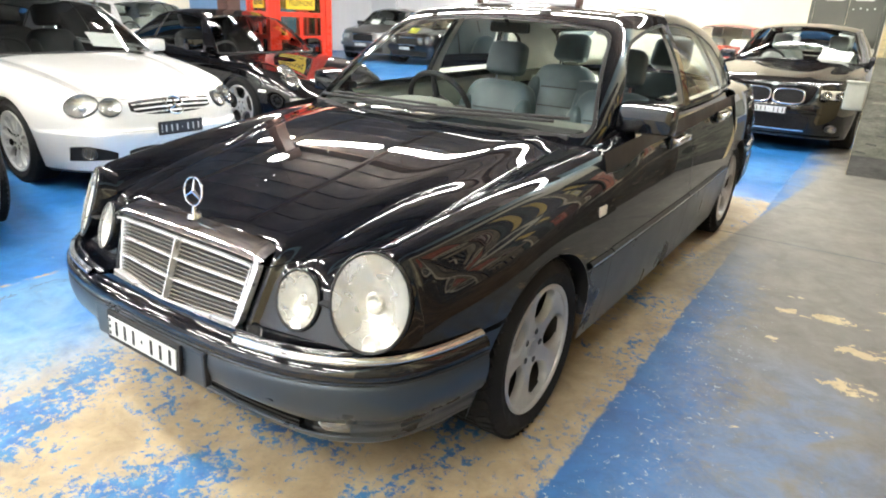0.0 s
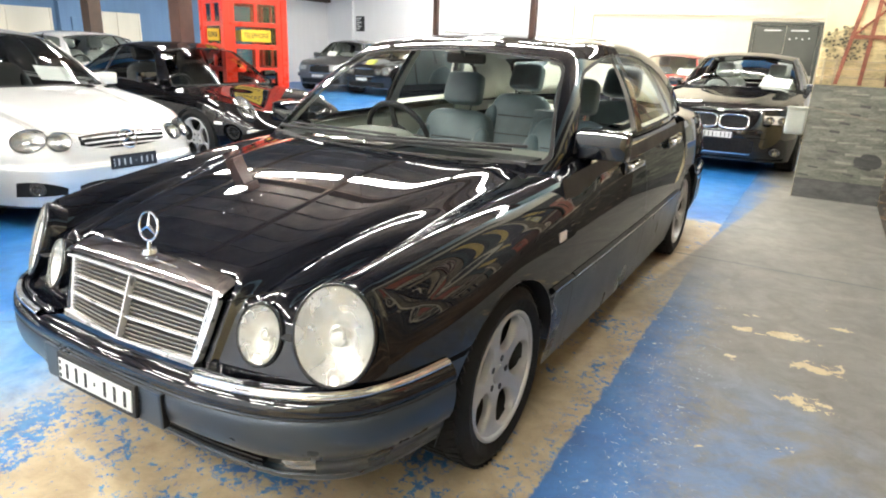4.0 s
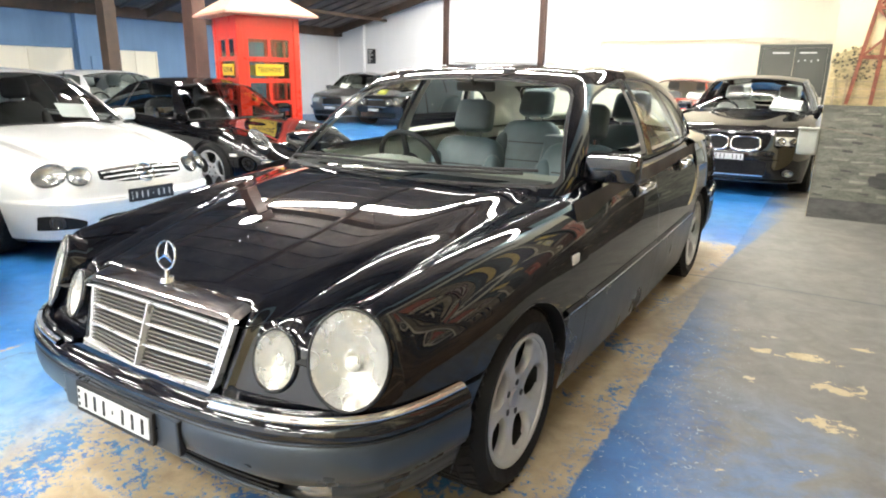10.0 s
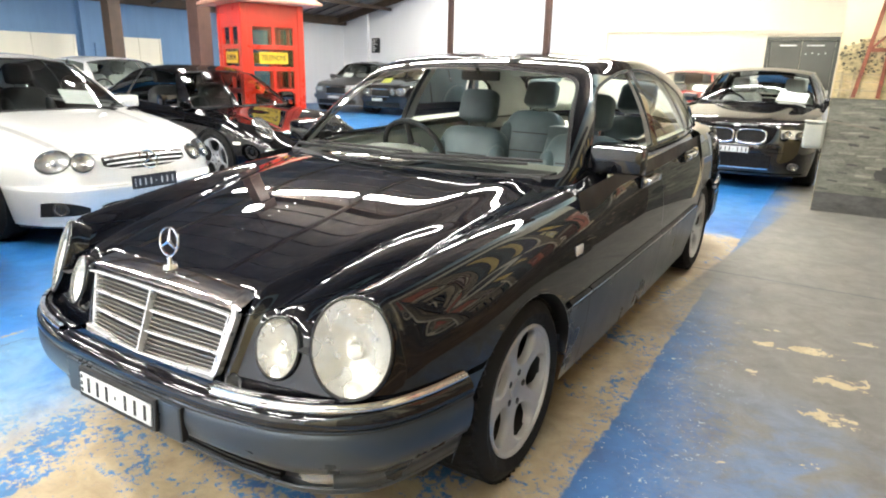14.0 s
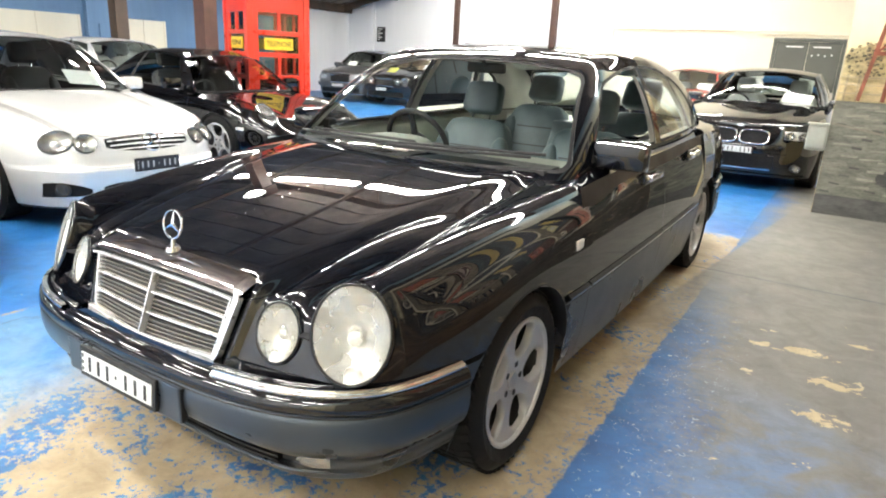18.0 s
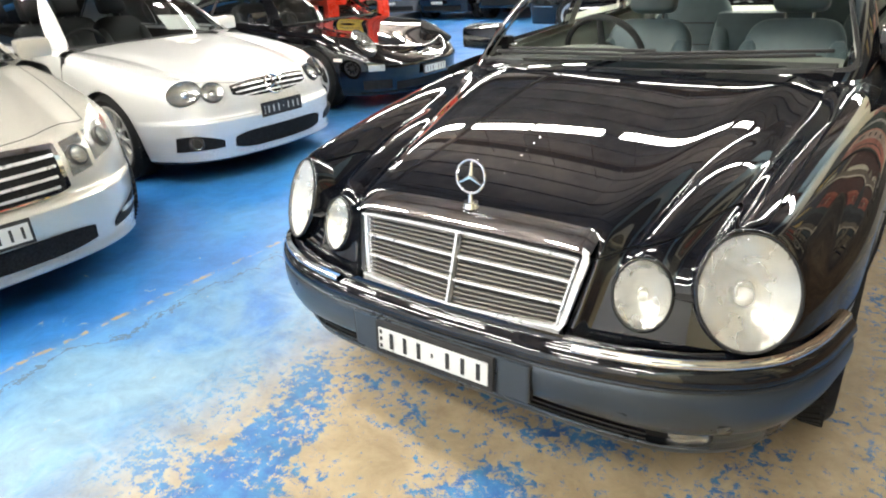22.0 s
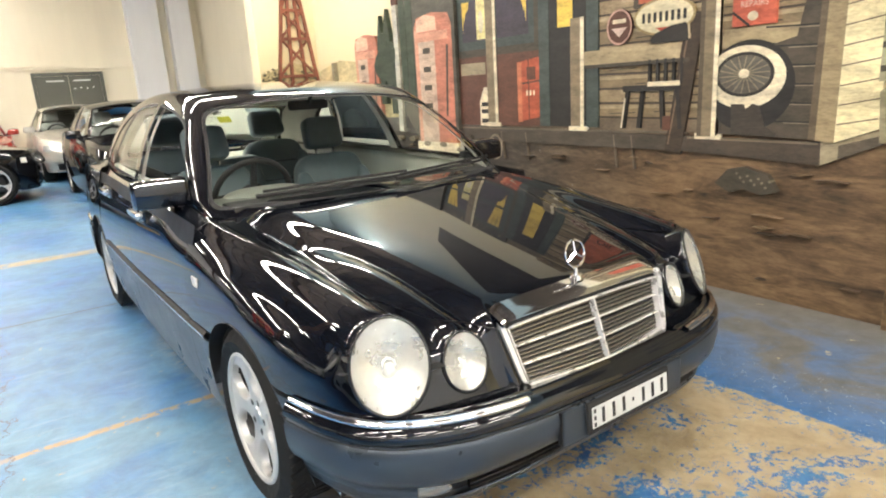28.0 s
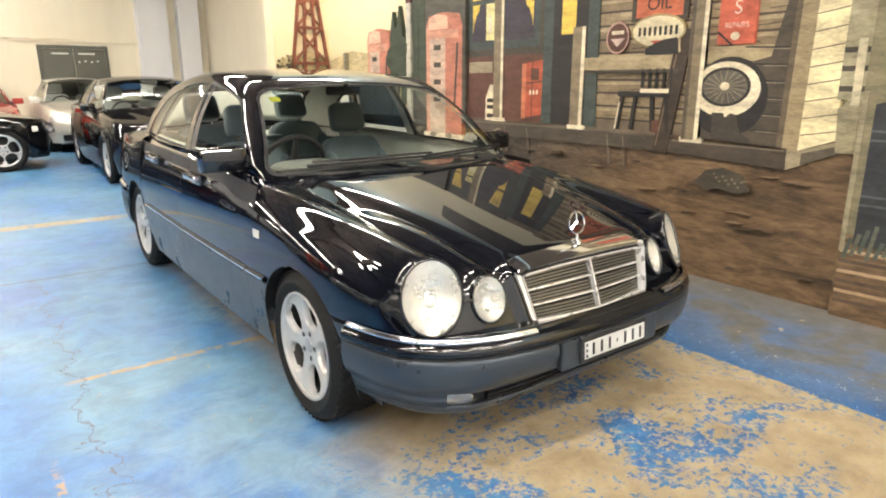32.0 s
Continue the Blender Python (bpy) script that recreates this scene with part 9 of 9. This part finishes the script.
def suv(x, y, paint, label, bright=True, h=1.0, sheet_x=None, rails=True):
    car = thing("suv_car", pose(x, y, 0), label, "car", "cars along the rear wall")
    S = variant(1.05, 1.0, 2.79, 0.85, 1.17, 1.12 * h, -0.02, wheel_r=0.37, arch=0.40, sill=0.3, mid=0.68, seat_z=0.1, hood_cut=0.86, tumble=0.015)
    S["plan"] = [(0, -0.86, 0.98, 0.1), (0.2, -0.855, 0.98, 0.1), (0.4, -0.84, 0.985, 0.1), (0.6, -0.80, 0.99, 0.1), (0.76, -0.71, 0.99, 0.1), (0.84, -0.58, 0.99, 0.09), (0.89, -0.42, 0.995, 0.07)] + [(a, b, max(c, 1.0), d) for a, b, c, d in S["plan"][8:]]
    S["centre"] = [(-0.77, 0.99), (-0.5, 1.04), (0.0, 1.08), (0.45, 1.09), (0.66, 1.1)] + S["centre"][7:]
    S["rail"] = [(0.98, 0.62, 1.60 * h), (1.4, 0.66, 1.665 * h), (2.1, 0.66, 1.67 * h), (2.8, 0.65, 1.64 * h), (3.3, 0.62, 1.58 * h)]
    S["roof"] = [(0.9, 1.645 * h), (1.4, 1.705 * h), (2.1, 1.72 * h), (2.8, 1.70 * h), (3.36, 1.63 * h)]
    S["screen"] = [(0.75, 0.56, 1.09, -0.15), (0.68, 3.52, 1.13, 0.08)]
    S["belt"] = [(0.54, 0.79, 1.085), (1.2, 0.835, 1.1), (2.0, 0.838, 1.115), (2.8, 0.82, 1.13), (3.5, 0.74, 1.14)]
    S["windows"] = [((0.075, 0.05), (0.35, 0.33)), ((0.385, 0.36), (0.64, 0.64)), ((0.67, 0.67), (0.93, 0.93))]
    S["cowl"], S["deck"] = 0.62, 3.42
    S.pop("crease")
    band, w_at, _, _ = car_shell(car, S, paint, MATS)
    dress(car, S, STAR5, "star_spoke_suv", M_GREYTRIM)
    mirrors(car, S, paint, 0.82, 1.16)
    if sheet_x is not None:
        sheet(car, S, sheet_x, 0.3)
    g = across(car, band, "grille", 0.42, 0.72, 0.90, M_MESH, 0.008, "dark grille with bright bars")
    for k in range(3):
        across(car, band, "grille_slat", 0.41, 0.745 + 0.05 * k, 0.765 + 0.05 * k, M_CLEAR, 0.02, parent=g)
    across(car, band, "grille_frame", 0.45, 0.895, 0.925, M_CHROME, 0.024, parent=g)
    across(car, band, "bumper_bar", 0.62, 0.64, 0.69, M_CHROME if bright else paint, 0.035, "bright bumper bar")
    on_body(car, band, "headlamp", 0.48, 0.86, 0.76, 0.91, M_CLEAR, 0.012, "clear headlamp")
    on_body(car, band, "lamp_lens", 0.48, 0.86, 0.76, 0.91, M_GLASS, 0.022)
    plate(car, pose(0, -0.885, 0.56), 0.372, 0.11, MATS, n=7)
    across(car, band, "lower_intake", 0.6, 0.36, 0.50, M_MESH, 0.006)
    for s in (-1, 1):
        ellipse_lamp(car, (s * 0.7, -0.78, 0.47), (s * 0.4, -0.9, 0), 0.045, 0.045, CLEARMATS, name="fog_lamp", depth=0.015)
        if rails:
            bm = bmesh.new()
            pts = [(s * 0.6, 1.2, 1.69 * h), (s * 0.61, 1.35, 1.755 * h), (s * 0.61, 2.7, 1.755 * h), (s * 0.6, 2.95, 1.69 * h)]
            for a, b in zip(pts, pts[1:]):
                rod(bm, a, b, 0.018, seg=8)
            part("roof_rail_bar", bm, M_CLEAR, car)


def simple_car(x, y, rot, paint, label, hide=None, lamps="round", sheet_x=None, group="cars along the rear wall", **kw):
    car = thing("saloon_car", pose(x, y, 0, 0, 0, rot), label, "car", group)
    S = variant(**kw)
    band, w_at, _, _ = car_shell(car, S, paint, MATS)
    dress(car, S, STAR5, "star_spoke_plain", hide or M_GREYTRIM)
    mirrors(car, S, paint)
    if sheet_x is not None:
        sheet(car, S, sheet_x, 0.3)
    if lamps == "round":
        for s in (-1, 1):
            ellipse_lamp(car, (s * 0.63, -0.655, 0.66), (s * 0.45, -0.87, 0.2), 0.095, 0.095, CLEARMATS, ring=0.012)
            ellipse_lamp(car, (s * 0.44, -0.735, 0.65), (s * 0.25, -0.95, 0.2), 0.075, 0.075, CLEARMATS, ring=0.012)
    else:
        on_body(car, band, "headlamp", 0.45, 0.85, 0.60, 0.71, M_CLEAR, 0.012, "clear headlamp")
    g = across(car, band, "grille", 0.3, 0.52, 0.71, M_MESH, 0.012, "mesh grille in a bright frame")
    across(car, band, "grille_frame", 0.31, 0.70, 0.725, M_CHROME, 0.03, parent=g)
    across(car, band, "grille_frame", 0.31, 0.51, 0.525, M_CHROME, 0.03, parent=g)
    across(car, band, "bumper_bar", 1.0, 0.40, 0.50, paint, 0.05, "body-coloured bumper")
    across(car, band, "lower_intake", 0.6, 0.24, 0.36, M_MESH, 0.02)
    plate(car, pose(0, -0.85, 0.44), 0.372, 0.1, MATS, n=7)


blk = thing("wood_block", pose(-2.95, 9.75, 0, 0, 0, 2), "pale wooden block on the floor beside the black coupe", "block")
bm = bmesh.new()
box(bm, -0.26, 0.26, -0.07, 0.07, 0, 0.1, 0.008)
part("beam", bm, M_PALEWOOD, blk)
for k in (-0.2, 0.2):
    bm = bmesh.new()
    box(bm, k - 0.03, k + 0.03, -0.075, 0.075, 0.1, 0.115, 0.004)
    part("cleat", bm, M_PALEWOOD, blk)
silver_coupe()
silver_saloon()
black_sports_car()
black_coupe()
black_compact()
suv(-7.42, 13.1, M_BLACKPAINT, "large black off-road car with chrome bumper bar and paper sheet", True, 1.0, -0.35)
suv(-4.35, 13.05, M_GREYPAINT, "dark grey off-road car behind the black coupe", False, 1.0, -0.45, False)
simple_car(-9.35, 13.15, 0, M_BLACKPAINT, "black saloon with four round lamps and mesh grille", M_CREAMHIDE, "round", 0.4, kx=1.03)
simple_car(-11.2, 13.2, 14, M_GREYPAINT, "dark grey hatchback with a paper sheet in its windscreen", None, "strip", -0.35, kx=0.98, kroof=1.05, rear=0.8)
simple_car(-1.7, 13.1, 0, M_REDPAINT, "dull red saloon with paper sheet in its windscreen", None, "strip", 0.35, kx=0.93, kz=0.97, rear=0.85)
simple_car(0.25, 12.6, 0, M_SILVER, "silver hatchback parked before the grey door", None, "strip", kx=0.96, kroof=1.05, rear=0.62)
simple_car(-7.9, 4.75, 88, M_SILVER2, "silver estate car behind the sports car", M_GREYTRIM, "strip", kx=0.99, kz=0.96, kroof=1.0, rear=0.95, group="cars in the left row")
